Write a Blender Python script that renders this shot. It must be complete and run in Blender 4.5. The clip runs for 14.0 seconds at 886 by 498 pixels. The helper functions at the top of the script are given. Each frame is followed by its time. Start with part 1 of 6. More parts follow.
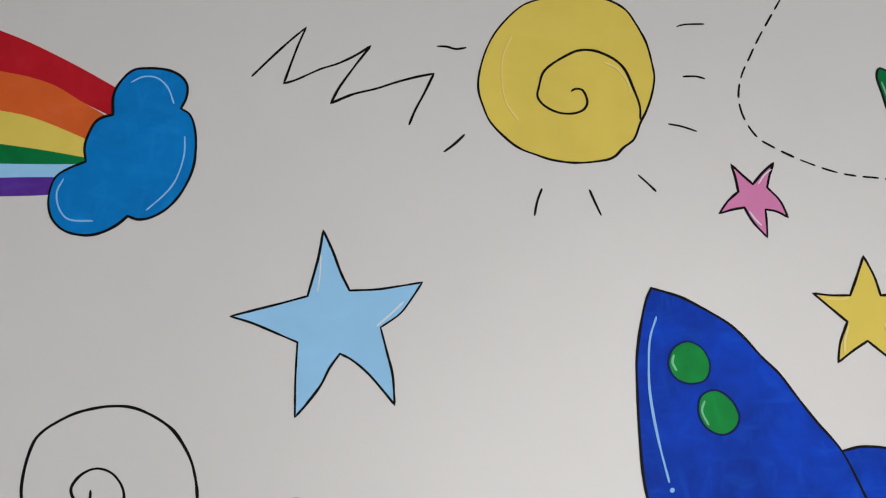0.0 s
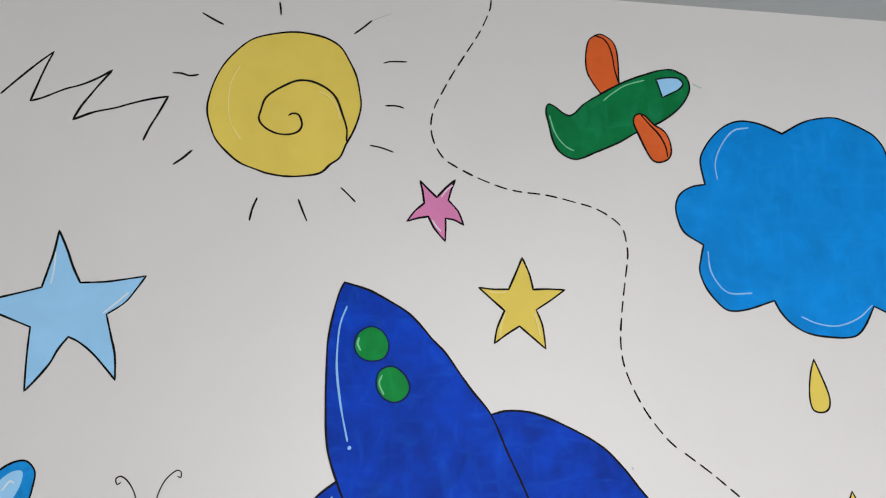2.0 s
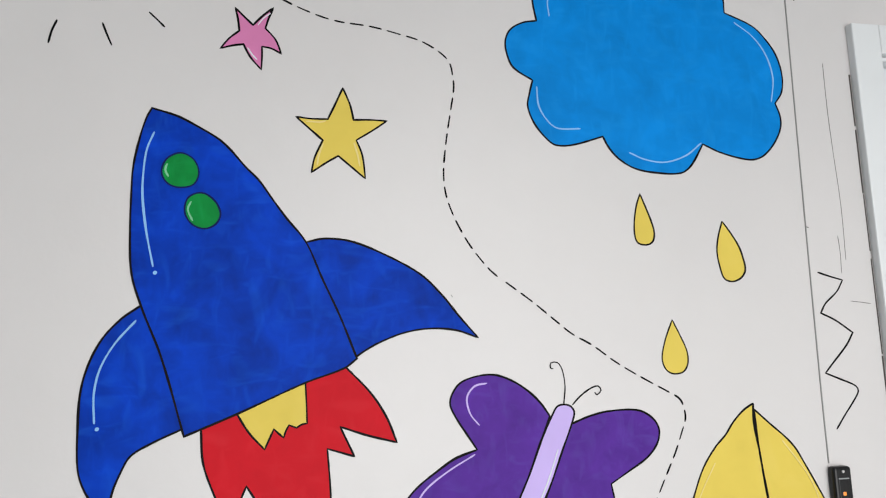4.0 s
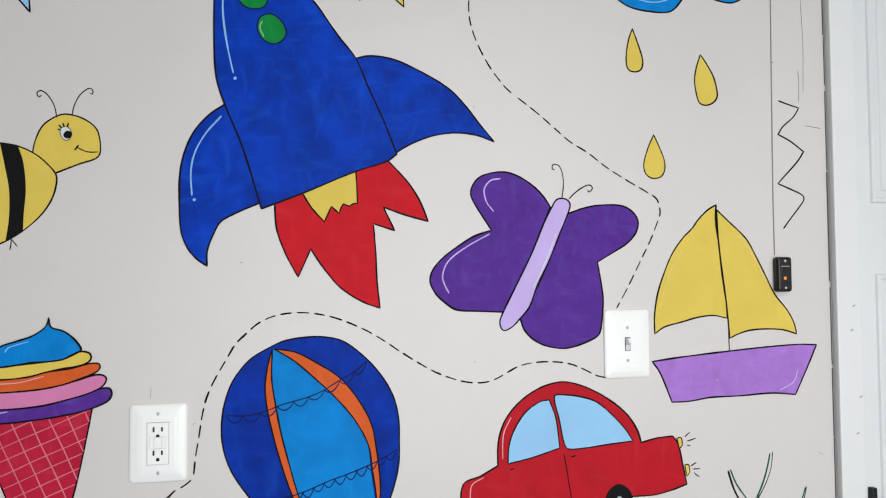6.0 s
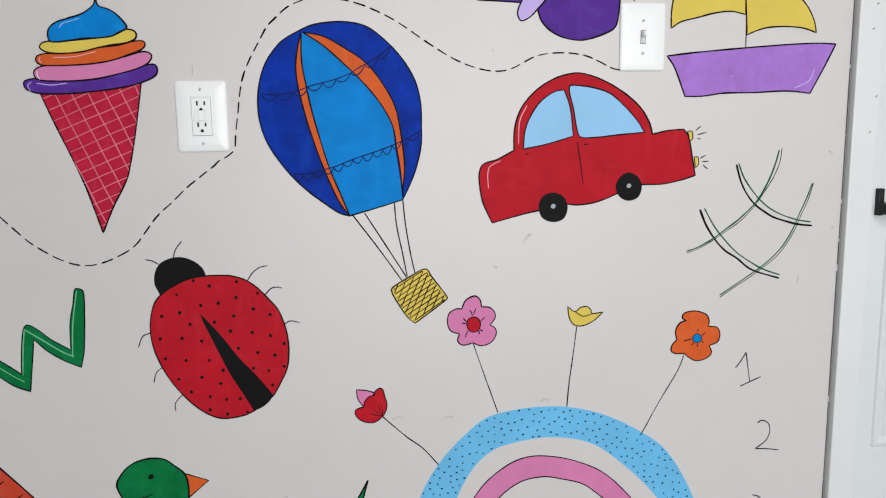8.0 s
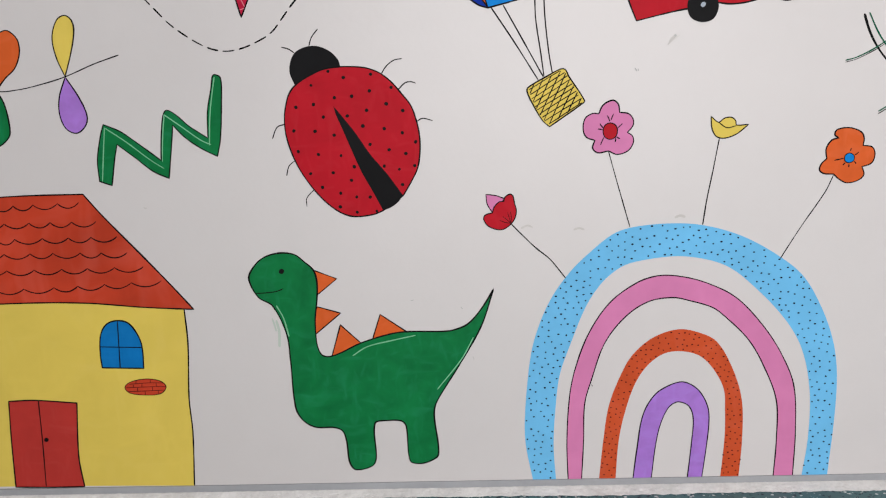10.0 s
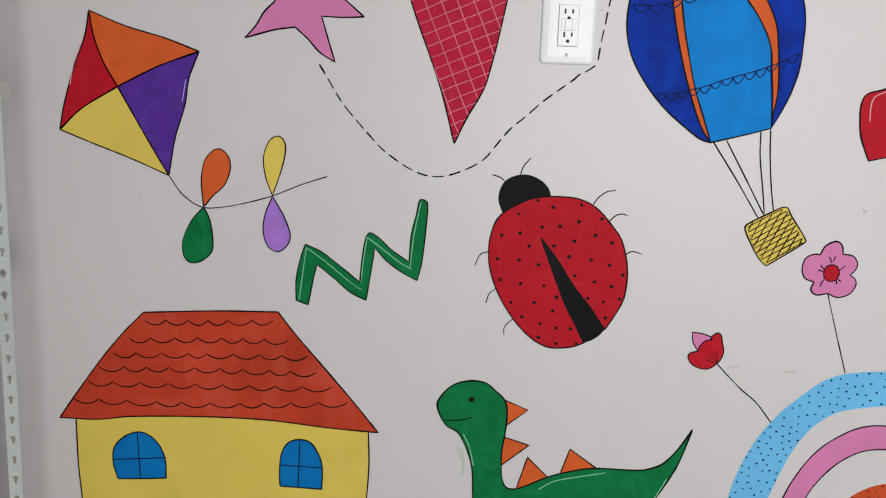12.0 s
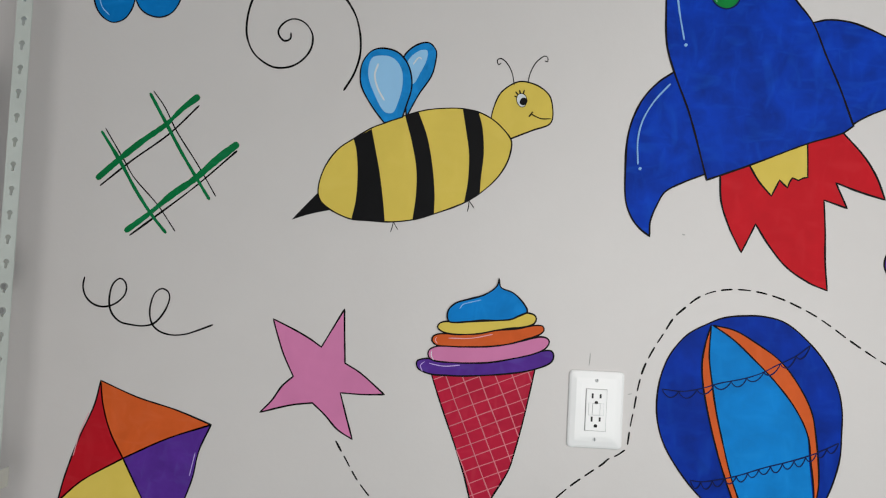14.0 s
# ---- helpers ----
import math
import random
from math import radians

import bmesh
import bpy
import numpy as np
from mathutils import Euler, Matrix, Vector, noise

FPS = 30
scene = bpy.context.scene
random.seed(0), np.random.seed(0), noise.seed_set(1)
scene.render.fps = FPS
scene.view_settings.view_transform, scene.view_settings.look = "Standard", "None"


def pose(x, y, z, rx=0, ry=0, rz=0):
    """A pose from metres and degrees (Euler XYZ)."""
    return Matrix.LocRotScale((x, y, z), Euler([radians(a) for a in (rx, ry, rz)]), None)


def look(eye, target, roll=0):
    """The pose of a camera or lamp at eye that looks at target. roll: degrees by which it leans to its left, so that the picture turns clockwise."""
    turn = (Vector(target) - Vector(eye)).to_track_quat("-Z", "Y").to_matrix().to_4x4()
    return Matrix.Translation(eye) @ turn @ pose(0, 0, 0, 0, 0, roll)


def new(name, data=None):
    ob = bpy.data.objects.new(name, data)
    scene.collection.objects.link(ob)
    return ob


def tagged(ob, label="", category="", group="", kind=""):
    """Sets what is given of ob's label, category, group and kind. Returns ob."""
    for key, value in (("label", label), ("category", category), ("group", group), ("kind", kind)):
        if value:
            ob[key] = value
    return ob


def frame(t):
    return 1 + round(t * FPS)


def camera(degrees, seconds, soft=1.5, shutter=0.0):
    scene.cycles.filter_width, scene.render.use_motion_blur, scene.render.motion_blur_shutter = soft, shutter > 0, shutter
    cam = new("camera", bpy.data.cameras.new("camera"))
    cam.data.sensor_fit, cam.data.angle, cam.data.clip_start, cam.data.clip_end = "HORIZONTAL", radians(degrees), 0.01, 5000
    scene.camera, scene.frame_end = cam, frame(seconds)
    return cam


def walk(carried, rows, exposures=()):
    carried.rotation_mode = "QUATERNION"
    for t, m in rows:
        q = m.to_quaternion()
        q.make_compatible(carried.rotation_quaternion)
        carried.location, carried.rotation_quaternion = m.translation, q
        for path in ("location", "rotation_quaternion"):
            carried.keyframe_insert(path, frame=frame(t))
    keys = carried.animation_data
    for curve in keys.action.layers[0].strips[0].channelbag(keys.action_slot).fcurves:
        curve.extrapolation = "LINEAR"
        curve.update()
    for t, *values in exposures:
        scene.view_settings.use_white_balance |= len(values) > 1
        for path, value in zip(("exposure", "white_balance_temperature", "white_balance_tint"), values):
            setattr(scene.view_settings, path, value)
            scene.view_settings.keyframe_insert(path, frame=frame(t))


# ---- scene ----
cam = camera(59.5, 14.0, 1.15)
PATH = [
    (0, (-0.031, -0.912, 1.84), (0.042, 1.034, 2.295), 0.3),
    (0.5, (0.02, -0.992, 1.854), (0.163, 0.945, 2.329), -0.3),
    (1, (0.043, -1.037, 1.825), (0.267, 0.894, 2.296), -1.0),
    (1.5, (0.099, -1.071, 1.814), (0.367, 0.862, 2.252), -0.9),
    (2, (0.223, -1.12, 1.808), (0.528, 0.808, 2.245), -0.5),
    (2.5, (0.334, -1.139, 1.804), (0.706, 0.782, 2.216), -0.7),
    (3, (0.416, -1.121, 1.767), (0.816, 0.805, 2.129), -1.3),
    (3.2, (0.436, -1.097, 1.738), (0.845, 0.829, 2.086), -1.6),
    (5.3, (0.382, -1.213, 1.511), (0.799, 0.736, 1.687), -1.2),
    (5.5, (0.368, -1.254, 1.501), (0.781, 0.698, 1.629), -0.8),
    (6, (0.337, -1.335, 1.439), (0.751, 0.621, 1.509), -0.6),
    (6.5, (0.344, -1.396, 1.397), (0.722, 0.568, 1.395), -0.3),
    (7, (0.366, -1.425, 1.317), (0.696, 0.547, 1.248), -0.3),
    (7.5, (0.388, -1.437, 1.234), (0.664, 0.534, 1.036), -0.4),
    (8, (0.383, -1.452, 1.151), (0.643, 0.506, 0.837), -0.9),
    (8.2, (0.366, -1.453, 1.126), (0.631, 0.5, 0.785), -0.9),
    (10.3, (0.222, -1.453, 0.88), (0.243, 0.485, 0.386), 0.4),
    (10.5, (0.165, -1.443, 0.886), (0.16, 0.49, 0.376), 0.7),
    (11, (0.079, -1.413, 0.893), (0.033, 0.525, 0.404), 1.2),
    (11.5, (0.037, -1.384, 0.947), (-0.021, 0.568, 0.517), 1.7),
    (12, (-0.007, -1.364, 1.043), (-0.074, 0.599, 0.668), 1.9),
    (12.5, (-0.028, -1.317, 1.151), (-0.103, 0.657, 0.837), 1.8),
    (13, (-0.035, -1.238, 1.251), (-0.124, 0.745, 1.004), 1.9),
    (13.5, (-0.052, -1.215, 1.347), (-0.141, 0.778, 1.2), 2.3),
    (14, (-0.059, -1.277, 1.403), (-0.147, 0.721, 1.435), 2.7),
]
EXPOSURE = [
    (0, 0.275, 6550, 10),
    (1.5, 0.325, 6500, 10),
    (3, 0.365, 6440, 9),
    (5.5, 0.395, 6500, 11),
    (6, 0.25, 6500, 10),
    (6.5, 0.215, 6500, 10),
    (7.5, 0.185, 6480, 10),
    (8.2, 0.195, 6480, 11),
    (10.5, 0.265, 6600, 14),
    (11.2, 0.19, 6600, 13),
    (12, 0.135, 6560, 12),
    (13, 0.085, 6500, 10),
    (14, 0.045, 6580, 9),
]
walk(cam, [(t, look(eye, target, roll)) for t, eye, target, roll in PATH], EXPOSURE)

# ---- light: a closed garage lit by white ceiling lights ----
world = bpy.data.worlds.new("world")
scene.world = world
world.use_nodes = True
world.node_tree.nodes["Background"].inputs["Color"].default_value = (0.9, 0.95, 1.0, 1)
world.node_tree.nodes["Background"].inputs["Strength"].default_value = 0.05


def ceiling_lamp(x, y, size_x, size_y, watts, colour):
    lamp = bpy.data.lights.new("ceiling_lamp", "AREA")
    lamp.shape, lamp.size, lamp.size_y = "RECTANGLE", size_x, size_y
    lamp.energy, lamp.color = watts, colour
    ob = new("ceiling_lamp", lamp)
    ob.matrix_world = pose(x, y, 2.44)
    return ob


ceiling_lamp(1.0, -1.9, 1.2, 0.3, 16, (1.0, 0.98, 0.95))
ceiling_lamp(1.5, -3.5, 1.2, 0.3, 24, (1.0, 0.98, 0.95))

# daylight of the open garage doorway behind
sky = bpy.data.lights.new("doorway_light", "AREA")
sky.shape, sky.size, sky.size_y = "RECTANGLE", 3.2, 2.1
sky.energy, sky.color = 106, (1.0, 0.985, 0.975)
new("doorway_light", sky).matrix_world = look((1.3, -4.62, 1.07), (1.3, 0, 1.07))

# ---- materials ----
def material(name, colour, rough=0.5, vary=0.1, scale=6.0, bump=0.0, bump_scale=200.0, metal=0.0, stretch=(1, 1, 1), detail=6.0, spec=0.5):
    """A painted or plain surface: two scales of tone, a little relief."""
    m = bpy.data.materials.new(name)
    m.use_nodes = True
    t = m.node_tree
    b = t.nodes["Principled BSDF"]
    b.inputs["Metallic"].default_value = metal
    b.inputs["Specular IOR Level"].default_value = spec
    geo = t.nodes.new("ShaderNodeNewGeometry")
    mapping = t.nodes.new("ShaderNodeMapping")
    mapping.inputs["Scale"].default_value = stretch
    t.links.new(geo.outputs["Position"], mapping.inputs["Vector"])
    tones = []
    for s, d in ((scale, detail), (scale * 7, 3.0)):
        n = t.nodes.new("ShaderNodeTexNoise")
        n.inputs["Scale"].default_value, n.inputs["Detail"].default_value = s, d
        t.links.new(mapping.outputs["Vector"], n.inputs["Vector"])
        tones.append(n)
    add = t.nodes.new("ShaderNodeMath")
    add.operation = "MULTIPLY_ADD"
    add.inputs[1].default_value = 0.35
    t.links.new(tones[1].outputs["Fac"], add.inputs[0])
    t.links.new(tones[0].outputs["Fac"], add.inputs[2])
    ramp = t.nodes.new("ShaderNodeMapRange")
    ramp.inputs["From Min"].default_value, ramp.inputs["From Max"].default_value = 0.42, 0.93
    ramp.inputs["To Min"].default_value, ramp.inputs["To Max"].default_value = 1 - vary, 1 + vary
    t.links.new(add.outputs["Value"], ramp.inputs["Value"])
    mul = t.nodes.new("ShaderNodeVectorMath")
    mul.operation = "SCALE"
    mul.inputs[0].default_value = colour
    t.links.new(ramp.outputs["Result"], mul.inputs["Scale"])
    t.links.new(mul.outputs["Vector"], b.inputs["Base Color"])
    r = t.nodes.new("ShaderNodeMapRange")
    r.inputs["To Min"].default_value, r.inputs["To Max"].default_value = max(rough - 0.08, 0.03), min(rough + 0.08, 1)
    t.links.new(tones[0].outputs["Fac"], r.inputs["Value"])
    t.links.new(r.outputs["Result"], b.inputs["Roughness"])
    if bump:
        n = t.nodes.new("ShaderNodeTexNoise")
        n.inputs["Scale"].default_value, n.inputs["Detail"].default_value = bump_scale, 3
        t.links.new(geo.outputs["Position"], n.inputs["Vector"])
        bp = t.nodes.new("ShaderNodeBump")
        bp.inputs["Strength"].default_value, bp.inputs["Distance"].default_value = bump, 0.002
        t.links.new(n.outputs["Fac"], bp.inputs["Height"])
        t.links.new(bp.outputs["Normal"], b.inputs["Normal"])
    return m


def acrylic(name, colour, vary=0.08, scale=9.0, rough=0.5, thin=0.05):
    """Hand-brushed craft paint: soft patches, crossing brush marks, thin spots where the wall shows."""
    m = bpy.data.materials.new(name)
    m.use_nodes = True
    t = m.node_tree
    b = t.nodes["Principled BSDF"]
    b.inputs["Specular IOR Level"].default_value = 0.06
    geo = t.nodes.new("ShaderNodeNewGeometry")

    def tone(stretch, s, detail, bend):
        mapping = t.nodes.new("ShaderNodeMapping")
        mapping.inputs["Scale"].default_value = stretch
        mapping.inputs["Rotation"].default_value = (0, bend, 0)
        n = t.nodes.new("ShaderNodeTexNoise")
        n.inputs["Scale"].default_value, n.inputs["Detail"].default_value = s, detail
        n.inputs["Distortion"].default_value = 0.7
        t.links.new(geo.outputs["Position"], mapping.inputs["Vector"])
        t.links.new(mapping.outputs["Vector"], n.inputs["Vector"])
        return n.outputs["Fac"]

    def calc(op, x, y):
        n = t.nodes.new("ShaderNodeMath")
        n.operation = op
        for k, v in enumerate((x, y)):
            if isinstance(v, float):
                n.inputs[k].default_value = v
            else:
                t.links.new(v, n.inputs[k])
        return n.outputs["Value"]

    patch = tone((1, 1, 1), scale, 5.0, 0.4)
    across = tone((0.6, 1, 1.5), scale * 1.9, 2.0, 0.5)
    upright = tone((1.5, 1, 0.5), scale * 2.1, 2.0, -0.3)
    strokes = calc("MAXIMUM", across, upright)
    mixed = calc("ADD", calc("MULTIPLY", patch, 0.65), calc("MULTIPLY", strokes, 0.35))
    r = t.nodes.new("ShaderNodeMapRange")
    r.inputs["From Min"].default_value, r.inputs["From Max"].default_value = 0.36, 0.68
    r.inputs["To Min"].default_value, r.inputs["To Max"].default_value = 1 - vary, 1 + vary
    t.links.new(mixed, r.inputs["Value"])
    mul = t.nodes.new("ShaderNodeVectorMath")
    mul.operation = "SCALE"
    mul.inputs[0].default_value = colour
    t.links.new(r.outputs["Result"], mul.inputs["Scale"])
    bare = t.nodes.new("ShaderNodeMapRange")
    bare.inputs["From Min"].default_value, bare.inputs["From Max"].default_value = 0.55, 0.78
    bare.inputs["To Min"].default_value, bare.inputs["To Max"].default_value = 0.0, thin
    t.links.new(strokes, bare.inputs["Value"])
    mix = t.nodes.new("ShaderNodeMix")
    mix.data_type = "RGBA"
    mix.inputs["B"].default_value = (0.5 * colour[0] + 0.05, 0.6 * colour[1] + 0.25, 0.6 * colour[2] + 0.25, 1) if colour[2] > colour[0] else (*[0.6 * c + 0.25 for c in colour], 1)
    t.links.new(bare.outputs["Result"], mix.inputs["Factor"])
    t.links.new(mul.outputs["Vector"], mix.inputs["A"])
    t.links.new(mix.outputs["Result"], b.inputs["Base Color"])
    gloss = t.nodes.new("ShaderNodeMapRange")
    gloss.inputs["To Min"].default_value, gloss.inputs["To Max"].default_value = rough - 0.1, rough + 0.1
    t.links.new(strokes, gloss.inputs["Value"])
    t.links.new(gloss.outputs["Result"], b.inputs["Roughness"])
    bp = t.nodes.new("ShaderNodeBump")
    bp.inputs["Strength"].default_value, bp.inputs["Distance"].default_value = 0.12, 0.002
    t.links.new(strokes, bp.inputs["Height"])
    t.links.new(bp.outputs["Normal"], b.inputs["Normal"])
    return m


PAINT = {
    "INK": acrylic("ink", (0.00552, 0.00506, 0.00552), 0.2, thin=0.0),
    "NAVY_INK": acrylic("navy_ink", (0.0092, 0.01288, 0.0368), 0.2, thin=0.0),
    "NAVY": acrylic("navy_line", (0.00552, 0.01288, 0.0828), 0.2, thin=0.0),
    "BLACK": acrylic("black_paint", (0.00736, 0.00736, 0.00828), 0.2, thin=0.0),
    "YELLOW": acrylic("yellow_paint", (0.6992, 0.5336, 0.1012), 0.05),
    "PALE_YELLOW": acrylic("pale_yellow_paint", (0.7544, 0.6256, 0.2576), 0.05),
    "GREEN": acrylic("green_paint", (0.00276, 0.161, 0.046), 0.18, 15, thin=0.1),
    "BRIGHT_GREEN": acrylic("bright_green_paint", (0.00552, 0.2392, 0.046), 0.2, 20),
    "DARK_GREEN": acrylic("dark_green_paint", (0.00368, 0.092, 0.046), 0.2),
    "PALE_GREEN": acrylic("pale_green_paint", (0.184, 0.506, 0.2944), 0.1),
    "ORANGE": acrylic("orange_paint", (0.6348, 0.1086, 0.02392), 0.09, 14),
    "ORANGE_DARK": acrylic("dark_orange_paint", (0.5428, 0.07636, 0.02392), 0.08),
    "ROOF": acrylic("roof_orange_paint", (0.49, 0.05, 0.0215), 0.19, 6, thin=0.08),
    "RED": acrylic("red_paint", (0.552, 0.01104, 0.02024), 0.08, 14, thin=0.03),
    "CAR_RED": acrylic("car_red_paint", (0.4508, 0.01012, 0.02024), 0.09, 14, thin=0.03),
    "WINDOW_BLUE": acrylic("window_blue_paint", (0.00184, 0.161, 0.46), 0.1, 16),
    "CRIMSON": acrylic("crimson_paint", (0.46, 0.0138, 0.046), 0.12, 14),
    "DOOR_RED": acrylic("door_red_paint", (0.4508, 0.03864, 0.03128), 0.07, 14, thin=0.03),
    "DARK_RED": acrylic("dark_red_paint", (0.092, 0.01104, 0.00736), 0.1),
    "PINK": acrylic("pink_paint", (0.6256, 0.2024, 0.4048), 0.06),
    "PINK_PALE": acrylic("pale_pink_paint", (0.736, 0.368, 0.414), 0.1),
    "CONE_LINE": acrylic("cone_line_paint", (0.6072, 0.184, 0.23), 0.15),
    "PURPLE": acrylic("purple_paint", (0.09016, 0.0276, 0.276), 0.14, 20, thin=0.07),
    "LILAC": acrylic("lilac_paint", (0.552, 0.4232, 0.7912), 0.06),
    "LILAC_DARK": acrylic("deep_lilac_paint", (0.368, 0.1748, 0.5888), 0.12, 18, thin=0.1),
    "SKY": acrylic("pale_blue_paint", (0.2944, 0.552, 0.828), 0.06),
    "SKY_BRIGHT": acrylic("sky_blue_paint", (0.1472, 0.4784, 0.782), 0.06),
    "CLOUD_BLUE": acrylic("cloud_blue_paint", (0.00184, 0.207, 0.6118), 0.13, 16, thin=0.08),
    # cloud blue with lens falloff at the view's edge put into the colour
    "CLOUD_EDGE_DARK": acrylic("edge_darkened_cloud_blue", (0.00184, 0.1748, 0.5244), 0.15, 18, thin=0.08),
    "WING_BLUE": acrylic("wing_blue_paint", (0.0092, 0.23, 0.6072), 0.2, 30),
    "BALLOON_BLUE": acrylic("balloon_blue_paint", (0.001104, 0.02944, 0.3312), 0.3, 13, thin=0.05),
    "DEEP_BLUE": acrylic("deep_blue_paint", (0.001104, 0.03864, 0.4048), 0.34, 15, thin=0.07),
    "PALE_BLUE": acrylic("pale_highlight_paint", (0.2484, 0.4784, 0.8004), 0.1),
    "WHITE": acrylic("white_paint", (0.6624, 0.6992, 0.736), 0.05),
    "GREY": acrylic("grey_paint", (0.368, 0.414, 0.4784), 0.1),
    "CRACK": acrylic("crack_shade", (0.184, 0.1748, 0.1656), 0.2),
    "STAIN": acrylic("grey_stain", (0.545, 0.522, 0.505), 0.12),
    "SMEAR": acrylic("pale_green_smear", (0.47, 0.54, 0.48), 0.1),
    "SCUFF": acrylic("scuff_grey", (0.414, 0.414, 0.4048), 0.15),
}
WALL = material("wall_paint", (0.621, 0.5934, 0.5888), 0.38, 0.03, 1.6, 0.10, 90)
CEILING = material("ceiling_paint", (0.552, 0.552, 0.552), 0.8, 0.04, 2.0, 0.25, 60)
TRIM_WHITE = material("white_trim_paint", (0.7176, 0.7268, 0.736), 0.35, 0.03, 3.0, 0.04, 60)
DOOR_WHITE = material("white_door_paint", (0.6808, 0.7084, 0.7268), 0.3, 0.03, 2.0, 0.04, 80)
SILL_GREY = material("grey_sill_paint", (0.3312, 0.3404, 0.3588), 0.55, 0.1, 9.0, 0.1, 120)
PLASTER = material("rough_white_plaster", (0.6256, 0.6164, 0.6072), 0.8, 0.15, 22.0, 1.0, 130)
EPOXY = material("teal_epoxy", (0.05, 0.135, 0.145), 0.35, 0.22, 7.0, 0.1, 40)
FLAKE = {"flake_white": material("flake_white", (0.644, 0.6624, 0.6624), 0.4), "flake_navy": material("flake_navy", (0.01104, 0.0184, 0.0368), 0.4), "flake_teal": material("flake_teal", (0.0276, 0.1104, 0.1196), 0.4)}
PLASTIC_WHITE = material("white_plastic", (0.87, 0.87, 0.88), 0.25, 0.015, 4.0)
PLASTIC_GREY = material("light_grey_plastic", (0.5704, 0.5888, 0.6072), 0.3, 0.02, 4.0)
SLOT_DARK = material("dark_slot", (0.015, 0.015, 0.015), 0.6)
PLASTIC_BLACK = material("black_plastic", (0.00644, 0.00644, 0.00736), 0.35, 0.1, spec=0.3)
METAL_BLACK = material("matte_black_metal", (0.00736, 0.00736, 0.00828), 0.4, 0.1, metal=0.1, spec=0.3)
STEEL = material("screw_steel", (0.552, 0.552, 0.552), 0.3, 0.05, metal=0.9)
RACK_GREY = material("pale_green_grey_steel_paint", (0.5152, 0.552, 0.5244), 0.4, 0.05, 12.0)
SHELF_BOARD = material("grey_shelf_board", (0.46, 0.46, 0.46), 0.6, 0.08, 8.0)
BIN_GREY = material("grey_storage_bin", (0.368, 0.3864, 0.414), 0.35, 0.06, 5.0)
FOIL_RED = material("red_foil", (0.22, 0.011, 0.013), 0.3, 0.5, 70.0, 0.8, 320, metal=0.3)
FOIL_PALE = material("pale_gold_foil", (0.6, 0.42, 0.2), 0.3, 0.3, 60.0)
CAP_GREEN = material("green_cap", (0.012, 0.075, 0.035), 0.4, 0.1)
CORD = material("painted_cord", (0.276, 0.276, 0.2668), 0.6, 0.1)
GLOW = material("amber_lamp", (0.5, 0.16, 0.02), 0.3)
GLOW.node_tree.nodes["Principled BSDF"].inputs["Emission Color"].default_value = (1.0, 0.3, 0.04, 1)
GLOW.node_tree.nodes["Principled BSDF"].inputs["Emission Strength"].default_value = 0.45
CAULK_GREY = material("grey_caulk", (0.3312, 0.322, 0.3128), 0.7, 0.12, 25.0, 0.3, 150)
JOINT_DARK = material("dark_joint", (0.0644, 0.0552, 0.0506), 0.8, 0.3, 40.0)
# dark grey picked only to weaken bounce light from the west side
LOW_BOUNCE_GREY = material("low_bounce_grey_paint", (0.276, 0.276, 0.276), 0.6, 0.06, 2.0, 0.1, 60)
RIM_GREY = material("socket_rim", (0.276, 0.2852, 0.2944), 0.5)


def printed_foil(name, ground, ink, scale, cover):
    """Foil with blotches of a second print colour."""
    m = material(name, ground, 0.3, 0.4, 60.0, 0.7, 260)
    t = m.node_tree
    b = t.nodes["Principled BSDF"]
    base = b.inputs["Base Color"].links[0].from_socket
    n = t.nodes.new("ShaderNodeTexNoise")
    n.inputs["Scale"].default_value, n.inputs["Detail"].default_value, n.inputs["Distortion"].default_value = scale, 4, 1.5
    geo = t.nodes.new("ShaderNodeNewGeometry")
    t.links.new(geo.outputs["Position"], n.inputs["Vector"])
    step = t.nodes.new("ShaderNodeMapRange")
    step.inputs["From Min"].default_value, step.inputs["From Max"].default_value = cover, cover + 0.05
    t.links.new(n.outputs["Fac"], step.inputs["Value"])
    mix = t.nodes.new("ShaderNodeMix")
    mix.data_type = "RGBA"
    t.links.new(step.outputs["Result"], mix.inputs["Factor"])
    t.links.new(base, mix.inputs["A"])
    mix.inputs["B"].default_value = (*ink, 1)
    t.links.new(mix.outputs["Result"], b.inputs["Base Color"])
    return m


FOIL_PRINT = printed_foil("printed_foil", (0.24, 0.011, 0.012), (0.3, 0.09, 0.02), 240, 0.54)
FOIL_GOLD = printed_foil("gold_printed_foil", (0.17, 0.02, 0.012), (0.42, 0.18, 0.04), 200, 0.49)
FOIL_OLIVE = printed_foil("olive_printed_foil", (0.05, 0.055, 0.012), (0.26, 0.13, 0.025), 150, 0.5)


# ---- building helpers ----
def part(name, bm, mat, parent=None, label="", smooth=False):
    me = bpy.data.meshes.new(name)
    bmesh.ops.recalc_face_normals(bm, faces=bm.faces)
    bm.to_mesh(me)
    bm.free()
    me.materials.append(mat)
    if smooth:
        me.polygons.foreach_set("use_smooth", [True] * len(me.polygons))
    ob = new(name, me)
    if parent:
        ob.parent = parent
    if label:
        ob["label"] = label
    return ob


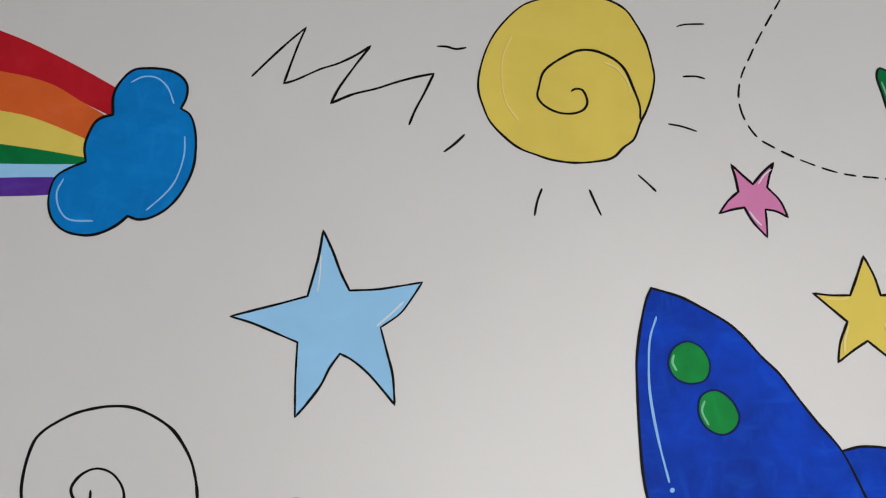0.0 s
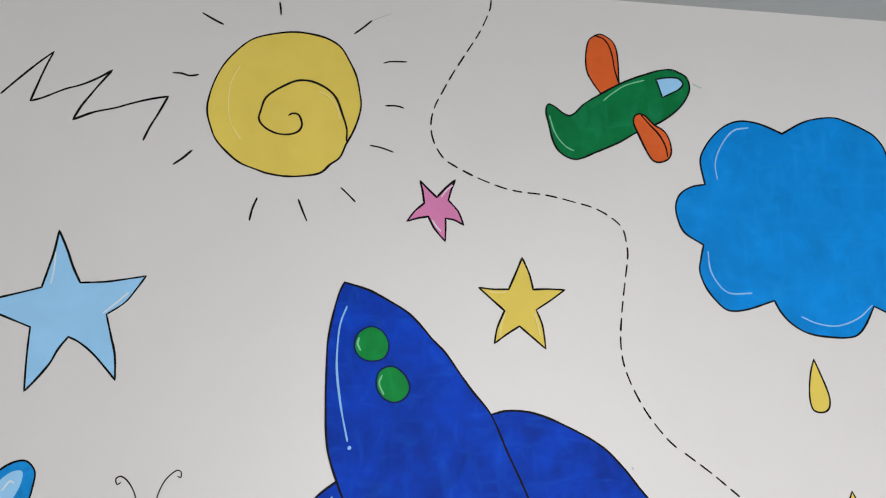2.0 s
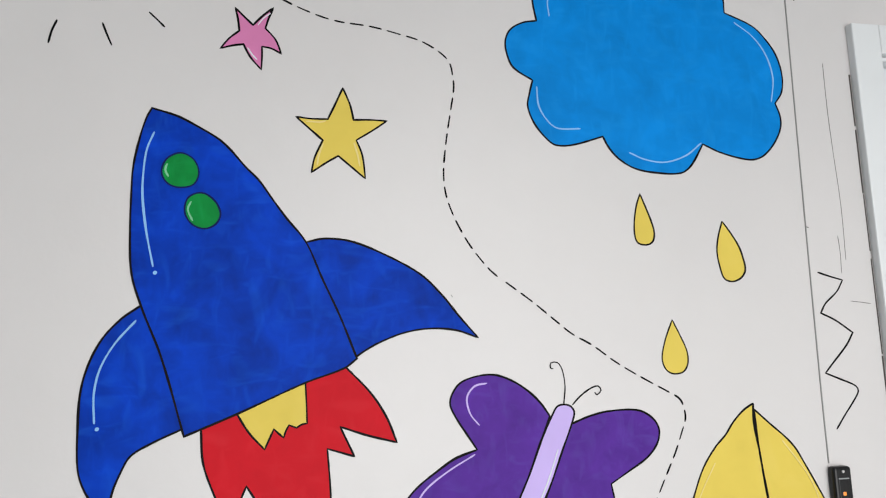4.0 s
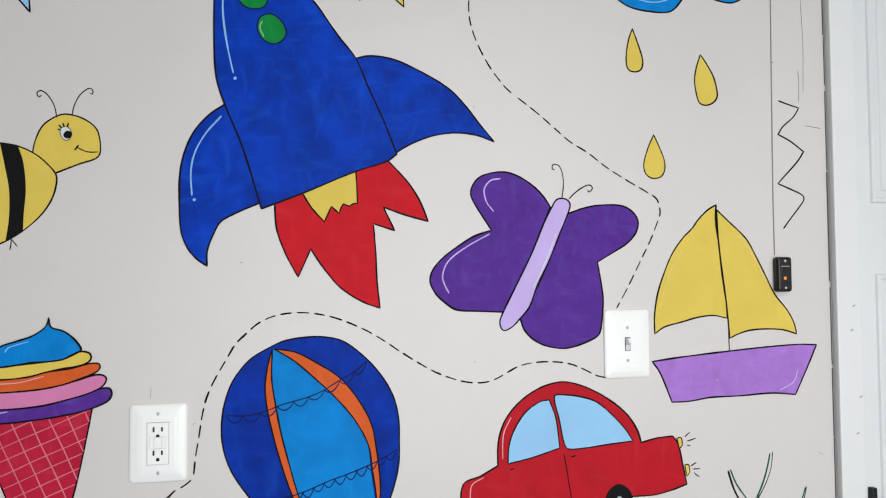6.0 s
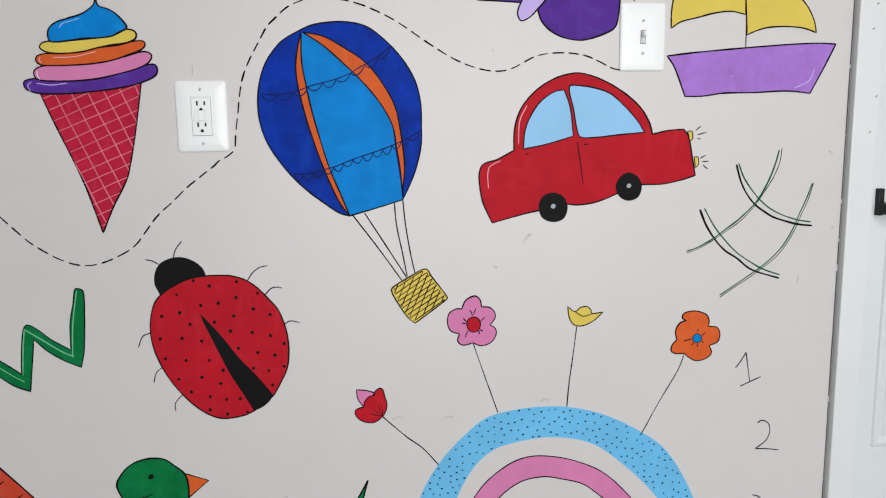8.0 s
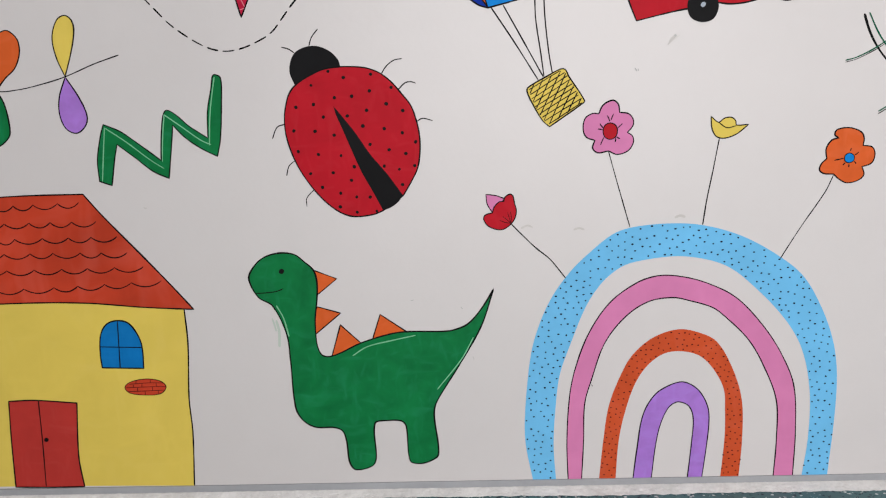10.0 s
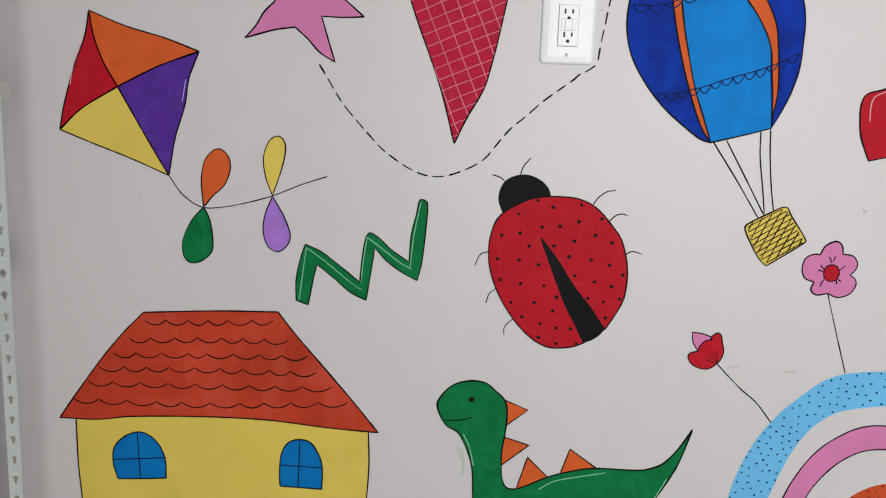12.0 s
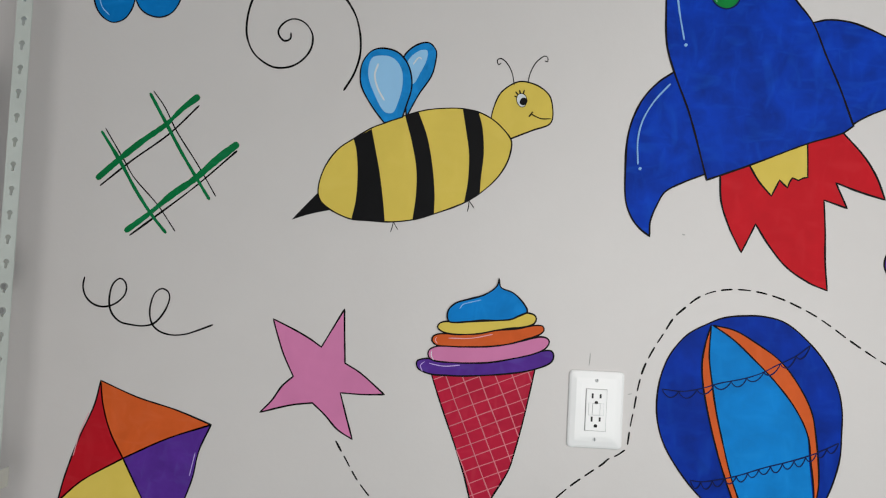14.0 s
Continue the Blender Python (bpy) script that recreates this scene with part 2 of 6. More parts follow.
def box(bm, x0, x1, y0, y1, z0, z1, bevel=0.0, segments=2):
    made = bmesh.ops.create_cube(bm, size=1, matrix=Matrix.Translation(((x0 + x1) / 2, (y0 + y1) / 2, (z0 + z1) / 2)) @ Matrix.Diagonal((x1 - x0, y1 - y0, z1 - z0, 1)))
    if bevel:
        edges = list({e for v in made["verts"] for e in v.link_edges})
        bmesh.ops.bevel(bm, geom=edges, offset=bevel, segments=segments, affect="EDGES", profile=0.5)
    return bm


def boxed(name, mat, x0, x1, y0, y1, z0, z1, bevel=0.0, parent=None, label="", segments=2):
    return part(name, box(bmesh.new(), x0, x1, y0, y1, z0, z1, bevel, segments), mat, parent, label)


def rod(bm, a, b, r, sides=16, r2=None):
    a, b = Vector(a), Vector(b)
    m = Matrix.Translation((a + b) / 2) @ (b - a).to_track_quat("Z", "Y").to_matrix().to_4x4()
    bmesh.ops.create_cone(bm, cap_ends=True, segments=sides, radius1=r, radius2=r if r2 is None else r2, depth=(b - a).length, matrix=m)
    return bm


def holder(name, x, y, z, label, category, group=""):
    return tagged(bpy_empty(name, x, y, z), label, category, group)


def bpy_empty(name, x, y, z):
    ob = new(name)
    ob.matrix_world = pose(x, y, z)
    ob.empty_display_size = 0.05
    return ob


def structure(ob, label, category):
    return tagged(ob, label, category, kind="structure")


# ---- the garage ----
CEIL, EDGE, WEST, EAST, SOUTH, FLOOR = 2.498, 1.396, -1.75, 3.2, -4.6, 0.021
OPEN_X0, OPEN_X1, OPEN_Z = 1.457, 2.33, 2.153
bm = bmesh.new()
box(bm, WEST - 0.1, OPEN_X0, 0.0, 0.12, 0.047, CEIL)
box(bm, OPEN_X0, OPEN_X1, 0.0, 0.12, OPEN_Z, CEIL)
box(bm, OPEN_X1, EAST + 0.1, 0.0, 0.12, 0.047, CEIL)
structure(part("wall_north", bm, WALL), "pale warm-grey painted drywall covered with painted pictures", "wall")
# unseen west wall, kept dark so the left of the mural gets less bounce
structure(boxed("wall_west", LOW_BOUNCE_GREY, WEST - 0.1, WEST, SOUTH, 0, 0, CEIL), "unseen plain garage wall, darkened to cut bounce light", "wall")
structure(boxed("wall_east", WALL, EAST, EAST + 0.1, SOUTH, 0, 0, CEIL), "plain pale grey painted garage wall", "wall")
bm = bmesh.new()
box(bm, WEST - 0.1, -0.3, SOUTH - 0.1, SOUTH, 0, CEIL)
box(bm, 2.9, EAST + 0.1, SOUTH - 0.1, SOUTH, 0, CEIL)
box(bm, -0.3, 2.9, SOUTH - 0.1, SOUTH, 2.14, CEIL)
structure(part("wall_south", bm, WALL), "plain pale grey painted garage wall", "wall")
structure(boxed("ceiling", CEILING, WEST - 0.1, EAST + 0.1, SOUTH - 0.1, 0.12, CEIL, CEIL + 0.1), "light grey painted garage ceiling", "ceiling")
structure(boxed("floor", EPOXY, WEST - 0.1, EAST + 0.1, SOUTH - 0.1, 0.2, -0.1, FLOOR), "teal epoxy garage floor with scattered paint flakes", "floor")

# the grey sill strip below the drywall and the rough plaster fillet under it
structure(boxed("baseboard", SILL_GREY, WEST, EDGE, -0.0035, 0.1, 0.0325, 0.0468, 0.0008), "thin grey painted sill strip below the wall", "baseboard")
rng = random.Random(4)
bm = bmesh.new()
rows = []
steps, rings = 1500, 7
for i in range(steps + 1):
    x = WEST + (EDGE - WEST) * i / steps
    foot = -0.009 * min(1.0, max(0.0, (x + 0.1) / 0.8)) + 0.0035 * noise.noise(Vector((x * 9, 1.3, 0))) + 0.0035 * noise.noise(Vector((x * 38, 4.1, 0)))
    row = [bm.verts.new((x, 0.02, 0.0335))]
    for k in range(rings):
        s = k / (rings - 1)
        z = 0.0332 + (FLOOR + 0.0006 - 0.0332) * s
        skin = 0.0022 * noise.noise(Vector((x * 60, z * 420, 7.7))) + 0.0014 * noise.noise(Vector((x * 190, z * 700, 3.1)))
        row.append(bm.verts.new((x, -0.0048 - 0.0098 * s + foot * s + skin * min(1.0, 0.3 + 2 * s), z + (0.0 if k == rings - 1 else 0.0007 * noise.noise(Vector((x * 80, k * 3.0, 9.1)))))))
    row.append(bm.verts.new((x, 0.02, FLOOR - 0.004)))
    rows.append(row)
for a, b in zip(rows, rows[1:]):
    n = len(a)
    for k in range(n):
        bm.faces.new((a[k], b[k], b[(k + 1) % n], a[(k + 1) % n]))
structure(part("plaster_fillet", bm, PLASTER), "rough white plaster fillet between wall and floor", "trim")

# flakes strewn in the epoxy
for kind, count in (("flake_white", 2300), ("flake_navy", 3000), ("flake_teal", 1600)):
    bm = bmesh.new()
    for i in range(count):
        x, y = rng.uniform(-1.2, 1.9), -0.02 - 0.30 * rng.random() ** 1.5
        r, a = 0.0007 + 0.0033 * rng.random() ** 2.2, rng.uniform(0, 6.28)
        n = rng.choice((3, 4, 4, 5))
        pts = [(x + 1.25 * r * rng.uniform(0.4, 1.4) * math.cos(a + 6.283 * k / n), y + 0.8 * r * rng.uniform(0.6, 1.3) * math.sin(a + 6.283 * k / n)) for k in range(n)]
        top = [bm.verts.new((px, py, FLOOR + 0.0004)) for px, py in pts]
        low = [bm.verts.new((px, py, FLOOR - 0.0002)) for px, py in pts]
        bm.faces.new(top)
        for k in range(n):
            bm.faces.new((low[k], low[(k + 1) % n], top[(k + 1) % n], top[k]))
    tagged(part("floor_flakes", bm, FLAKE[kind]), "tiny paint flakes strewn in the epoxy floor", "flakes", kind="stuff")

# the door and its casing
frame_door = structure(bpy_empty("door_1", 1.9, 0.02, FLOOR), "white panelled door with black lever handle, closed", "door")


def local(ob):
    """Keep a part where it was built when it gets its parent."""
    ob.matrix_parent_inverse = ob.parent.matrix_world.inverted()
    return ob


bpy.context.view_layer.update()
SLAB = 0.022
bm = bmesh.new()
box(bm, OPEN_X0 + 0.006, OPEN_X1 - 0.006, SLAB, SLAB + 0.042, 0.05, OPEN_Z - 0.006, 0.002)
leaf = local(part("door_leaf", bm, DOOR_WHITE, frame_door))


def moulded_panel(x0, x1, z0, z1):
    """Raised rectangular panel with a stepped border."""
    bm = bmesh.new()
    rings = []
    for inset, y in ((0.0, 0.0), (0.003, -0.0035), (0.010, -0.004), (0.013, -0.0015), (0.024, 0.0005), (0.027, -0.002), (0.033, -0.0025)):
        rings.append([bm.verts.new((x, SLAB + y, z)) for x, z in ((x0 + inset, z0 + inset), (x1 - inset, z0 + inset), (x1 - inset, z1 - inset), (x0 + inset, z1 - inset))])
    for a, b in zip(rings, rings[1:]):
        for k in range(4):
            bm.faces.new((a[k], a[(k + 1) % 4], b[(k + 1) % 4], b[k]))
    bm.faces.new(rings[-1])
    back = [bm.verts.new((v.co.x, SLAB + 0.004, v.co.z)) for v in rings[0]]
    for k in range(4):
        bm.faces.new((rings[0][k], rings[0][(k + 1) % 4], back[(k + 1) % 4], back[k]))
    return local(part("door_panel", bm, DOOR_WHITE, frame_door))


moulded_panel(1.513, 1.86, 1.578, 2.05)
moulded_panel(1.518, 1.86, 0.44, 1.435)
moulded_panel(1.93, 2.27, 1.578, 2.05)
moulded_panel(1.93, 2.27, 0.44, 1.446)

# casing: flat board with an eased edge, three sides
for x0, x1, z0, z1 in ((EDGE + 0.003, OPEN_X0 - 0.003, FLOOR, OPEN_Z + 0.057), (OPEN_X1 + 0.003, OPEN_X1 + 0.06, FLOOR, OPEN_Z + 0.057), (OPEN_X0 - 0.003, OPEN_X1 + 0.003, OPEN_Z + 0.003, OPEN_Z + 0.057)):
    local(boxed("casing", TRIM_WHITE, x0, x1, -0.016, 0.001, z0, z1, 0.0025, frame_door))
local(boxed("jamb", TRIM_WHITE, OPEN_X0 - 0.002, OPEN_X0 + 0.004, -0.002, 0.12, 0.0, OPEN_Z, 0.0, frame_door))
local(boxed("jamb", TRIM_WHITE, OPEN_X1 - 0.004, OPEN_X1 + 0.002, -0.002, 0.12, 0.0, OPEN_Z, 0.0, frame_door))
local(boxed("head_jamb", TRIM_WHITE, OPEN_X0 + 0.0045, OPEN_X1 - 0.0045, -0.002, 0.12, OPEN_Z - 0.005, OPEN_Z + 0.002, 0.0, frame_door))
local(boxed("threshold", SILL_GREY, OPEN_X0 + 0.0045, OPEN_X1 - 0.0045, -0.02, 0.12, 0.0, 0.046, 0.003, frame_door))

local(boxed("caulk_strip", CAULK_GREY, EDGE + 0.0006, EDGE + 0.0028, -0.001, 0.004, 0.05, 2.12, 0.0, frame_door, "grey recessed strip beside the casing"))

# dark open joint between drywall edge and casing, broken in places
rng = random.Random(11)
bm = bmesh.new()
z = 0.05
while z < 2.1:
    step = rng.uniform(0.05, 0.22)
    box(bm, EDGE - 0.0016 * rng.uniform(0.35, 1.0), EDGE + 0.0005, -0.0012, 0.002, z, min(z + step * rng.uniform(0.9, 1.0), 2.12))
    z += step
local(part("open_joint", bm, JOINT_DARK, frame_door, "dark gap beside the casing"))

for x, z in ((1.436, 1.372), (1.430, 1.325), (1.446, 1.195), (1.437, 1.125)):
    bm = bmesh.new()
    ribbon_at = [(x - 0.003, z - 0.001), (x, z + 0.0008), (x + 0.0025, z + 0.002)]
    for p, q in zip(ribbon_at, ribbon_at[1:]):
        box(bm, p[0], q[0], -0.0163, -0.0155, p[1] - 0.0008, q[1] + 0.0008)
    local(part("scuff", bm, CAULK_GREY, frame_door, "small grey scuff on the casing"))
bm = box(bmesh.new(), 1.487, 1.4995, SLAB - 0.012, SLAB + 0.001, 0.953, 1.009, 0.0015)
local(part("handle_plate", bm, METAL_BLACK, frame_door, "upright black handle plate"))
bm = box(bmesh.new(), 1.4985, 1.635, SLAB - 0.036, SLAB - 0.022, 0.956, 0.981, 0.002)
box(bm, 1.4885, 1.512, SLAB - 0.036, SLAB - 0.005, 0.957, 0.980, 0.001)
rod(bm, (1.560, SLAB - 0.026, 0.968), (1.560, SLAB + 0.001, 0.968), 0.010, 20)
local(part("lever", bm, METAL_BLACK, frame_door, "black lever handle"))


# ---- painted pictures: thin layers of paint on the wall ----
CURRENT = {"thing": None}
LAYER = 0.00035


def smooth_path(pts, corners, closed, step=0.0035):
    """A hand-drawn curve through the points, sharp at the corners."""
    n = len(pts)
    p = [Vector(q) for q in pts]
    sharp = set(corners)
    out = []
    last = n if closed else n - 1
    for i in range(last):
        b, c = p[i], p[(i + 1) % n]
        a = p[i - 1] if (closed or i > 0) and i not in sharp else b + (b - c) * 0.5
        d = p[(i + 2) % n] if (closed or i + 2 < n) and (i + 1) % n not in sharp else c + (c - b) * 0.5
        k = (c - b).length
        ta = (c - a) * (k / max((b - a).length + k, 1e-6))
        tb = (d - b) * (k / max((d - c).length + k, 1e-6))
        count = max(2, int(k / step))
        for j in range(count):
            s = j / count
            out.append((2 * s ** 3 - 3 * s ** 2 + 1) * b + (s ** 3 - 2 * s ** 2 + s) * ta + (3 * s ** 2 - 2 * s ** 3) * c + (s ** 3 - s ** 2) * tb)
    if not closed:
        out.append(p[-1])
    return out


def thing(name, x, z, label, category, group=""):
    CURRENT["thing"] = holder(name, x, 0.0, z, label, category, group)
    CURRENT["strokes"] = 0


def slab(bm, outline, height):
    top = [bm.verts.new((q[0], -height, q[1])) for q in outline]
    low = [bm.verts.new((q[0], 0.0003, q[1])) for q in outline]
    bm.faces.new(top)
    n = len(top)
    for k in range(n):
        bm.faces.new((low[k], low[(k + 1) % n], top[(k + 1) % n], top[k]))


def ribbon(bm, path, width, height, closed=False, seed=0.0):
    """A brush or marker line of uneven width with rounded ends."""
    n = len(path)
    rows = []
    for i, q in enumerate(path):
        a = path[i - 1] if closed or i else q
        b = path[(i + 1) % n] if closed or i < n - 1 else q
        d = b - a
        d = d.normalized() if d.length > 1e-9 else Vector((1, 0))
        side = Vector((-d.y, d.x))
        w = 0.5 * width * (1.0 + 0.38 * noise.noise(Vector((q.x * 22 + seed, q.y * 22, seed))) + 0.2 * noise.noise(Vector((q.x * 90, q.y * 90 + seed, 2.0))))
        if not closed and n > 4 and i in (0, n - 1):
            w *= 0.55
        l, r = q + side * w, q - side * w
        rows.append([bm.verts.new((l.x, 0.0003, l.y)), bm.verts.new((l.x, -height, l.y)), bm.verts.new((r.x, -height, r.y)), bm.verts.new((r.x, 0.0003, r.y))])
    pairs = list(zip(rows, rows[1:])) + ([(rows[-1], rows[0])] if closed else [])
    for a, b in pairs:
        for k in range(3):
            bm.faces.new((a[k], b[k], b[k + 1], a[k + 1]))
    if not closed:
        bm.faces.new(rows[0])
        bm.faces.new(rows[-1])


def fill(name, mat, pts, corners, level, ink, ink_mat="INK"):
    path = smooth_path(pts, corners, True)
    bm = bmesh.new()
    slab(bm, path, LAYER * level)
    ob = part(name, bm, PAINT[mat], CURRENT["thing"])
    if ink:
        bm = bmesh.new()
        ribbon(bm, path, ink * 0.85, LAYER * level + 0.00022, True, len(pts) * 0.37)
        part("outline", bm, PAINT[ink_mat], ob)
    return ob


def line(name, mat, pts, corners, width, level):
    bm = bmesh.new()
    CURRENT["strokes"] += 1
    ribbon(bm, smooth_path(pts, corners, False), width * 0.88, LAYER * level + 0.000012 * CURRENT["strokes"], False, len(pts) * 0.61)
    return part(name, bm, PAINT[mat], CURRENT["thing"])


def spots(name, mat, pts, radius, level):
    """Separate dabs of paint."""
    for i, (x, z) in enumerate(pts):
        r = radius * (1 + 0.25 * noise.noise(Vector((x * 80, z * 80, 3.0))))
        bm = bmesh.new()
        slab(bm, [(x + r * (1 + 0.12 * math.sin(2 * a + i)) * math.cos(a), z + r * math.sin(a)) for a in (6.2832 * k / 14 for k in range(14))], LAYER * level + 0.0001)
        part(name, bm, PAINT[mat], CURRENT["thing"])


def dashes(mat, pts, dash, gap, width):
    path = smooth_path(pts, (), False, 0.0025)
    run, start, k = 0.0, 0, 0
    wanted = dash
    for i in range(1, len(path)):
        run += (path[i] - path[i - 1]).length
        if run >= wanted or i == len(path) - 1:
            bm = bmesh.new()
            ribbon(bm, path[start:i + 1], width, LAYER, False, k * 0.7)
            part("dash", bm, PAINT[mat], CURRENT["thing"])
            skip = 0.0
            while i < len(path) - 1 and skip < gap:
                skip += (path[i + 1] - path[i]).length
                i += 1
            start, run, k = i, -skip, k + 1
            wanted = dash * (1 + 0.25 * noise.noise(Vector((k * 1.7, 5.0, 1.0))))
            if start >= len(path) - 3:
                break


def swags(mat, pts, count, sag, width, level):
    """A thin line with small loops hanging from it."""
    path = smooth_path(pts, (), False, 0.003)
    bm = bmesh.new()
    ribbon(bm, path, width, LAYER * level)
    n = len(path)
    for k in range(count):
        a, b = path[int((n - 1) * k / count)], path[int((n - 1) * (k + 1) / count)]
        s = sag * (1 + 0.3 * noise.noise(Vector((k * 2.3, 1.0, 0.5))))
        ribbon(bm, [a.lerp(b, j / 12) + Vector((0, -s * math.sin(math.pi * j / 12) ** 0.7)) for j in range(13)], width, LAYER * level + 0.00005, False, k)
    part("swag", bm, PAINT[mat], CURRENT["thing"])


def scallops(mat, pts, count, sag, width, level):
    """A row of hanging tile edges."""
    path = smooth_path(pts, (), False, 0.003)
    n = len(path)
    at = [k + 0.22 * noise.noise(Vector((k * 3.1, pts[0][1] * 40, 0.2))) for k in range(count + 1)]
    for k in range(count):
        a, b = (path[min(n - 1, max(0, int((n - 1) * at[q] / count)))] for q in (k, k + 1))
        bm = bmesh.new()
        ribbon(bm, [a.lerp(b, j / 12) + Vector((0, -sag * math.sin(math.pi * j / 12) ** 0.8)) for j in range(13)], width, LAYER * level, False, k + count)
        part("roof_tile", bm, PAINT[mat], CURRENT["thing"])


def inside(q, ring):
    hit = False
    for a, b in zip(ring, ring[1:] + ring[:1]):
        if (a[1] > q[1]) != (b[1] > q[1]) and q[0] < (b[0] - a[0]) * (q[1] - a[1]) / (b[1] - a[1]) + a[0]:
            hit = not hit
    return hit


def hatch(mat, ring, lead, count, width, level):
    """Parallel painted lines along lead, kept inside the ring."""
    way = (Vector(lead[1]) - Vector(lead[0])).normalized()
    side = Vector((-way.y, way.x))
    far = [Vector(q).dot(side) for q in ring]
    along = sum((Vector(q).dot(way) for q in ring)) / len(ring)
    for k in range(count):
        mid = side * (min(far) + (max(far) - min(far)) * (k + 0.5) / count) + way * along
        run = [mid + way * s * 0.002 + side * (0.0016 * noise.noise(Vector((s * 0.03, k * 1.9, 0)))) for s in range(-160, 161)]
        run = [q for q in run if inside(q, ring)]
        if len(run) > 3:
            bm = bmesh.new()
            ribbon(bm, run, width, LAYER * level + 0.00003 * (count % 5), False, k)
            part("cross_line", bm, PAINT[mat], CURRENT["thing"])


def speckle(mat, ring, gap, radius, level):
    """Small painted dots set evenly but freely over a band."""
    rng = random.Random(7)
    lo, hi = min(q[1] for q in ring), max(q[1] for q in ring)
    base = [k for k, q in enumerate(ring) if q[1] < lo + 0.004]
    path = smooth_path(ring, base, True, 0.006)
    ring = [(q.x, q.y) for q in path]
    x0, x1 = min(q[0] for q in ring), max(q[0] for q in ring)
    bm, done = bmesh.new(), []
    for tries in range(9000):
        q = (rng.uniform(x0, x1), rng.uniform(lo, hi))
        if all((q[0] - d[0]) ** 2 + (q[1] - d[1]) ** 2 > gap ** 2 for d in done) and all(inside((q[0] + a, q[1] + b), ring) for a, b in ((0.0028, 0), (-0.0028, 0), (0, 0.0028), (0, -0.0028))):
            done.append(q)
            r, long = radius * rng.uniform(0.75, 1.1), radius * rng.uniform(0.9, 1.5)
            slab(bm, [(q[0] + long * math.cos(6.2832 * k / 8), q[1] + r * math.sin(6.2832 * k / 8)) for k in range(8)], LAYER * level)
    tagged(part("dot_pattern", bm, PAINT[mat], CURRENT["thing"], "small dark painted dots"), kind="stuff")


thing('painted_sun', 0.173, 2.097, 'yellow painted sun with black spiral and short rays', 'wall painting')
fill('disc', 'YELLOW', [(-.0034, .3031), (.0223, .3018), (.0482, .2957), (.0688, .2828), (.0823, .2611), (.0940, .2349), (.1003, .2030), (.1017, .1867), (.0970, .1631), (.0890, .1413), (.0802, .1241), (.0707, .1018), (.0563, .0900), (.0463, .0792), (.0346, .0737), (-.0032, .0691), (-.0342, .0725), (-.0513, .0780), (-.0740, .0867), (-.0912, .0998), (-.1109, .1215), (-.1203, .1437), (-.1256, .1636), (-.1253, .1830), (-.1171, .2163), (-.1037, .2449), (-.0826, .2716), (-.0635, .2875), (-.0357, .2974)], (), 1, 0.0034)
line('spiral', 'INK', [(-.0074, .1650), (-.0016, .1688), (.0076, .1674), (.0134, .1517), (.0084, .1408), (-.0057, .1350), (-.0247, .1361), (-.0421, .1451), (-.0504, .1571), (-.0481, .1713), (-.0425, .1903), (-.0309, .2024), (-.0100, .2161), (.0026, .2221), (.0161, .2237), (.0297, .2216), (.0500, .2116), (.0634, .1977), (.0733, .1720), (.0806, .1472), (.0803, .1285)], (), 0.0034, 2)
line('ray', 'INK', [(-.1420, .3255), (-.1243, .3154), (-.1091, .3080)], (), 0.0032, 1)
line('ray', 'INK', [(-.0267, .3526), (-.0249, .3414), (-.0240, .3301)], (), 0.0032, 1)
line('ray', 'INK', [(.0891, .3066), (.1043, .3199), (.1169, .3321)], (), 0.0032, 1)
line('ray', 'INK', [(.1354, .2602), (.1452, .2635), (.1725, .2650)], (), 0.0032, 1)
line('ray', 'INK', [(.1388, .1893), (.1562, .1900), (.1682, .1869)], (), 0.0032, 1)
line('ray', 'INK', [(.1158, .1236), (.1327, .1206), (.1522, .1142)], (), 0.0032, 1)
line('ray', 'INK', [(.0734, .0550), (.0848, .0442), (.0954, .0333)], (), 0.0032, 1)
line('ray', 'INK', [(.0115, .0346), (.0180, .0179), (.0252, .0012)], (), 0.0032, 1)
line('ray', 'INK', [(-.0476, .0348), (-.0539, .0179), (-.0576, -.0005)], (), 0.0032, 1)
line('ray', 'INK', [(-.1433, .1040), (-.1564, .0908), (-.1695, .0802)], (), 0.0032, 1)
line('ray', 'INK', [(-.1792, .2240), (-.1662, .2238), (-.1547, .2207), (-.1410, .2232)], (), 0.0032, 1)
line('highlight', 'PALE_YELLOW', [(.0363, .2065), (.0532, .1982), (.0658, .1806), (.0698, .1628)], (), 0.002, 3)
line('highlight', 'PALE_YELLOW', [(-.0813, .2416), (-.0932, .2139), (-.0958, .1781), (-.0904, .1475), (-.0754, .1237)], (), 0.0015, 3)

thing('painted_bolt', -0.123, 2.212, 'black zigzag lightning line painted on the pale wall', 'wall painting')
line('stroke', 'INK', [(-.1168, .0612), (-.0908, .0908), (-.0694, .1137), (-.0511, .1314), (-.0597, .1081), (-.0685, .0789), (-.0758, .0528), (-.0616, .0577), (-.0303, .0738), (-.0090, .0817), (.0138, .0942), (.0321, .1074), (.0159, .0838), (.0015, .0614), (-.0070, .0472), (-.0159, .0272), (.0120, .0403), (.0405, .0484), (.0668, .0582), (.0935, .0663), (.1133, .0707), (.1008, .0422), (.0905, .0211), (.0827, .0002)], (0, 3, 6, 11, 15, 20), 0.0034, 1)

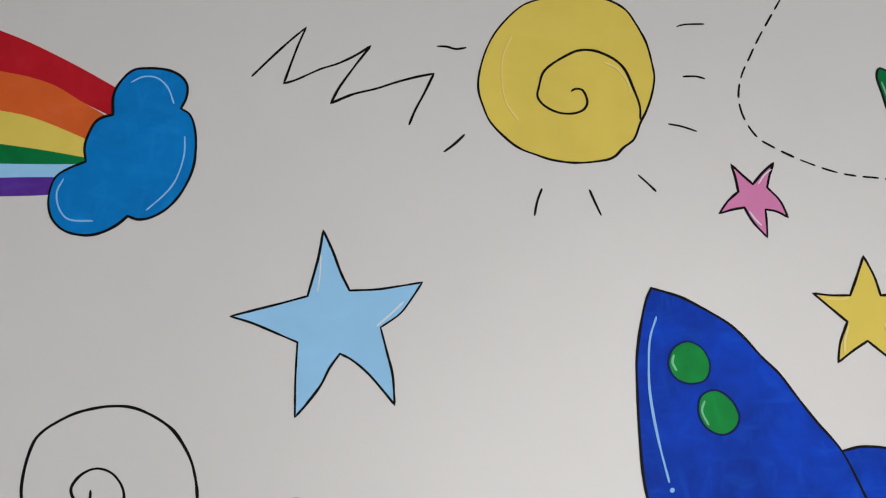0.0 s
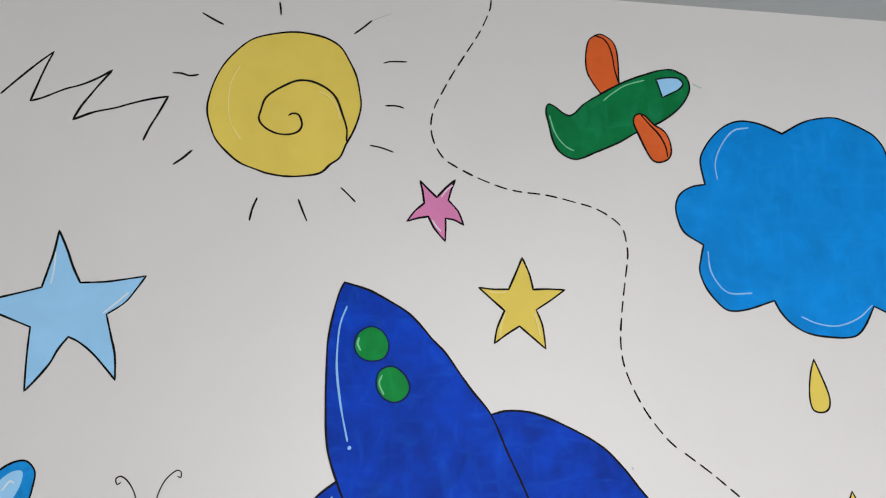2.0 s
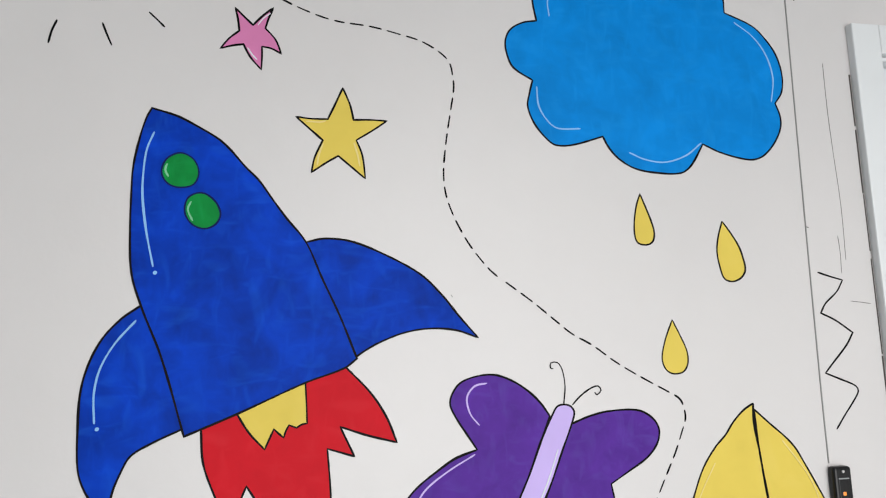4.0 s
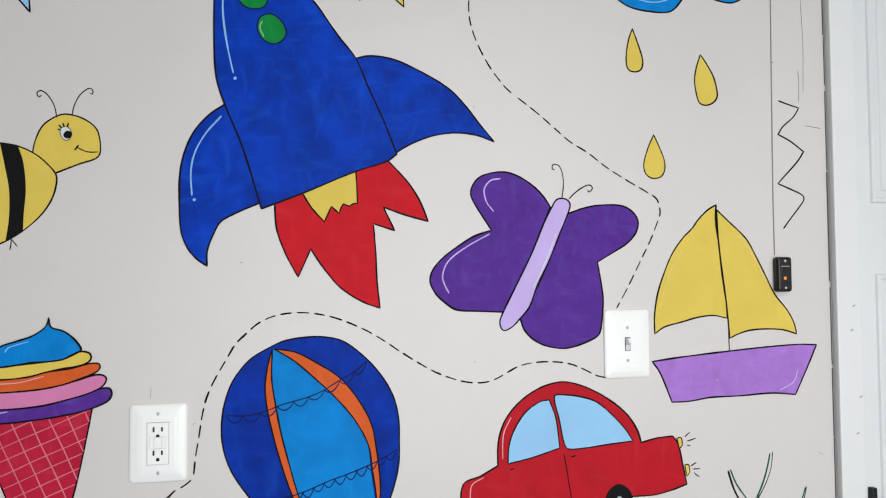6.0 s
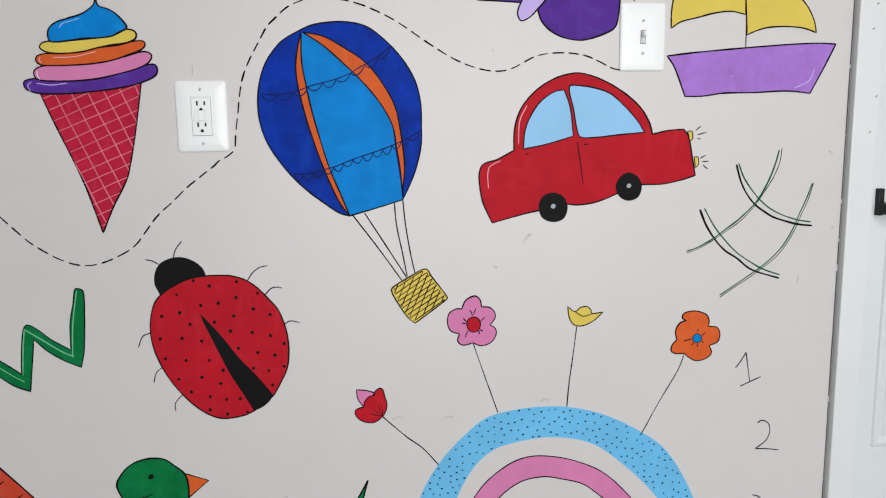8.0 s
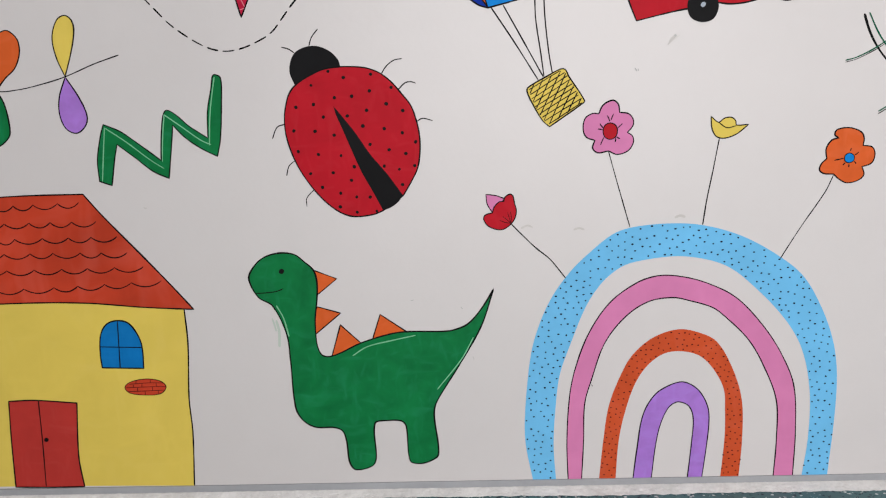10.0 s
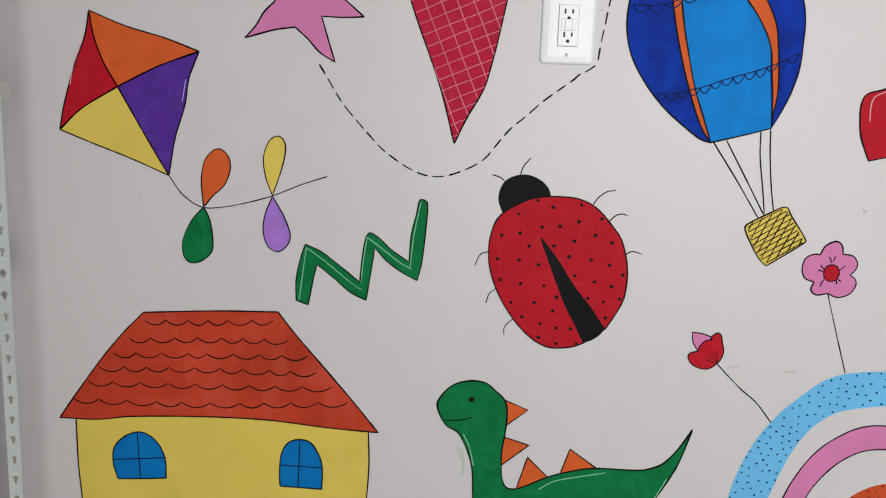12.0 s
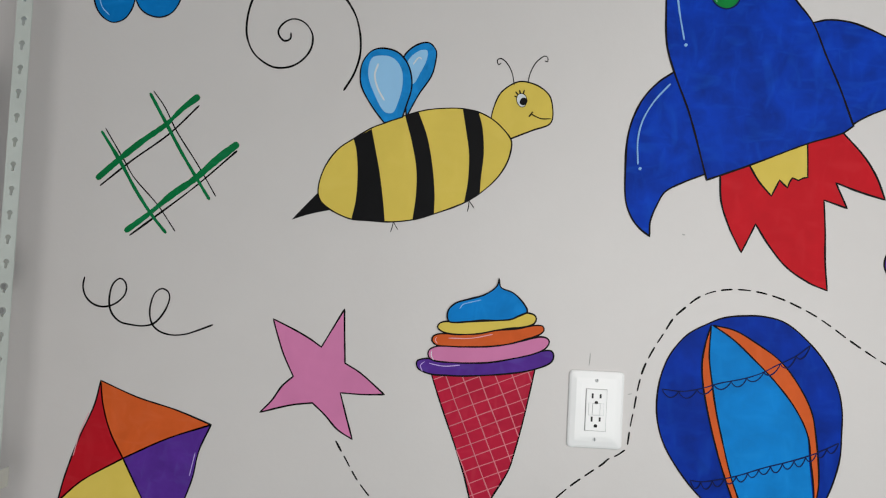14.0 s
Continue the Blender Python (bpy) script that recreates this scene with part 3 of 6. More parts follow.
thing('painted_trail', 0.479, 0.911, 'long dashed black flight line winding across the wall', 'wall painting')
dashes('INK', [(.0044, 1.5698), (.0024, 1.5545), (-.0042, 1.5363), (-.0167, 1.5092), (-.0347, 1.4791), (-.0495, 1.4545), (-.0622, 1.4330), (-.0787, 1.4013), (-.0893, 1.3796), (-.0956, 1.3546), (-.0948, 1.3319), (-.0870, 1.3097), (-.0747, 1.2922), (-.0620, 1.2837), (-.0450, 1.2745), (-.0194, 1.2628), (.0150, 1.2505), (.0412, 1.2450), (.0854, 1.2408), (.1295, 1.2313), (.1648, 1.2214), (.1949, 1.2034), (.2071, 1.1886), (.2112, 1.1666), (.2121, 1.1491), (.2072, 1.1187), (.2010, 1.0844), (.1958, 1.0505), (.1924, 1.0172), (.1938, .9884), (.2000, .9639), (.2119, .9355), (.2301, .9033), (.2567, .8696), (.2700, .8576)], 0.0185, 0.006, 0.0026)
dashes('INK', [(.2820, .8495), (.3227, .8194), (.3537, .7939), (.3817, .7713), (.4143, .7529), (.4473, .7290), (.4725, .7134), (.5060, .6946), (.5315, .6810), (.5502, .6693), (.5560, .6552), (.5571, .6399), (.5500, .6212), (.5369, .5915), (.5156, .5521), (.4898, .5042), (.4664, .4653)], 0.0185, 0.006, 0.0026)
dashes('INK', [(.4428, .3392), (.4245, .3439), (.4018, .3552), (.3737, .3665), (.3401, .3715), (.3068, .3711), (.2792, .3663), (.2573, .3563), (.2355, .3452), (.2138, .3394), (.1869, .3401), (.1550, .3482), (.1233, .3613), (.0919, .3796), (.0608, .3997), (.0351, .4175), (.0096, .4332), (-.0158, .4457), (-.0440, .4572), (-.0761, .4656), (-.1108, .4689), (-.1453, .4652), (-.1746, .4535), (-.1990, .4329), (-.2135, .4183), (-.2280, .3938), (-.2473, .3597), (-.2598, .3305), (-.2666, .3012), (-.2716, .2670), (-.2765, .2377), (-.2795, .2084)], 0.0195, 0.006, 0.0027)
dashes('INK', [(-.2833, .1998), (-.2956, .1906), (-.3097, .1834), (-.3183, .1751), (-.3403, .1586), (-.3692, .1362), (-.3972, .1101), (-.4229, .0876), (-.4484, .0556), (-.4620, .0382), (-.4768, .0261), (-.5008, .0136), (-.5241, .0047), (-.5486, .0005), (-.5734, .0038), (-.5976, .0137), (-.6229, .0292), (-.6473, .0475), (-.6663, .0671), (-.6918, .0947), (-.7174, .1250), (-.7394, .1599), (-.7632, .1984)], 0.0195, 0.006, 0.0027)

thing('painted_plane', 0.697, 2.213, 'green painted toy plane with orange wings and pale blue window', 'wall painting')
fill('wing', 'ORANGE', [(-.0335, .1125), (-.0460, .1302), (-.0556, .1490), (-.0579, .1664), (-.0558, .1900), (-.0504, .2081), (-.0401, .2167), (-.0302, .2202), (-.0209, .2168), (-.0093, .2075), (-.0039, .1929), (-.0024, .1694), (-.0027, .1468), (-.0025, .1294), (-.0179, .1171)], (0, 13), 1, 0.003)
line('wing_edge', 'INK', [(-.0401, .2167), (-.0261, .2125), (-.0175, .2021), (-.0117, .1826), (-.0091, .1592), (-.0030, .1342)], (), 0.003, 2)
fill('body', 'GREEN', [(-.1228, .0913), (-.1121, .0861), (-.1009, .0772), (-.0901, .0730), (-.0804, .0781), (-.0651, .0939), (-.0353, .1134), (-.0032, .1323), (.0219, .1442), (.0480, .1543), (.0681, .1612), (.0899, .1643), (.1039, .1591), (.1149, .1528), (.1194, .1412), (.1188, .1284), (.1098, .1104), (.0931, .0913), (.0648, .0709), (.0217, .0502), (-.0083, .0321), (-.0472, .0140), (-.0806, -.0000), (-.0986, .0040), (-.1114, .0145), (-.1192, .0308), (-.1239, .0529), (-.1285, .0770), (-.1268, .0874)], (), 2, 0.0034)
fill('window', 'SKY', [(.0615, .1452), (.0804, .1491), (.1008, .1491), (.1085, .1396), (.1004, .1295), (.0870, .1220), (.0705, .1135), (.0665, .1288)], (0, 6), 3, 0.003)
fill('wing', 'ORANGE', [(.0177, .0661), (.0198, .0776), (.0279, .0827), (.0372, .0802), (.0518, .0656), (.0696, .0539), (.0773, .0381), (.0789, .0194), (.0727, .0070), (.0569, .0009), (.0460, .0042), (.0356, .0216), (.0258, .0447)], (), 3, 0.003)
line('wing_edge', 'INK', [(.0298, .0828), (.0450, .0644), (.0594, .0488), (.0695, .0284), (.0721, .0098)], (), 0.003, 4)
line('highlight', 'PALE_GREEN', [(-.0316, .1020), (-.0162, .1152), (.0072, .1308), (.0409, .1422)], (), 0.0022, 4)
line('highlight', 'PALE_GREEN', [(-.1234, .0716), (-.1178, .0494), (-.1099, .0330), (-.0973, .0196), (-.0850, .0136)], (), 0.0022, 4)

thing('painted_star', -0.119, 1.853, 'pale blue five-pointed star with black outline on the wall', 'wall painting', 'painted stars')
fill('fill', 'SKY', [(-.0226, .2213), (-.0098, .1946), (.0006, .1688), (.0114, .1479), (.0447, .1498), (.0707, .1540), (.0976, .1589), (.0863, .1408), (.0722, .1213), (.0492, .1043), (.0573, .0754), (.0644, .0490), (.0675, .0148), (.0543, .0304), (.0351, .0513), (.0161, .0664), (.0026, .0731), (-.0087, .0567), (-.0182, .0367), (-.0345, .0141), (-.0462, .0004), (-.0475, .0383), (-.0476, .0605), (-.0472, .0859), (-.0723, .0963), (-.1018, .1082), (-.1272, .1156), (-.0994, .1233), (-.0678, .1319), (-.0380, .1406), (-.0317, .1669), (-.0266, .1904)], (0, 3, 6, 9, 12, 16, 20, 23, 26, 29), 1, 0.0032)
line('highlight', 'WHITE', [(-.0243, .1905), (-.0243, .1670), (-.0266, .1453)], (), 0.002, 3)
line('highlight', 'WHITE', [(.0760, .1353), (.0610, .1205), (.0447, .1058)], (), 0.0025, 3)

thing('painted_star', 0.394, 2.073, 'small pink five-pointed star with uneven black outline', 'wall painting', 'painted stars')
fill('fill', 'PINK', [(-.0283, .0945), (-.0168, .0826), (-.0027, .0690), (.0117, .0851), (.0262, .0979), (.0193, .0801), (.0151, .0651), (.0298, .0481), (.0382, .0267), (.0240, .0341), (.0104, .0364), (.0105, .0193), (.0096, .0005), (-.0065, .0198), (-.0160, .0384), (-.0313, .0355), (-.0484, .0300), (-.0360, .0466), (-.0220, .0590), (-.0246, .0789)], (0, 2, 4, 6, 8, 10, 12, 14, 16, 18), 1, 0.0032)
line('highlight', 'WHITE', [(.0223, .0889), (.0124, .0808), (.0041, .0692)], (), 0.002, 3)
line('highlight', 'WHITE', [(-.0102, .0334), (-.0030, .0224), (.0035, .0157)], (), 0.002, 3)

thing('painted_star', 0.514, 1.914, 'yellow five-pointed star with black outline on the wall', 'wall painting', 'painted stars')
fill('fill', 'YELLOW', [(.0078, .1375), (.0182, .1122), (.0234, .0887), (.0460, .0897), (.0730, .0891), (.0517, .0738), (.0271, .0578), (.0357, .0347), (.0398, -.0004), (.0206, .0159), (.0005, .0330), (-.0181, .0215), (-.0384, .0070), (-.0336, .0297), (-.0218, .0559), (-.0403, .0723), (-.0605, .0904), (-.0393, .0881), (-.0145, .0883), (-.0035, .1119)], (0, 2, 4, 6, 8, 10, 12, 14, 16, 18), 1, 0.0032)
line('highlight', 'PALE_YELLOW', [(-.0455, .0839), (-.0260, .0832), (-.0173, .0858)], (), 0.0025, 3)
line('highlight', 'PALE_YELLOW', [(-.0212, .0510), (-.0274, .0346), (-.0301, .0183)], (), 0.0025, 3)
line('highlight', 'PALE_YELLOW', [(.0234, .0537), (.0288, .0347), (.0319, .0183)], (), 0.0025, 3)

thing('painted_star', -0.312, 1.103, 'large pink five-pointed star with black outline on the wall', 'wall painting', 'painted stars')
fill('fill', 'PINK', [(-.0797, .1915), (-.0431, .1752), (-.0177, .1621), (.0030, .1489), (.0199, .1795), (.0385, .2134), (.0406, .1727), (.0437, .1243), (.0702, .1094), (.1113, .0762), (.0772, .0743), (.0383, .0751), (.0490, .0398), (.0617, -.0004), (.0357, .0149), (.0137, .0378), (-.0074, .0560), (-.0437, .0503), (-.0946, .0356), (-.0752, .0569), (-.0598, .0807), (-.0416, .0980), (-.0594, .1335), (-.0715, .1662)], (0, 3, 5, 7, 9, 11, 13, 16, 18, 21), 1, 0.0032)

thing('painted_rocket', 0.375, 1.385, 'dark blue painted rocket with green portholes and red flames', 'wall painting')
fill('flame', 'RED', [(-.0451, .1789), (-.0415, .1350), (-.0270, .0941), (-.0153, .0711), (-.0065, .0551), (.0045, .0792), (.0146, .1024), (.0374, .0682), (.0663, .0348), (.1027, .0113), (.1323, -.0001), (.1274, .0469), (.1256, .0950), (.1218, .1460), (.1403, .1401), (.1588, .1341), (.1486, .1556), (.1394, .1749), (.1755, .1621), (.2183, .1503), (.2038, .1862), (.1821, .2198), (.1471, .2570), (.0918, .2443), (.0023, .2058)], (0, 4, 6, 10, 13, 15, 17, 19, 22), 1, 0.0034)
fill('inner_flame', 'YELLOW', [(.0003, .1987), (.0170, .1719), (.0378, .1490), (.0449, .1642), (.0500, .1754), (.0560, .1695), (.0630, .1635), (.0661, .1727), (.0702, .1798), (.0752, .1779), (.0802, .1759), (.0874, .1801), (.0945, .1813), (.0936, .2087), (.0918, .2422)], (0, 2, 4, 6, 8, 10, 12, 14), 2, 0.003)
fill('fin', 'DEEP_BLUE', [(.0929, .4334), (.1194, .4389), (.1584, .4347), (.2083, .4146), (.2577, .3868), (.2884, .3568), (.3140, .3244), (.3408, .2938), (.3074, .3053), (.2689, .3082), (.2318, .3028), (.1950, .2892), (.1731, .2772), (.1606, .2686), (.1331, .3189), (.1058, .3801)], (0, 7, 13), 2, 0.0034)
fill('fin', 'DEEP_BLUE', [(-.1273, .3442), (-.1503, .3275), (-.1732, .3011), (-.1894, .2663), (-.1971, .2309), (-.1983, .1850), (-.1958, .1332), (-.1856, .1050), (-.1716, .0874), (-.1546, .0747), (-.1544, .0993), (-.1429, .1309), (-.1323, .1487), (-.1063, .1639), (-.0636, .1825), (-.0845, .2655), (-.1111, .3379)], (0, 9, 14), 2, 0.0034)
fill('hull', 'DEEP_BLUE', [(-.1202, .6233), (-.0863, .6131), (-.0653, .6027), (-.0300, .5818), (-.0125, .5657), (.0079, .5417), (.0268, .5225), (.0452, .4963), (.0651, .4686), (.0929, .4334), (.1160, .3805), (.1403, .3274), (.1637, .2677), (.1461, .2549), (.0917, .2361), (.0023, .1978), (-.0666, .1705), (-.0980, .2750), (-.1254, .3433), (-.1395, .3890), (-.1433, .4470), (-.1434, .5005), (-.1422, .5378), (-.1345, .5813), (-.1268, .6095)], (0, 12, 16), 3, 0.0034)
fill('porthole', 'BRIGHT_GREEN', [(-.0803, .5592), (-.0627, .5504), (-.0552, .5314), (-.0621, .5141), (-.0815, .5095), (-.0973, .5158), (-.1049, .5315), (-.0982, .5504)], (), 4, 0.003, 'NAVY')
line('highlight', 'PALE_GREEN', [(-.0975, .5433), (-.1001, .5346), (-.0955, .5244)], (), 0.003, 5)
fill('porthole', 'BRIGHT_GREEN', [(-.0504, .5023), (-.0331, .4913), (-.0249, .4726), (-.0311, .4580), (-.0465, .4512), (-.0637, .4583), (-.0728, .4753), (-.0683, .4954)], (), 4, 0.003, 'NAVY')
line('highlight', 'PALE_GREEN', [(-.0644, .4899), (-.0687, .4784), (-.0620, .4621)], (), 0.003, 5)
line('highlight', 'PALE_BLUE', [(-.1159, .5886), (-.1252, .5623), (-.1289, .5245), (-.1286, .4942), (-.1223, .4468), (-.1122, .3979)], (), 0.003, 5)
spots('highlight', 'PALE_BLUE', [(-.1093, .3897)], 0.0025, 5)
line('highlight', 'PALE_BLUE', [(-.1313, .3253), (-.1562, .2958), (-.1734, .2639), (-.1802, .2314), (-.1785, .1912)], (), 0.003, 5)
spots('highlight', 'PALE_BLUE', [(-.1748, .1845)], 0.0025, 5)

thing('painted_cloud', 1.006, 1.935, 'bright blue painted cloud with black outline and pale highlights', 'wall painting', 'painted clouds')
fill('fill', 'CLOUD_BLUE', [(-.0307, .3391), (-.0516, .3479), (-.0746, .3555), (-.1049, .3576), (-.1296, .3490), (-.1506, .3329), (-.1697, .3101), (-.1808, .2861), (-.1762, .2448), (-.1997, .2399), (-.2206, .2266), (-.2291, .2074), (-.2273, .1850), (-.2179, .1639), (-.1874, .1445), (-.1933, .1231), (-.1973, .1019), (-.1883, .0748), (-.1698, .0507), (-.1543, .0401), (-.1256, .0414), (-.0751, .0568), (-.0658, .0386), (-.0495, .0206), (-.0242, .0063), (.0099, .0002), (.0549, .0006), (.0744, .0136), (.0986, .0503), (.1282, .0376), (.1646, .0286), (.1886, .0270), (.2085, .0348), (.2304, .0571), (.2445, .0834), (.2460, .1038), (.2391, .1261), (.2537, .1472), (.2576, .1771), (.2499, .2119), (.2335, .2385), (.2100, .2618), (.1592, .2828), (.1589, .3103), (.1504, .3314), (.1327, .3489), (.0780, .3713), (.0493, .3715), (.0116, .3620)], (0, 8, 14, 21, 28, 36, 42), 1, 0.0034)
line('highlight', 'PALE_BLUE', [(-.0905, .3465), (-.1182, .3398), (-.1429, .3116), (-.1555, .2816), (-.1542, .2536)], (), 0.0026, 3)
line('highlight', 'PALE_BLUE', [(.1757, .2663), (.2078, .2435), (.2301, .2112), (.2393, .1705), (.2318, .1279)], (), 0.0026, 3)
line('highlight', 'PALE_BLUE', [(-.0320, .0318), (-.0052, .0211), (.0294, .0178), (.0669, .0302), (.0957, .0521)], (), 0.0026, 3)
line('highlight', 'PALE_BLUE', [(-.1813, .1345), (-.1792, .1023), (-.1654, .0780), (-.1498, .0673), (-.1122, .0680)], (), 0.0026, 3)

thing('painted_drop', 0.99, 1.818, 'yellow painted drop with dark outline below the blue cloud', 'wall painting', 'painted drops')
fill('fill', 'YELLOW', [(-.0028, .0818), (.0044, .0630), (.0138, .0362), (.0172, .0194), (.0141, .0062), (.0068, .0010), (-.0030, .0002), (-.0123, .0038), (-.0161, .0161), (-.0154, .0364), (-.0104, .0612)], (0,), 1, 0.003)

thing('painted_drop', 1.136, 1.76, 'yellow painted drop with dark outline below the blue cloud', 'wall painting', 'painted drops')
fill('fill', 'YELLOW', [(-.0093, .0973), (.0031, .0801), (.0167, .0566), (.0232, .0341), (.0244, .0181), (.0159, .0059), (.0001, -.0000), (-.0134, .0046), (-.0195, .0223), (-.0226, .0489), (-.0180, .0730)], (0,), 1, 0.003)

thing('painted_drop', 1.027, 1.618, 'yellow painted drop with dark outline below the blue cloud', 'wall painting', 'painted drops')
fill('fill', 'YELLOW', [(-.0006, .0826), (.0110, .0578), (.0203, .0339), (.0202, .0153), (.0119, .0030), (-.0058, .0004), (-.0174, .0078), (-.0220, .0241), (-.0148, .0515)], (0,), 1, 0.003)

thing('painted_cloud', -0.383, 2.064, 'blue painted cloud at the end of a small rainbow', 'wall painting', 'painted clouds')
fill('fill', 'CLOUD_EDGE_DARK', [(-.0232, .1539), (-.0251, .1787), (-.0198, .1955), (-.0047, .2136), (.0132, .2171), (.0386, .2154), (.0547, .2080), (.0641, .1960), (.0647, .1792), (.0590, .1639), (.0708, .1559), (.0786, .1358), (.0814, .1078), (.0792, .0829), (.0685, .0553), (.0539, .0357), (.0354, .0234), (.0196, .0203), (.0072, .0244), (-.0051, .0129), (-.0234, .0029), (-.0423, -.0002), (-.0654, .0050), (-.0810, .0187), (-.0878, .0369), (-.0880, .0554), (-.0826, .0727), (-.0677, .0838), (-.0496, .0921), (-.0531, .1117), (-.0496, .1295), (-.0429, .1445), (-.0340, .1506)], (0, 9, 18, 28), 3, 0.0034)
line('highlight', 'PALE_BLUE', [(-.0053, .1974), (.0093, .2054), (.0262, .2043), (.0406, .1916), (.0502, .1698)], (), 0.0022, 4)
line('highlight', 'PALE_BLUE', [(.0668, .1274), (.0680, .1038), (.0621, .0753), (.0521, .0564), (.0286, .0318)], (), 0.0022, 4)
line('highlight', 'PALE_BLUE', [(-.0735, .0700), (-.0796, .0527), (-.0745, .0322), (-.0617, .0191), (-.0329, .0174)], (), 0.0022, 4)

thing('painted_rainbow', -0.508, 2.108, 'six-coloured painted rainbow running into a blue cloud', 'wall painting', 'painted rainbows')
fill('band', 'CAR_RED', [(-.1101, .2433), (-.0510, .2212), (-.0141, .2065), (.0230, .1888), (.0601, .1696), (.1045, .1447), (.1050, .1054), (.0650, .1248), (.0279, .1467), (-.0081, .1588), (-.0436, .1656), (-.1010, .1803)], (0, 5, 6, 11), 1, 0)
fill('band', 'ORANGE', [(-.1010, .1803), (-.0436, .1656), (-.0081, .1588), (.0279, .1467), (.0650, .1248), (.1017, .1039), (.0772, .0752), (.0342, .0935), (-.0016, .1061), (-.0366, .1128), (-.0925, .1220)], (0, 5, 6, 10), 1, 0)
fill('band', 'YELLOW', [(-.0925, .1220), (-.0366, .1128), (-.0016, .1061), (.0342, .0935), (.0772, .0752), (.0796, .0525), (.0381, .0597), (.0036, .0649), (-.0308, .0693), (-.0859, .0763)], (0, 4, 5, 9), 1, 0)
fill('band', 'GREEN', [(-.0859, .0763), (-.0308, .0693), (.0036, .0649), (.0381, .0597), (.0796, .0525), (.0770, .0459), (.0567, .0448), (.0264, .0442), (-.0275, .0439), (-.0812, .0444)], (0, 4, 5, 9), 1, 0)
fill('band', 'SKY', [(-.0812, .0444), (-.0275, .0439), (.0264, .0442), (.0567, .0448), (.0670, .0443), (.0485, .0281), (.0083, .0273), (-.0251, .0260), (-.0783, .0243)], (0, 4, 5, 8), 1, 0)
fill('band', 'PURPLE', [(-.0783, .0243), (-.0251, .0260), (.0083, .0273), (.0485, .0281), (.0390, .0057), (.0112, .0038), (-.0220, .0025), (-.0748, .0002)], (0, 3, 4, 7), 1, 0)

thing('painted_cloud', -0.662, 1.78, 'small blue painted cloud with rounded lower lobes', 'wall painting', 'painted clouds')
fill('fill', 'CLOUD_EDGE_DARK', [(-.0643, .0422), (-.0573, .0222), (-.0447, .0073), (-.0278, .0001), (-.0096, .0065), (.0022, .0223), (.0079, .0417), (.0176, .0247), (.0327, .0147), (.0523, .0115), (.0703, .0188), (.0821, .0345), (.0869, .0538), (.0799, .0747), (.0637, .0876), (.0683, .1108), (.0535, .1334), (.0259, .1403), (.0012, .1299), (-.0189, .1409), (-.0439, .1325), (-.0545, .1129), (-.0494, .0918), (-.0665, .0816), (-.0712, .0622)], (6, 14, 18, 22), 1, 0.0026)
line('highlight', 'PALE_BLUE', [(-.0544, .0416), (-.0476, .0245), (-.0353, .0124)], (), 0.0016, 2)

thing('painted_butterfly', 0.786, 1.306, 'purple painted butterfly with lilac body and curled feelers', 'wall painting')
fill('wing', 'PURPLE', [(.0336, .2567), (.0215, .2746), (.0027, .2934), (-.0225, .3098), (-.0487, .3186), (-.0759, .3169), (-.0997, .3080), (-.1127, .2910), (-.1150, .2773), (-.1065, .2587), (-.0905, .2338), (-.0776, .2140), (-.1100, .2032), (-.1379, .1862), (-.1667, .1653), (-.1858, .1424), (-.1902, .1238), (-.1808, .1031), (-.1651, .0874), (-.1439, .0738), (-.1054, .0703), (-.0578, .0678), (-.0158, .1426)], (0, 11, 21), 1, 0.0034)
fill('wing', 'PURPLE', [(.0671, .2444), (.0965, .2545), (.1273, .2604), (.1732, .2600), (.1963, .2474), (.2055, .2301), (.2008, .2104), (.1832, .1907), (.1520, .1721), (.1233, .1558), (.1288, .1234), (.1332, .0900), (.1319, .0662), (.1259, .0274), (.1133, .0158), (.0646, .0004), (.0299, .0032), (.0011, .0153), (-.0186, .0347), (-.0262, .0559), (.0173, .1321)], (0, 9, 19), 1, 0.0034)
fill('body', 'LILAC', [(.0471, .2708), (.0639, .2711), (.0717, .2616), (.0660, .2423), (.0512, .2089), (.0308, .1619), (.0061, .1140), (-.0084, .0769), (-.0262, .0559), (-.0427, .0403), (-.0580, .0352), (-.0644, .0489), (-.0578, .0678), (-.0335, .1141), (-.0035, .1713), (.0212, .2278), (.0370, .2568)], (), 2, 0.0034)
line('feeler', 'INK', [(.0561, .2720), (.0596, .2999), (.0564, .3233), (.0497, .3338), (.0396, .3336), (.0385, .3261), (.0429, .3251)], (), 0.0024, 2)
line('feeler', 'INK', [(.0695, .2712), (.0820, .2832), (.0990, .2943), (.1115, .2978), (.1161, .2914), (.1092, .2848), (.1058, .2891)], (), 0.0024, 2)
line('highlight', 'LILAC', [(-.0597, .3068), (-.0782, .3032), (-.0902, .2872), (-.0860, .2642), (-.0731, .2477)], (), 0.0026, 3)
line('highlight', 'LILAC', [(-.0809, .2076), (-.1241, .1843), (-.1572, .1591), (-.1680, .1331), (-.1628, .1144), (-.1565, .1030)], (), 0.0026, 3)
line('highlight', 'WHITE', [(.0434, .2089), (.0264, .1661), (-.0016, .1098)], (), 0.002, 4)

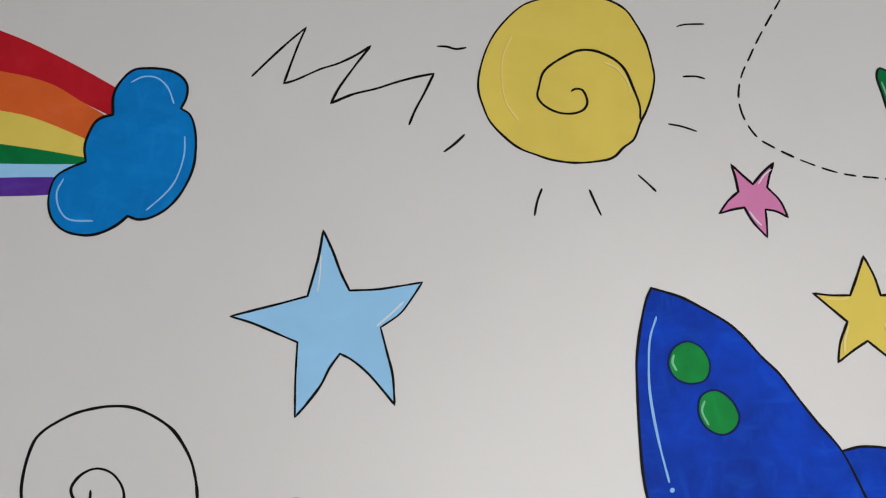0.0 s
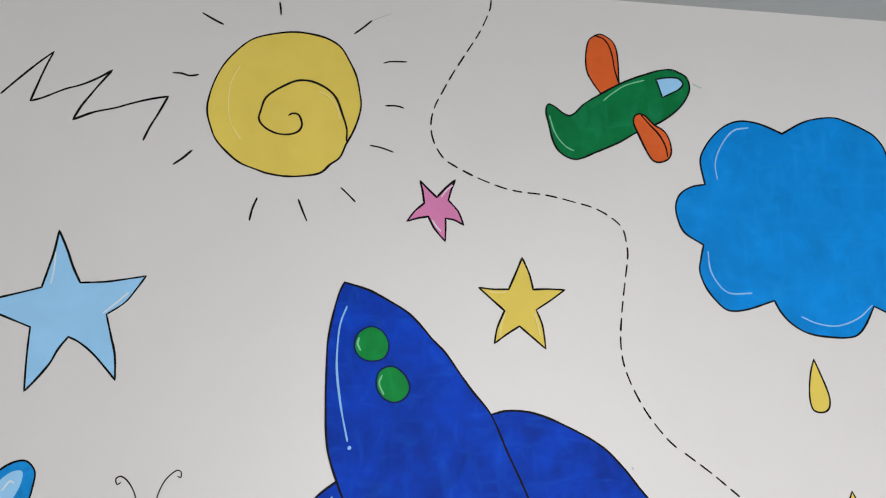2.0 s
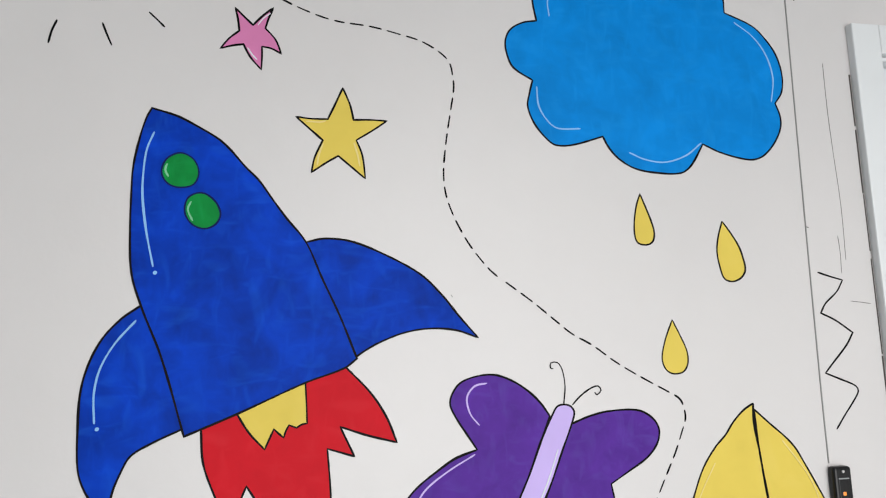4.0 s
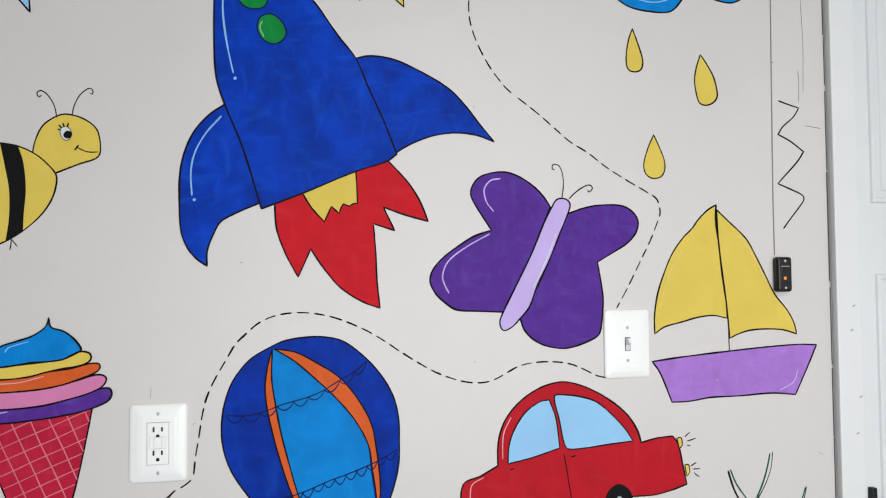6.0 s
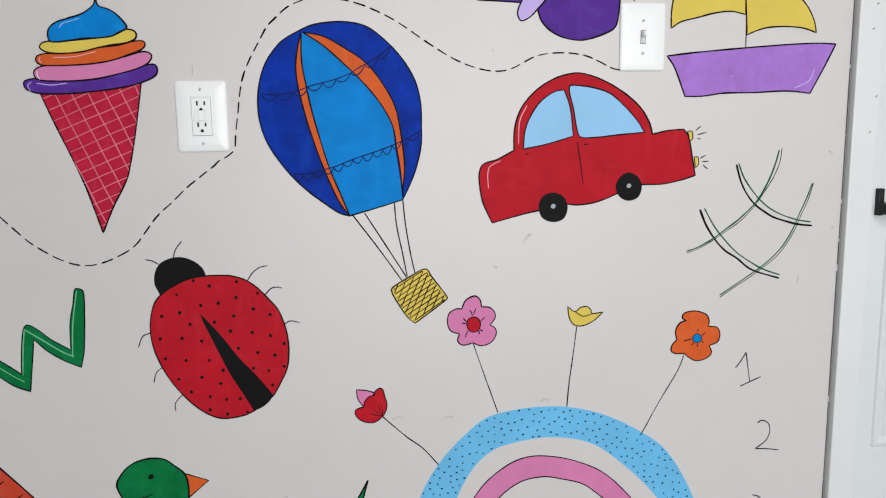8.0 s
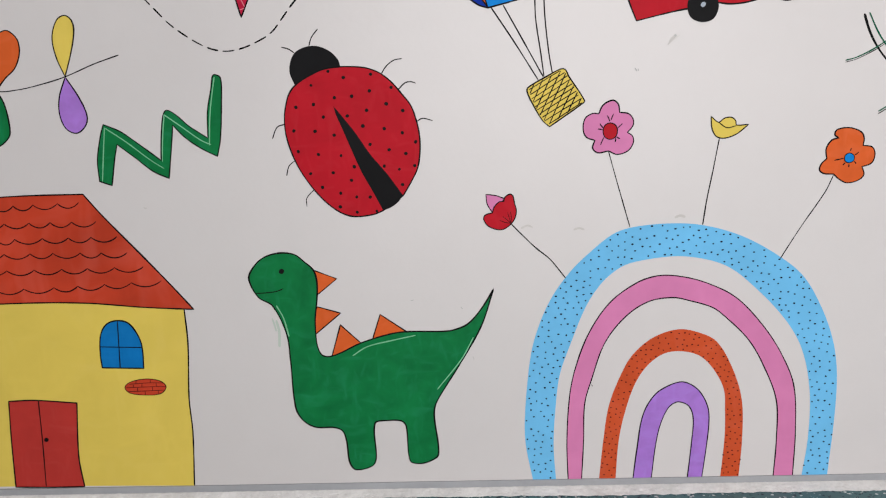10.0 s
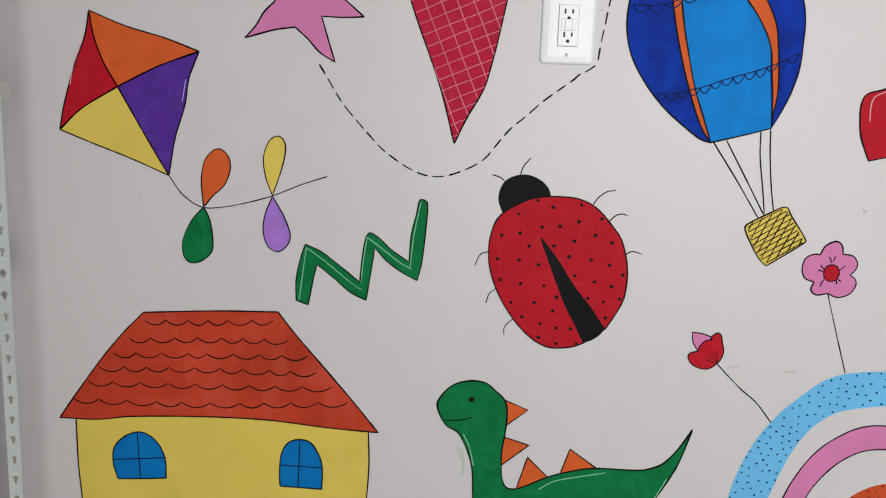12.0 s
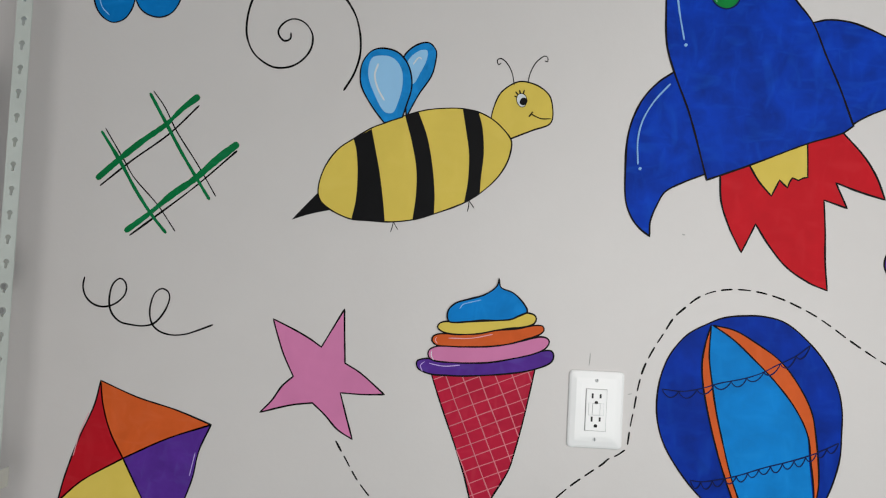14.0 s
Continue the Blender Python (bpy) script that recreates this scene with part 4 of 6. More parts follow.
thing('painted_boat', 1.171, 1.2, 'painted sailing boat with yellow sails and lilac hull', 'wall painting')
fill('sail', 'YELLOW', [(-.0188, .3692), (-.0370, .3589), (-.0564, .3409), (-.0697, .3242), (-.0889, .3063), (-.1117, .2765), (-.1308, .2358), (-.1428, .2019), (-.1501, .1615), (-.1503, .1276), (-.1314, .1394), (-.0970, .1478), (-.0623, .1562), (-.0285, .1592), (-.0006, .1534), (-.0017, .1835), (-.0099, .2425), (-.0144, .2936), (-.0202, .3391)], (0, 9, 14), 1, 0.0034)
fill('sail', 'YELLOW', [(-.0177, .3603), (.0029, .3417), (.0431, .3052), (.0639, .2706), (.0835, .2335), (.1033, .1963), (.1294, .1656), (.1431, .1405), (.1481, .1200), (.1192, .1284), (.0829, .1311), (.0470, .1293), (.0224, .1230), (.0040, .1154), (-.0005, .1745), (-.0075, .2336), (-.0144, .2936)], (0, 8, 13), 1, 0.0034)
line('mast', 'INK', [(-.0176, .3692), (-.0202, .3391), (-.0144, .2936), (-.0075, .2336), (.0006, .1645), (.0027, .0909)], (), 0.0019, 2)
fill('hull', 'LILAC_DARK', [(-.1564, .0763), (-.0974, .0828), (.0014, .0909), (.0927, .0972), (.1555, .0995), (.1911, .0977), (.1679, .0515), (.1423, .0033), (.0922, .0081), (.0217, .0057), (-.0391, .0052), (-.0835, -.0001), (-.1180, -.0002), (-.1413, .0552)], (0, 5, 7, 12), 1, 0.0034)
line('highlight', 'LILAC', [(.1489, .0519), (.1387, .0284), (.1085, .0133)], (), 0.0022, 3)
line('highlight', 'PALE_YELLOW', [(-.0914, .2832), (-.1214, .2336), (-.1406, .1756)], (), 0.0018, 3)
line('highlight', 'PALE_YELLOW', [(.0260, .3118), (.0687, .2515), (.0907, .1873)], (), 0.0018, 3)

thing('painted_zigzag', 1.316, 1.524, 'thin black zigzag line painted beside the door', 'wall painting')
line('stroke', 'INK', [(-.0245, .2509), (-.0019, .2439), (.0208, .2379), (.0081, .2193), (-.0160, .1992), (-.0261, .1841), (-.0011, .1725), (.0292, .1518), (.0151, .1321), (-.0166, .1007), (-.0292, .0880), (-.0016, .0773), (.0236, .0664), (.0274, .0585), (.0172, .0435), (-.0019, .0217), (-.0197, -.0000)], (0, 2, 5, 7, 10), 0.003, 1)

thing('painted_letters', 1.376, 2.25, 'hand-painted black capital letters A B C', 'wall painting')
line('letter_stroke', 'INK', [(-.0799, .0636), (-.0775, .0379), (-.0733, .0002)], (), 0.0034, 1)
line('letter_stroke', 'INK', [(-.0799, .0636), (-.0591, .0537), (-.0406, .0424), (-.0229, .0332)], (), 0.003, 1)
line('letter_stroke', 'INK', [(-.0730, .0207), (-.0586, .0309), (-.0406, .0424)], (), 0.003, 1)
line('letter_stroke', 'INK', [(-.0086, .1098), (.0040, .0853), (.0189, .0611)], (), 0.003, 1)
line('letter_stroke', 'INK', [(-.0083, .1120), (.0041, .1204), (.0166, .1203), (.0186, .1098), (.0053, .0950), (.0180, .1055), (.0364, .1069), (.0467, .0980), (.0397, .0805), (.0189, .0611)], (4,), 0.003, 1)
line('letter_stroke', 'INK', [(.0813, .1686), (.0649, .1432), (.0610, .1158), (.0745, .1039), (.1044, .1169)], (), 0.003, 1)

thing('painted_numerals', 1.236, 0.279, 'hand-painted thin black numerals 1 2 3', 'wall painting')
line('numeral', 'INK', [(-.0537, .3673), (-.0420, .3824), (-.0317, .4000), (-.0262, .3681), (-.0206, .3360)], (2,), 0.0026, 1)
line('numeral', 'INK', [(-.0416, .3274), (-.0206, .3360), (.0040, .3456)], (), 0.0026, 1)
line('numeral', 'INK', [(.0011, .2440), (.0109, .2496), (.0254, .2423), (.0303, .2256), (.0226, .2047), (-.0008, .1874), (.0211, .1858), (.0524, .1809)], (5,), 0.0026, 1)
line('numeral', 'INK', [(-.0027, .0836), (.0119, .0786), (.0190, .0676), (.0134, .0524), (-.0082, .0438), (.0078, .0372), (.0150, .0247), (.0107, .0080), (-.0058, .0003)], (4,), 0.0026, 1)

thing('painted_car', 0.894, 0.963, 'red painted car with pale blue windows and black wheels', 'wall painting')
fill('body', 'CAR_RED', [(-.1793, .1397), (-.1792, .1691), (-.1747, .1952), (-.1614, .2242), (-.1328, .2540), (-.0996, .2732), (-.0673, .2820), (-.0437, .2814), (-.0054, .2686), (.0332, .2470), (.0676, .2189), (.0872, .1900), (.0952, .1657), (.1268, .1721), (.1586, .1742), (.1692, .1595), (.1785, .1173), (.1854, .0839), (.1604, .0764), (.1203, .0686), (.0818, .0684), (.0518, .0677), (.0230, .0509), (-.0158, .0369), (-.0497, .0323), (-.0832, .0343), (-.1154, .0266), (-.1572, .0184), (-.2222, .0024), (-.2402, .0432), (-.2464, .0790), (-.2463, .0988), (-.2398, .1141), (-.2118, .1233)], (0, 12, 14, 17, 28), 1, 0.0034)
fill('window', 'SKY', [(-.1608, .1420), (-.1585, .1725), (-.1496, .1985), (-.1285, .2295), (-.0997, .2488), (-.0820, .2515), (-.0699, .2180), (-.0635, .1645), (-.1147, .1506)], (0, 5, 7), 2, 0.003)
fill('window', 'SKY', [(-.0719, .2576), (-.0529, .2592), (-.0191, .2539), (.0092, .2434), (.0377, .2199), (.0629, .1930), (.0789, .1696), (.0236, .1653), (-.0196, .1616), (-.0489, .1628), (-.0556, .1748), (-.0632, .2136)], (6,), 2, 0.003)
line('door_line', 'INK', [(-.0557, .1545), (-.0503, .1233), (-.0427, .0726)], (), 0.0022, 2)
line('door_handle', 'INK', [(-.1565, .1313), (-.1532, .1322), (-.1499, .1331)], (), 0.003, 2)
line('door_handle', 'INK', [(-.0423, .1475), (-.0378, .1484), (-.0333, .1493)], (), 0.003, 2)
fill('wheel', 'BLACK', [(-.1019, .0576), (-.0809, .0480), (-.0732, .0273), (-.0811, .0064), (-.1023, .0003), (-.1232, .0090), (-.1308, .0306), (-.1230, .0503)], (), 3, 0)
fill('wheel', 'BLACK', [(.0496, .0928), (.0692, .0820), (.0760, .0632), (.0689, .0440), (.0493, .0375), (.0309, .0461), (.0230, .0660), (.0312, .0839)], (), 3, 0)
spots('hub', 'GREY', [(-.1021, .0311), (.0494, .0668)], 0.0045, 4)
fill('headlight', 'YELLOW', [(.1669, .1695), (.1752, .1703), (.1775, .1559), (.1715, .1506)], (0, 3), 2, 0.0024)
fill('headlight', 'YELLOW', [(.1821, .1194), (.1892, .1201), (.1915, .1057), (.1855, .0983)], (0, 3), 2, 0.0024)
line('ray', 'INK', [(.1835, .1711), (.1883, .1753), (.1943, .1795)], (), 0.0022, 1)
line('ray', 'INK', [(.1871, .1632), (.1966, .1651), (.2062, .1680)], (), 0.0022, 1)
line('ray', 'INK', [(.1870, .1555), (.1906, .1554), (.1942, .1541)], (), 0.0022, 1)
line('ray', 'INK', [(.1940, .1166), (.2000, .1197), (.2060, .1227)], (), 0.0022, 1)
line('ray', 'INK', [(.1987, .1109), (.2059, .1106), (.2131, .1113)], (), 0.0022, 1)
line('ray', 'INK', [(.2011, .1042), (.2058, .0995), (.2118, .0959)], (), 0.0022, 1)
line('highlight', 'PINK_PALE', [(-.1538, .2240), (-.1681, .1950), (-.1706, .1509)], (), 0.002, 3)
line('highlight', 'PINK_PALE', [(-.2054, .1209), (-.2259, .1103), (-.2303, .0959), (-.2293, .0687)], (), 0.002, 3)

thing('painted_balloon', 0.439, 0.775, 'blue painted hot-air balloon with orange stripes and yellow basket', 'wall painting')
fill('envelope', 'BALLOON_BLUE', [(-.0651, .5626), (-.0303, .5632), (.0048, .5546), (.0402, .5276), (.0696, .4943), (.0900, .4579), (.0991, .4197), (.0999, .3775), (.0987, .3416), (.0891, .3010), (.0766, .2688), (.0620, .2399), (.0141, .2264), (-.0383, .2124), (-.0552, .2174), (-.0779, .2329), (-.1238, .2705), (-.1575, .3100), (-.1823, .3508), (-.1936, .3888), (-.1953, .4263), (-.1893, .4637), (-.1757, .4969), (-.1505, .5281), (-.1164, .5484), (-.0938, .5580)], (11, 13), 1, 0.0032)
fill('centre_panel', 'CLOUD_BLUE', [(-.1125, .5443), (-.0762, .5237), (-.0427, .4938), (-.0078, .4586), (.0213, .4222), (.0444, .3796), (.0503, .3325), (.0562, .2903), (.0620, .2410), (.0141, .2274), (-.0373, .2143), (-.0579, .2609), (-.0726, .3028), (-.0890, .3617), (-.1005, .4082), (-.1091, .4554), (-.1147, .4955)], (0, 8, 10), 2, 0)
fill('stripe', 'ORANGE', [(-.1134, .5454), (-.1204, .5196), (-.1255, .4848), (-.1228, .4498), (-.1171, .4207), (-.1056, .3744), (-.0892, .3207), (-.0669, .2614), (-.0521, .2314), (-.0383, .2134), (-.0520, .2495), (-.0726, .3028), (-.0890, .3617), (-.1005, .4082), (-.1091, .4554), (-.1147, .4955)], (0, 9), 3, 0.003)
fill('stripe', 'ORANGE', [(-.1105, .5453), (-.0761, .5387), (-.0425, .5210), (-.0016, .4929), (.0276, .4576), (.0507, .4151), (.0597, .3729), (.0656, .3256), (.0665, .2959), (.0632, .2665), (.0621, .2430), (.0592, .2902), (.0533, .3323), (.0464, .3765), (.0243, .4191), (-.0078, .4586), (-.0427, .4928), (-.0762, .5227)], (0, 10), 3, 0.003)
swags('NAVY', [(-.1876, .4379), (-.1549, .4359), (-.1257, .4420), (-.0963, .4521), (-.0568, .4620), (-.0298, .4723), (-.0067, .4859), (.0237, .5025), (.0452, .5203)], 9, 0.011, 0.0018, 4)
swags('NAVY', [(-.1363, .2930), (-.1168, .2920), (-.0894, .2976), (-.0607, .3053), (-.0197, .3204), (.0147, .3310), (.0503, .3437), (.0802, .3578), (.0957, .3664)], 13, 0.011, 0.0018, 4)
line('rope', 'INK', [(-.0330, .2140), (.0126, .1505), (.0571, .0846)], (), 0.0026, 1)
line('rope', 'INK', [(-.0108, .2175), (.0277, .1543), (.0659, .0908)], (), 0.0026, 1)
line('rope', 'INK', [(.0458, .2350), (.0490, .1923), (.0594, .1359), (.0670, .0919)], (), 0.0026, 1)
line('rope', 'INK', [(.0619, .2388), (.0661, .1918), (.0745, .1353), (.0824, .0968)], (), 0.0026, 1)
fill('basket', 'YELLOW', [(.0361, .0679), (.0461, .0774), (.0714, .0917), (.0967, .1050), (.1054, .1046), (.1128, .0922), (.1440, .0477), (.1395, .0423), (.0803, .0003), (.0674, .0110), (.0495, .0386)], (8,), 2, 0.003)
hatch('INK', [(.0383, .0678), (.0461, .0763), (.0714, .0906), (.0966, .1028), (.1043, .1025), (.1128, .0911), (.1418, .0478), (.1373, .0424), (.0804, .0025), (.0674, .0121), (.0495, .0386)], [(.0418, .0356), (.1137, .0801)], 10, 0.0018, 3)
hatch('INK', [(.0383, .0678), (.0461, .0763), (.0714, .0906), (.0966, .1028), (.1043, .1025), (.1128, .0911), (.1418, .0478), (.1373, .0424), (.0804, .0025), (.0674, .0121), (.0495, .0386)], [(.0576, .0126), (.0886, .0833)], 9, 0.0018, 3)

thing('painted_flower', 0.635, 0.582, 'pink painted flower with red centre on a thin stem', 'wall painting', 'painted flowers')
line('stem', 'INK', [(-.0028, .1478), (.0161, .0903), (.0466, .0004)], (), 0.0022, 1)
fill('petals', 'PINK', [(.0014, .2417), (.0114, .2345), (.0147, .2197), (.0326, .2166), (.0416, .2049), (.0404, .1936), (.0313, .1826), (.0415, .1753), (.0437, .1637), (.0346, .1482), (.0141, .1412), (-.0028, .1478), (-.0231, .1444), (-.0331, .1529), (-.0295, .1675), (-.0462, .1740), (-.0527, .1902), (-.0491, .2092), (-.0356, .2175), (-.0245, .2170), (-.0165, .2335)], (2, 6, 11, 14, 19), 2, 0.0028)
fill('centre', 'CAR_RED', [(-.0012, .2001), (.0089, .1951), (.0122, .1847), (.0087, .1735), (-.0014, .1695), (-.0115, .1745), (-.0148, .1861), (-.0113, .1961)], (), 3, 0.0022)
line('fleck', 'INK', [(-.0034, .2025), (-.0056, .2094), (-.0089, .2140)], (), 0.0023, 3)
line('fleck', 'INK', [(-.0012, .2046), (.0011, .2113), (.0034, .2168)], (), 0.0023, 3)
line('fleck', 'INK', [(.0122, .1904), (.0167, .1947), (.0213, .1990)], (), 0.0023, 3)
line('fleck', 'INK', [(-.0147, .1906), (-.0192, .1953), (-.0214, .1988)], (), 0.0023, 3)
line('fleck', 'INK', [(-.0159, .1872), (-.0215, .1886), (-.0248, .1888)], (), 0.0023, 3)
line('fleck', 'INK', [(-.0127, .1735), (-.0161, .1657), (-.0184, .1589)], (), 0.0023, 3)
line('fleck', 'INK', [(.0087, .1724), (.0098, .1678), (.0086, .1644)], (), 0.0023, 3)
line('fleck', 'INK', [(.0110, .1745), (.0143, .1721), (.0177, .1708)], (), 0.0023, 3)

thing('painted_flower', 0.85, 0.586, 'yellow painted tulip on a thin black stem', 'wall painting', 'painted flowers')
line('stem', 'INK', [(-.0080, .1665), (-.0153, .1051), (-.0227, .0488), (-.0268, .0002)], (), 0.0022, 1)
fill('petals', 'YELLOW', [(-.0271, .2077), (-.0119, .1967), (-.0016, .2042), (.0124, .2059), (.0207, .1986), (.0220, .1916), (.0454, .1928), (.0246, .1753), (.0025, .1671), (-.0139, .1702), (-.0233, .1845)], (0, 6), 2, 0.0026)
line('petal_line', 'INK', [(-.0119, .1967), (.0045, .1867), (.0220, .1904)], (), 0.0022, 3)

thing('painted_flower', 1.088, 0.517, 'orange painted flower with blue centre on a thin stem', 'wall painting', 'painted flowers')
line('stem', 'INK', [(-.0185, .1646), (-.0307, .1329), (-.0698, .0662), (-.1056, .0000)], (), 0.0022, 1)
fill('petals', 'ORANGE', [(-.0219, .2514), (.0021, .2550), (.0256, .2468), (.0323, .2346), (.0317, .2216), (.0502, .2183), (.0570, .2049), (.0529, .1883), (.0348, .1809), (.0404, .1662), (.0322, .1558), (.0091, .1499), (-.0084, .1581), (-.0186, .1670), (-.0381, .1681), (-.0469, .1746), (-.0449, .1864), (-.0355, .1966), (-.0387, .2157), (-.0296, .2318), (-.0165, .2358), (-.0252, .2421)], (4, 8, 13, 17, 20), 2, 0.0028)
fill('centre', 'CLOUD_BLUE', [(.0078, .2074), (.0166, .2022), (.0170, .1926), (.0087, .1883), (-.0001, .1923), (-.0005, .2031)], (), 3, 0.002)
line('fleck', 'INK', [(.0077, .2110), (.0088, .2133), (.0099, .2168)], (), 0.0023, 3)
line('fleck', 'INK', [(.0178, .2033), (.0214, .2055), (.0249, .2089)], (), 0.0023, 3)
line('fleck', 'INK', [(-.0027, .1972), (-.0112, .1953), (-.0208, .1934)], (), 0.0023, 3)
line('fleck', 'INK', [(.0183, .1913), (.0209, .1888), (.0222, .1864)], (), 0.0023, 3)
line('fleck', 'INK', [(.0088, .1859), (.0089, .1823), (.0090, .1799)], (), 0.0023, 3)
line('fleck', 'INK', [(.0013, .1887), (-.0010, .1864), (-.0034, .1841)], (), 0.0023, 3)

thing('painted_flower', 0.443, 0.482, 'red painted tulip with a pink petal and curved stem', 'wall painting', 'painted flowers')
line('stem', 'INK', [(.0036, .1132), (.0265, .0902), (.0563, .0617), (.0860, .0374), (.1173, -.0004)], (), 0.0024, 1)
fill('petal', 'PINK', [(-.0412, .1661), (-.0227, .1638), (-.0064, .1582), (-.0134, .1448), (-.0281, .1308), (-.0386, .1476)], (0, 2, 4), 2, 0.0024)
fill('petals', 'CAR_RED', [(-.0450, .1180), (-.0426, .1259), (-.0281, .1308), (-.0256, .1410), (-.0154, .1518), (-.0065, .1524), (-.0052, .1604), (.0049, .1667), (.0103, .1629), (.0133, .1500), (.0173, .1359), (.0158, .1221), (.0088, .1098), (-.0048, .0991), (-.0170, .0976), (-.0356, .1046)], (2, 5), 3, 0.0026)
line('petal_line', 'INK', [(.0077, .1099), (.0036, .1217), (.0006, .1312)], (), 0.0016, 4)
line('petal_line', 'INK', [(.0077, .1099), (-.0009, .1174), (-.0085, .1237)], (), 0.0016, 4)
line('petal_line', 'INK', [(.0077, .1099), (-.0033, .1118), (-.0143, .1160)], (), 0.0016, 4)
line('petal_line', 'INK', [(.0077, .1099), (.0080, .1215), (.0062, .1332)], (), 0.0016, 4)

thing('painted_hatch', 1.212, 0.798, 'green and black crossing curved strokes painted on the wall', 'wall painting', 'painted grids')
line('black_stroke', 'INK', [(-.0469, .2684), (-.0355, .2336), (-.0209, .2074), (-.0028, .1866), (.0137, .1748), (.0352, .1616), (.0603, .1528), (.0891, .1450), (.1229, .1405)], (), 0.0042, 1)
line('black_stroke', 'INK', [(-.1200, .1809), (-.1055, .1488), (-.0861, .1198), (-.0633, .0960), (-.0382, .0801), (-.0126, .0594), (.0088, .0492), (.0340, .0412), (.0567, .0344)], (), 0.004, 1)
line('green_stroke', 'DARK_GREEN', [(-.0423, .2705), (-.0300, .2424), (-.0092, .2139), (.0128, .1907), (.0344, .1753), (.0596, .1632), (.0923, .1530), (.1186, .1487)], (), 0.0028, 2)
line('green_stroke', 'DARK_GREEN', [(-.1106, .1829), (-.0899, .1483), (-.0682, .1214), (-.0388, .0917), (-.0084, .0709), (.0208, .0546), (.0575, .0414)], (), 0.0028, 2)
line('green_stroke', 'DARK_GREEN', [(.0426, .2956), (.0359, .2689), (.0256, .2401), (.0082, .2067), (-.0075, .1856), (-.0375, .1581), (-.0654, .1385), (-.0922, .1200), (-.1238, .1039), (-.1451, .0978)], (), 0.003, 2)
line('green_stroke', 'DARK_GREEN', [(.1179, .2277), (.1066, .1961), (.0917, .1622), (.0811, .1361), (.0634, .1054), (.0438, .0829), (.0168, .0606), (-.0117, .0418), (-.0425, .0221), (-.0709, .0045)], (), 0.0024, 2)
line('black_stroke', 'INK', [(.0485, .2988), (.0443, .2688), (.0306, .2366), (.0051, .1977), (-.0050, .1833), (-.0337, .1546), (-.0640, .1350), (-.0920, .1165), (-.1237, .1005), (-.1449, .0944)], (), 0.0017, 1)
line('black_stroke', 'INK', [(.1204, .2277), (.1105, .1938), (.0956, .1598), (.0850, .1336), (.0672, .1030), (.0477, .0792), (.0182, .0570), (-.0090, .0382), (-.0411, .0185), (-.0707, -.0002)], (), 0.0017, 1)

thing('painted_grid', -0.593, 1.422, 'green painted crossed strokes with thin black shadow lines', 'wall painting', 'painted grids')
line('green_stroke', 'GREEN', [(-.1112, .0923), (-.0724, .1283), (-.0372, .1584), (.0037, .1896), (.0293, .2163), (.0570, .2393)], (), 0.0118, 2)
line('green_stroke', 'GREEN', [(-.0579, .0061), (-.0199, .0363), (.0206, .0723), (.0567, .0995), (.0915, .1323), (.1274, .1622)], (), 0.0118, 2)
line('green_stroke', 'GREEN', [(-.1070, .1737), (-.0722, .1236), (-.0434, .0771), (-.0141, .0366), (.0126, .0064)], (), 0.0062, 2)
line('green_stroke', 'GREEN', [(-.0272, .2409), (.0037, .1896), (.0334, .1403), (.0616, .0978), (.0835, .0655)], (), 0.0062, 2)
line('black_stroke', 'INK', [(-.1005, .1788), (-.0644, .1239), (-.0475, .0979), (-.0044, .0531), (.0278, .0100)], (), 0.0023, 1)
line('black_stroke', 'INK', [(-.0216, .2449), (-.0008, .2180), (.0206, .1798), (.0603, .1234), (.0937, .0717)], (), 0.0023, 1)
line('black_stroke', 'INK', [(-.1048, .0812), (-.0556, .1233), (.0094, .1736), (.0579, .2231)], (), 0.0032, 1)
line('black_stroke', 'INK', [(-.0498, -.0002), (-.0192, .0240), (.0574, .0862), (.1261, .1498)], (), 0.0032, 1)

thing('painted_curl', -0.623, 1.259, 'thin black looping curl line painted on the wall', 'wall painting')
line('stroke', 'INK', [(-.0924, .0900), (-.0945, .0737), (-.0887, .0569), (-.0754, .0452), (-.0577, .0413), (-.0387, .0470), (-.0230, .0620), (-.0199, .0764), (-.0244, .0866), (-.0323, .0900), (-.0434, .0800), (-.0481, .0608), (-.0471, .0419), (-.0405, .0280), (-.0273, .0173), (-.0078, .0135), (.0115, .0126), (.0305, .0183), (.0459, .0370), (.0543, .0592), (.0517, .0713), (.0409, .0765), (.0297, .0693), (.0230, .0510), (.0221, .0320), (.0278, .0153), (.0409, .0046), (.0604, -.0000), (.0833, .0021), (.1050, .0098), (.1302, .0205)], (), 0.0032, 1)

thing('painted_spiral', -0.371, 1.679, 'large thin black spiral line painted on the wall', 'wall painting')
line('stroke', 'INK', [(-.0154, .0943), (-.0158, .0838), (-.0252, .0797), (-.0341, .0870), (-.0366, .0974), (-.0268, .1110), (-.0108, .1173), (.0076, .1112), (.0209, .0927), (.0202, .0699), (.0078, .0505), (-.0125, .0374), (-.0382, .0346), (-.0596, .0433), (-.0788, .0607), (-.0897, .0870), (-.0902, .1155), (-.0837, .1453), (-.0752, .1570), (-.0613, .1670), (-.0418, .1771), (-.0209, .1829), (-.0003, .1856), (.0207, .1844), (.0403, .1776), (.0603, .1665), (.0733, .1553), (.0883, .1339), (.0958, .1170), (.1018, .0907), (.1024, .0595), (.0935, .0280), (.0778, -.0000)], (), 0.0036, 1)

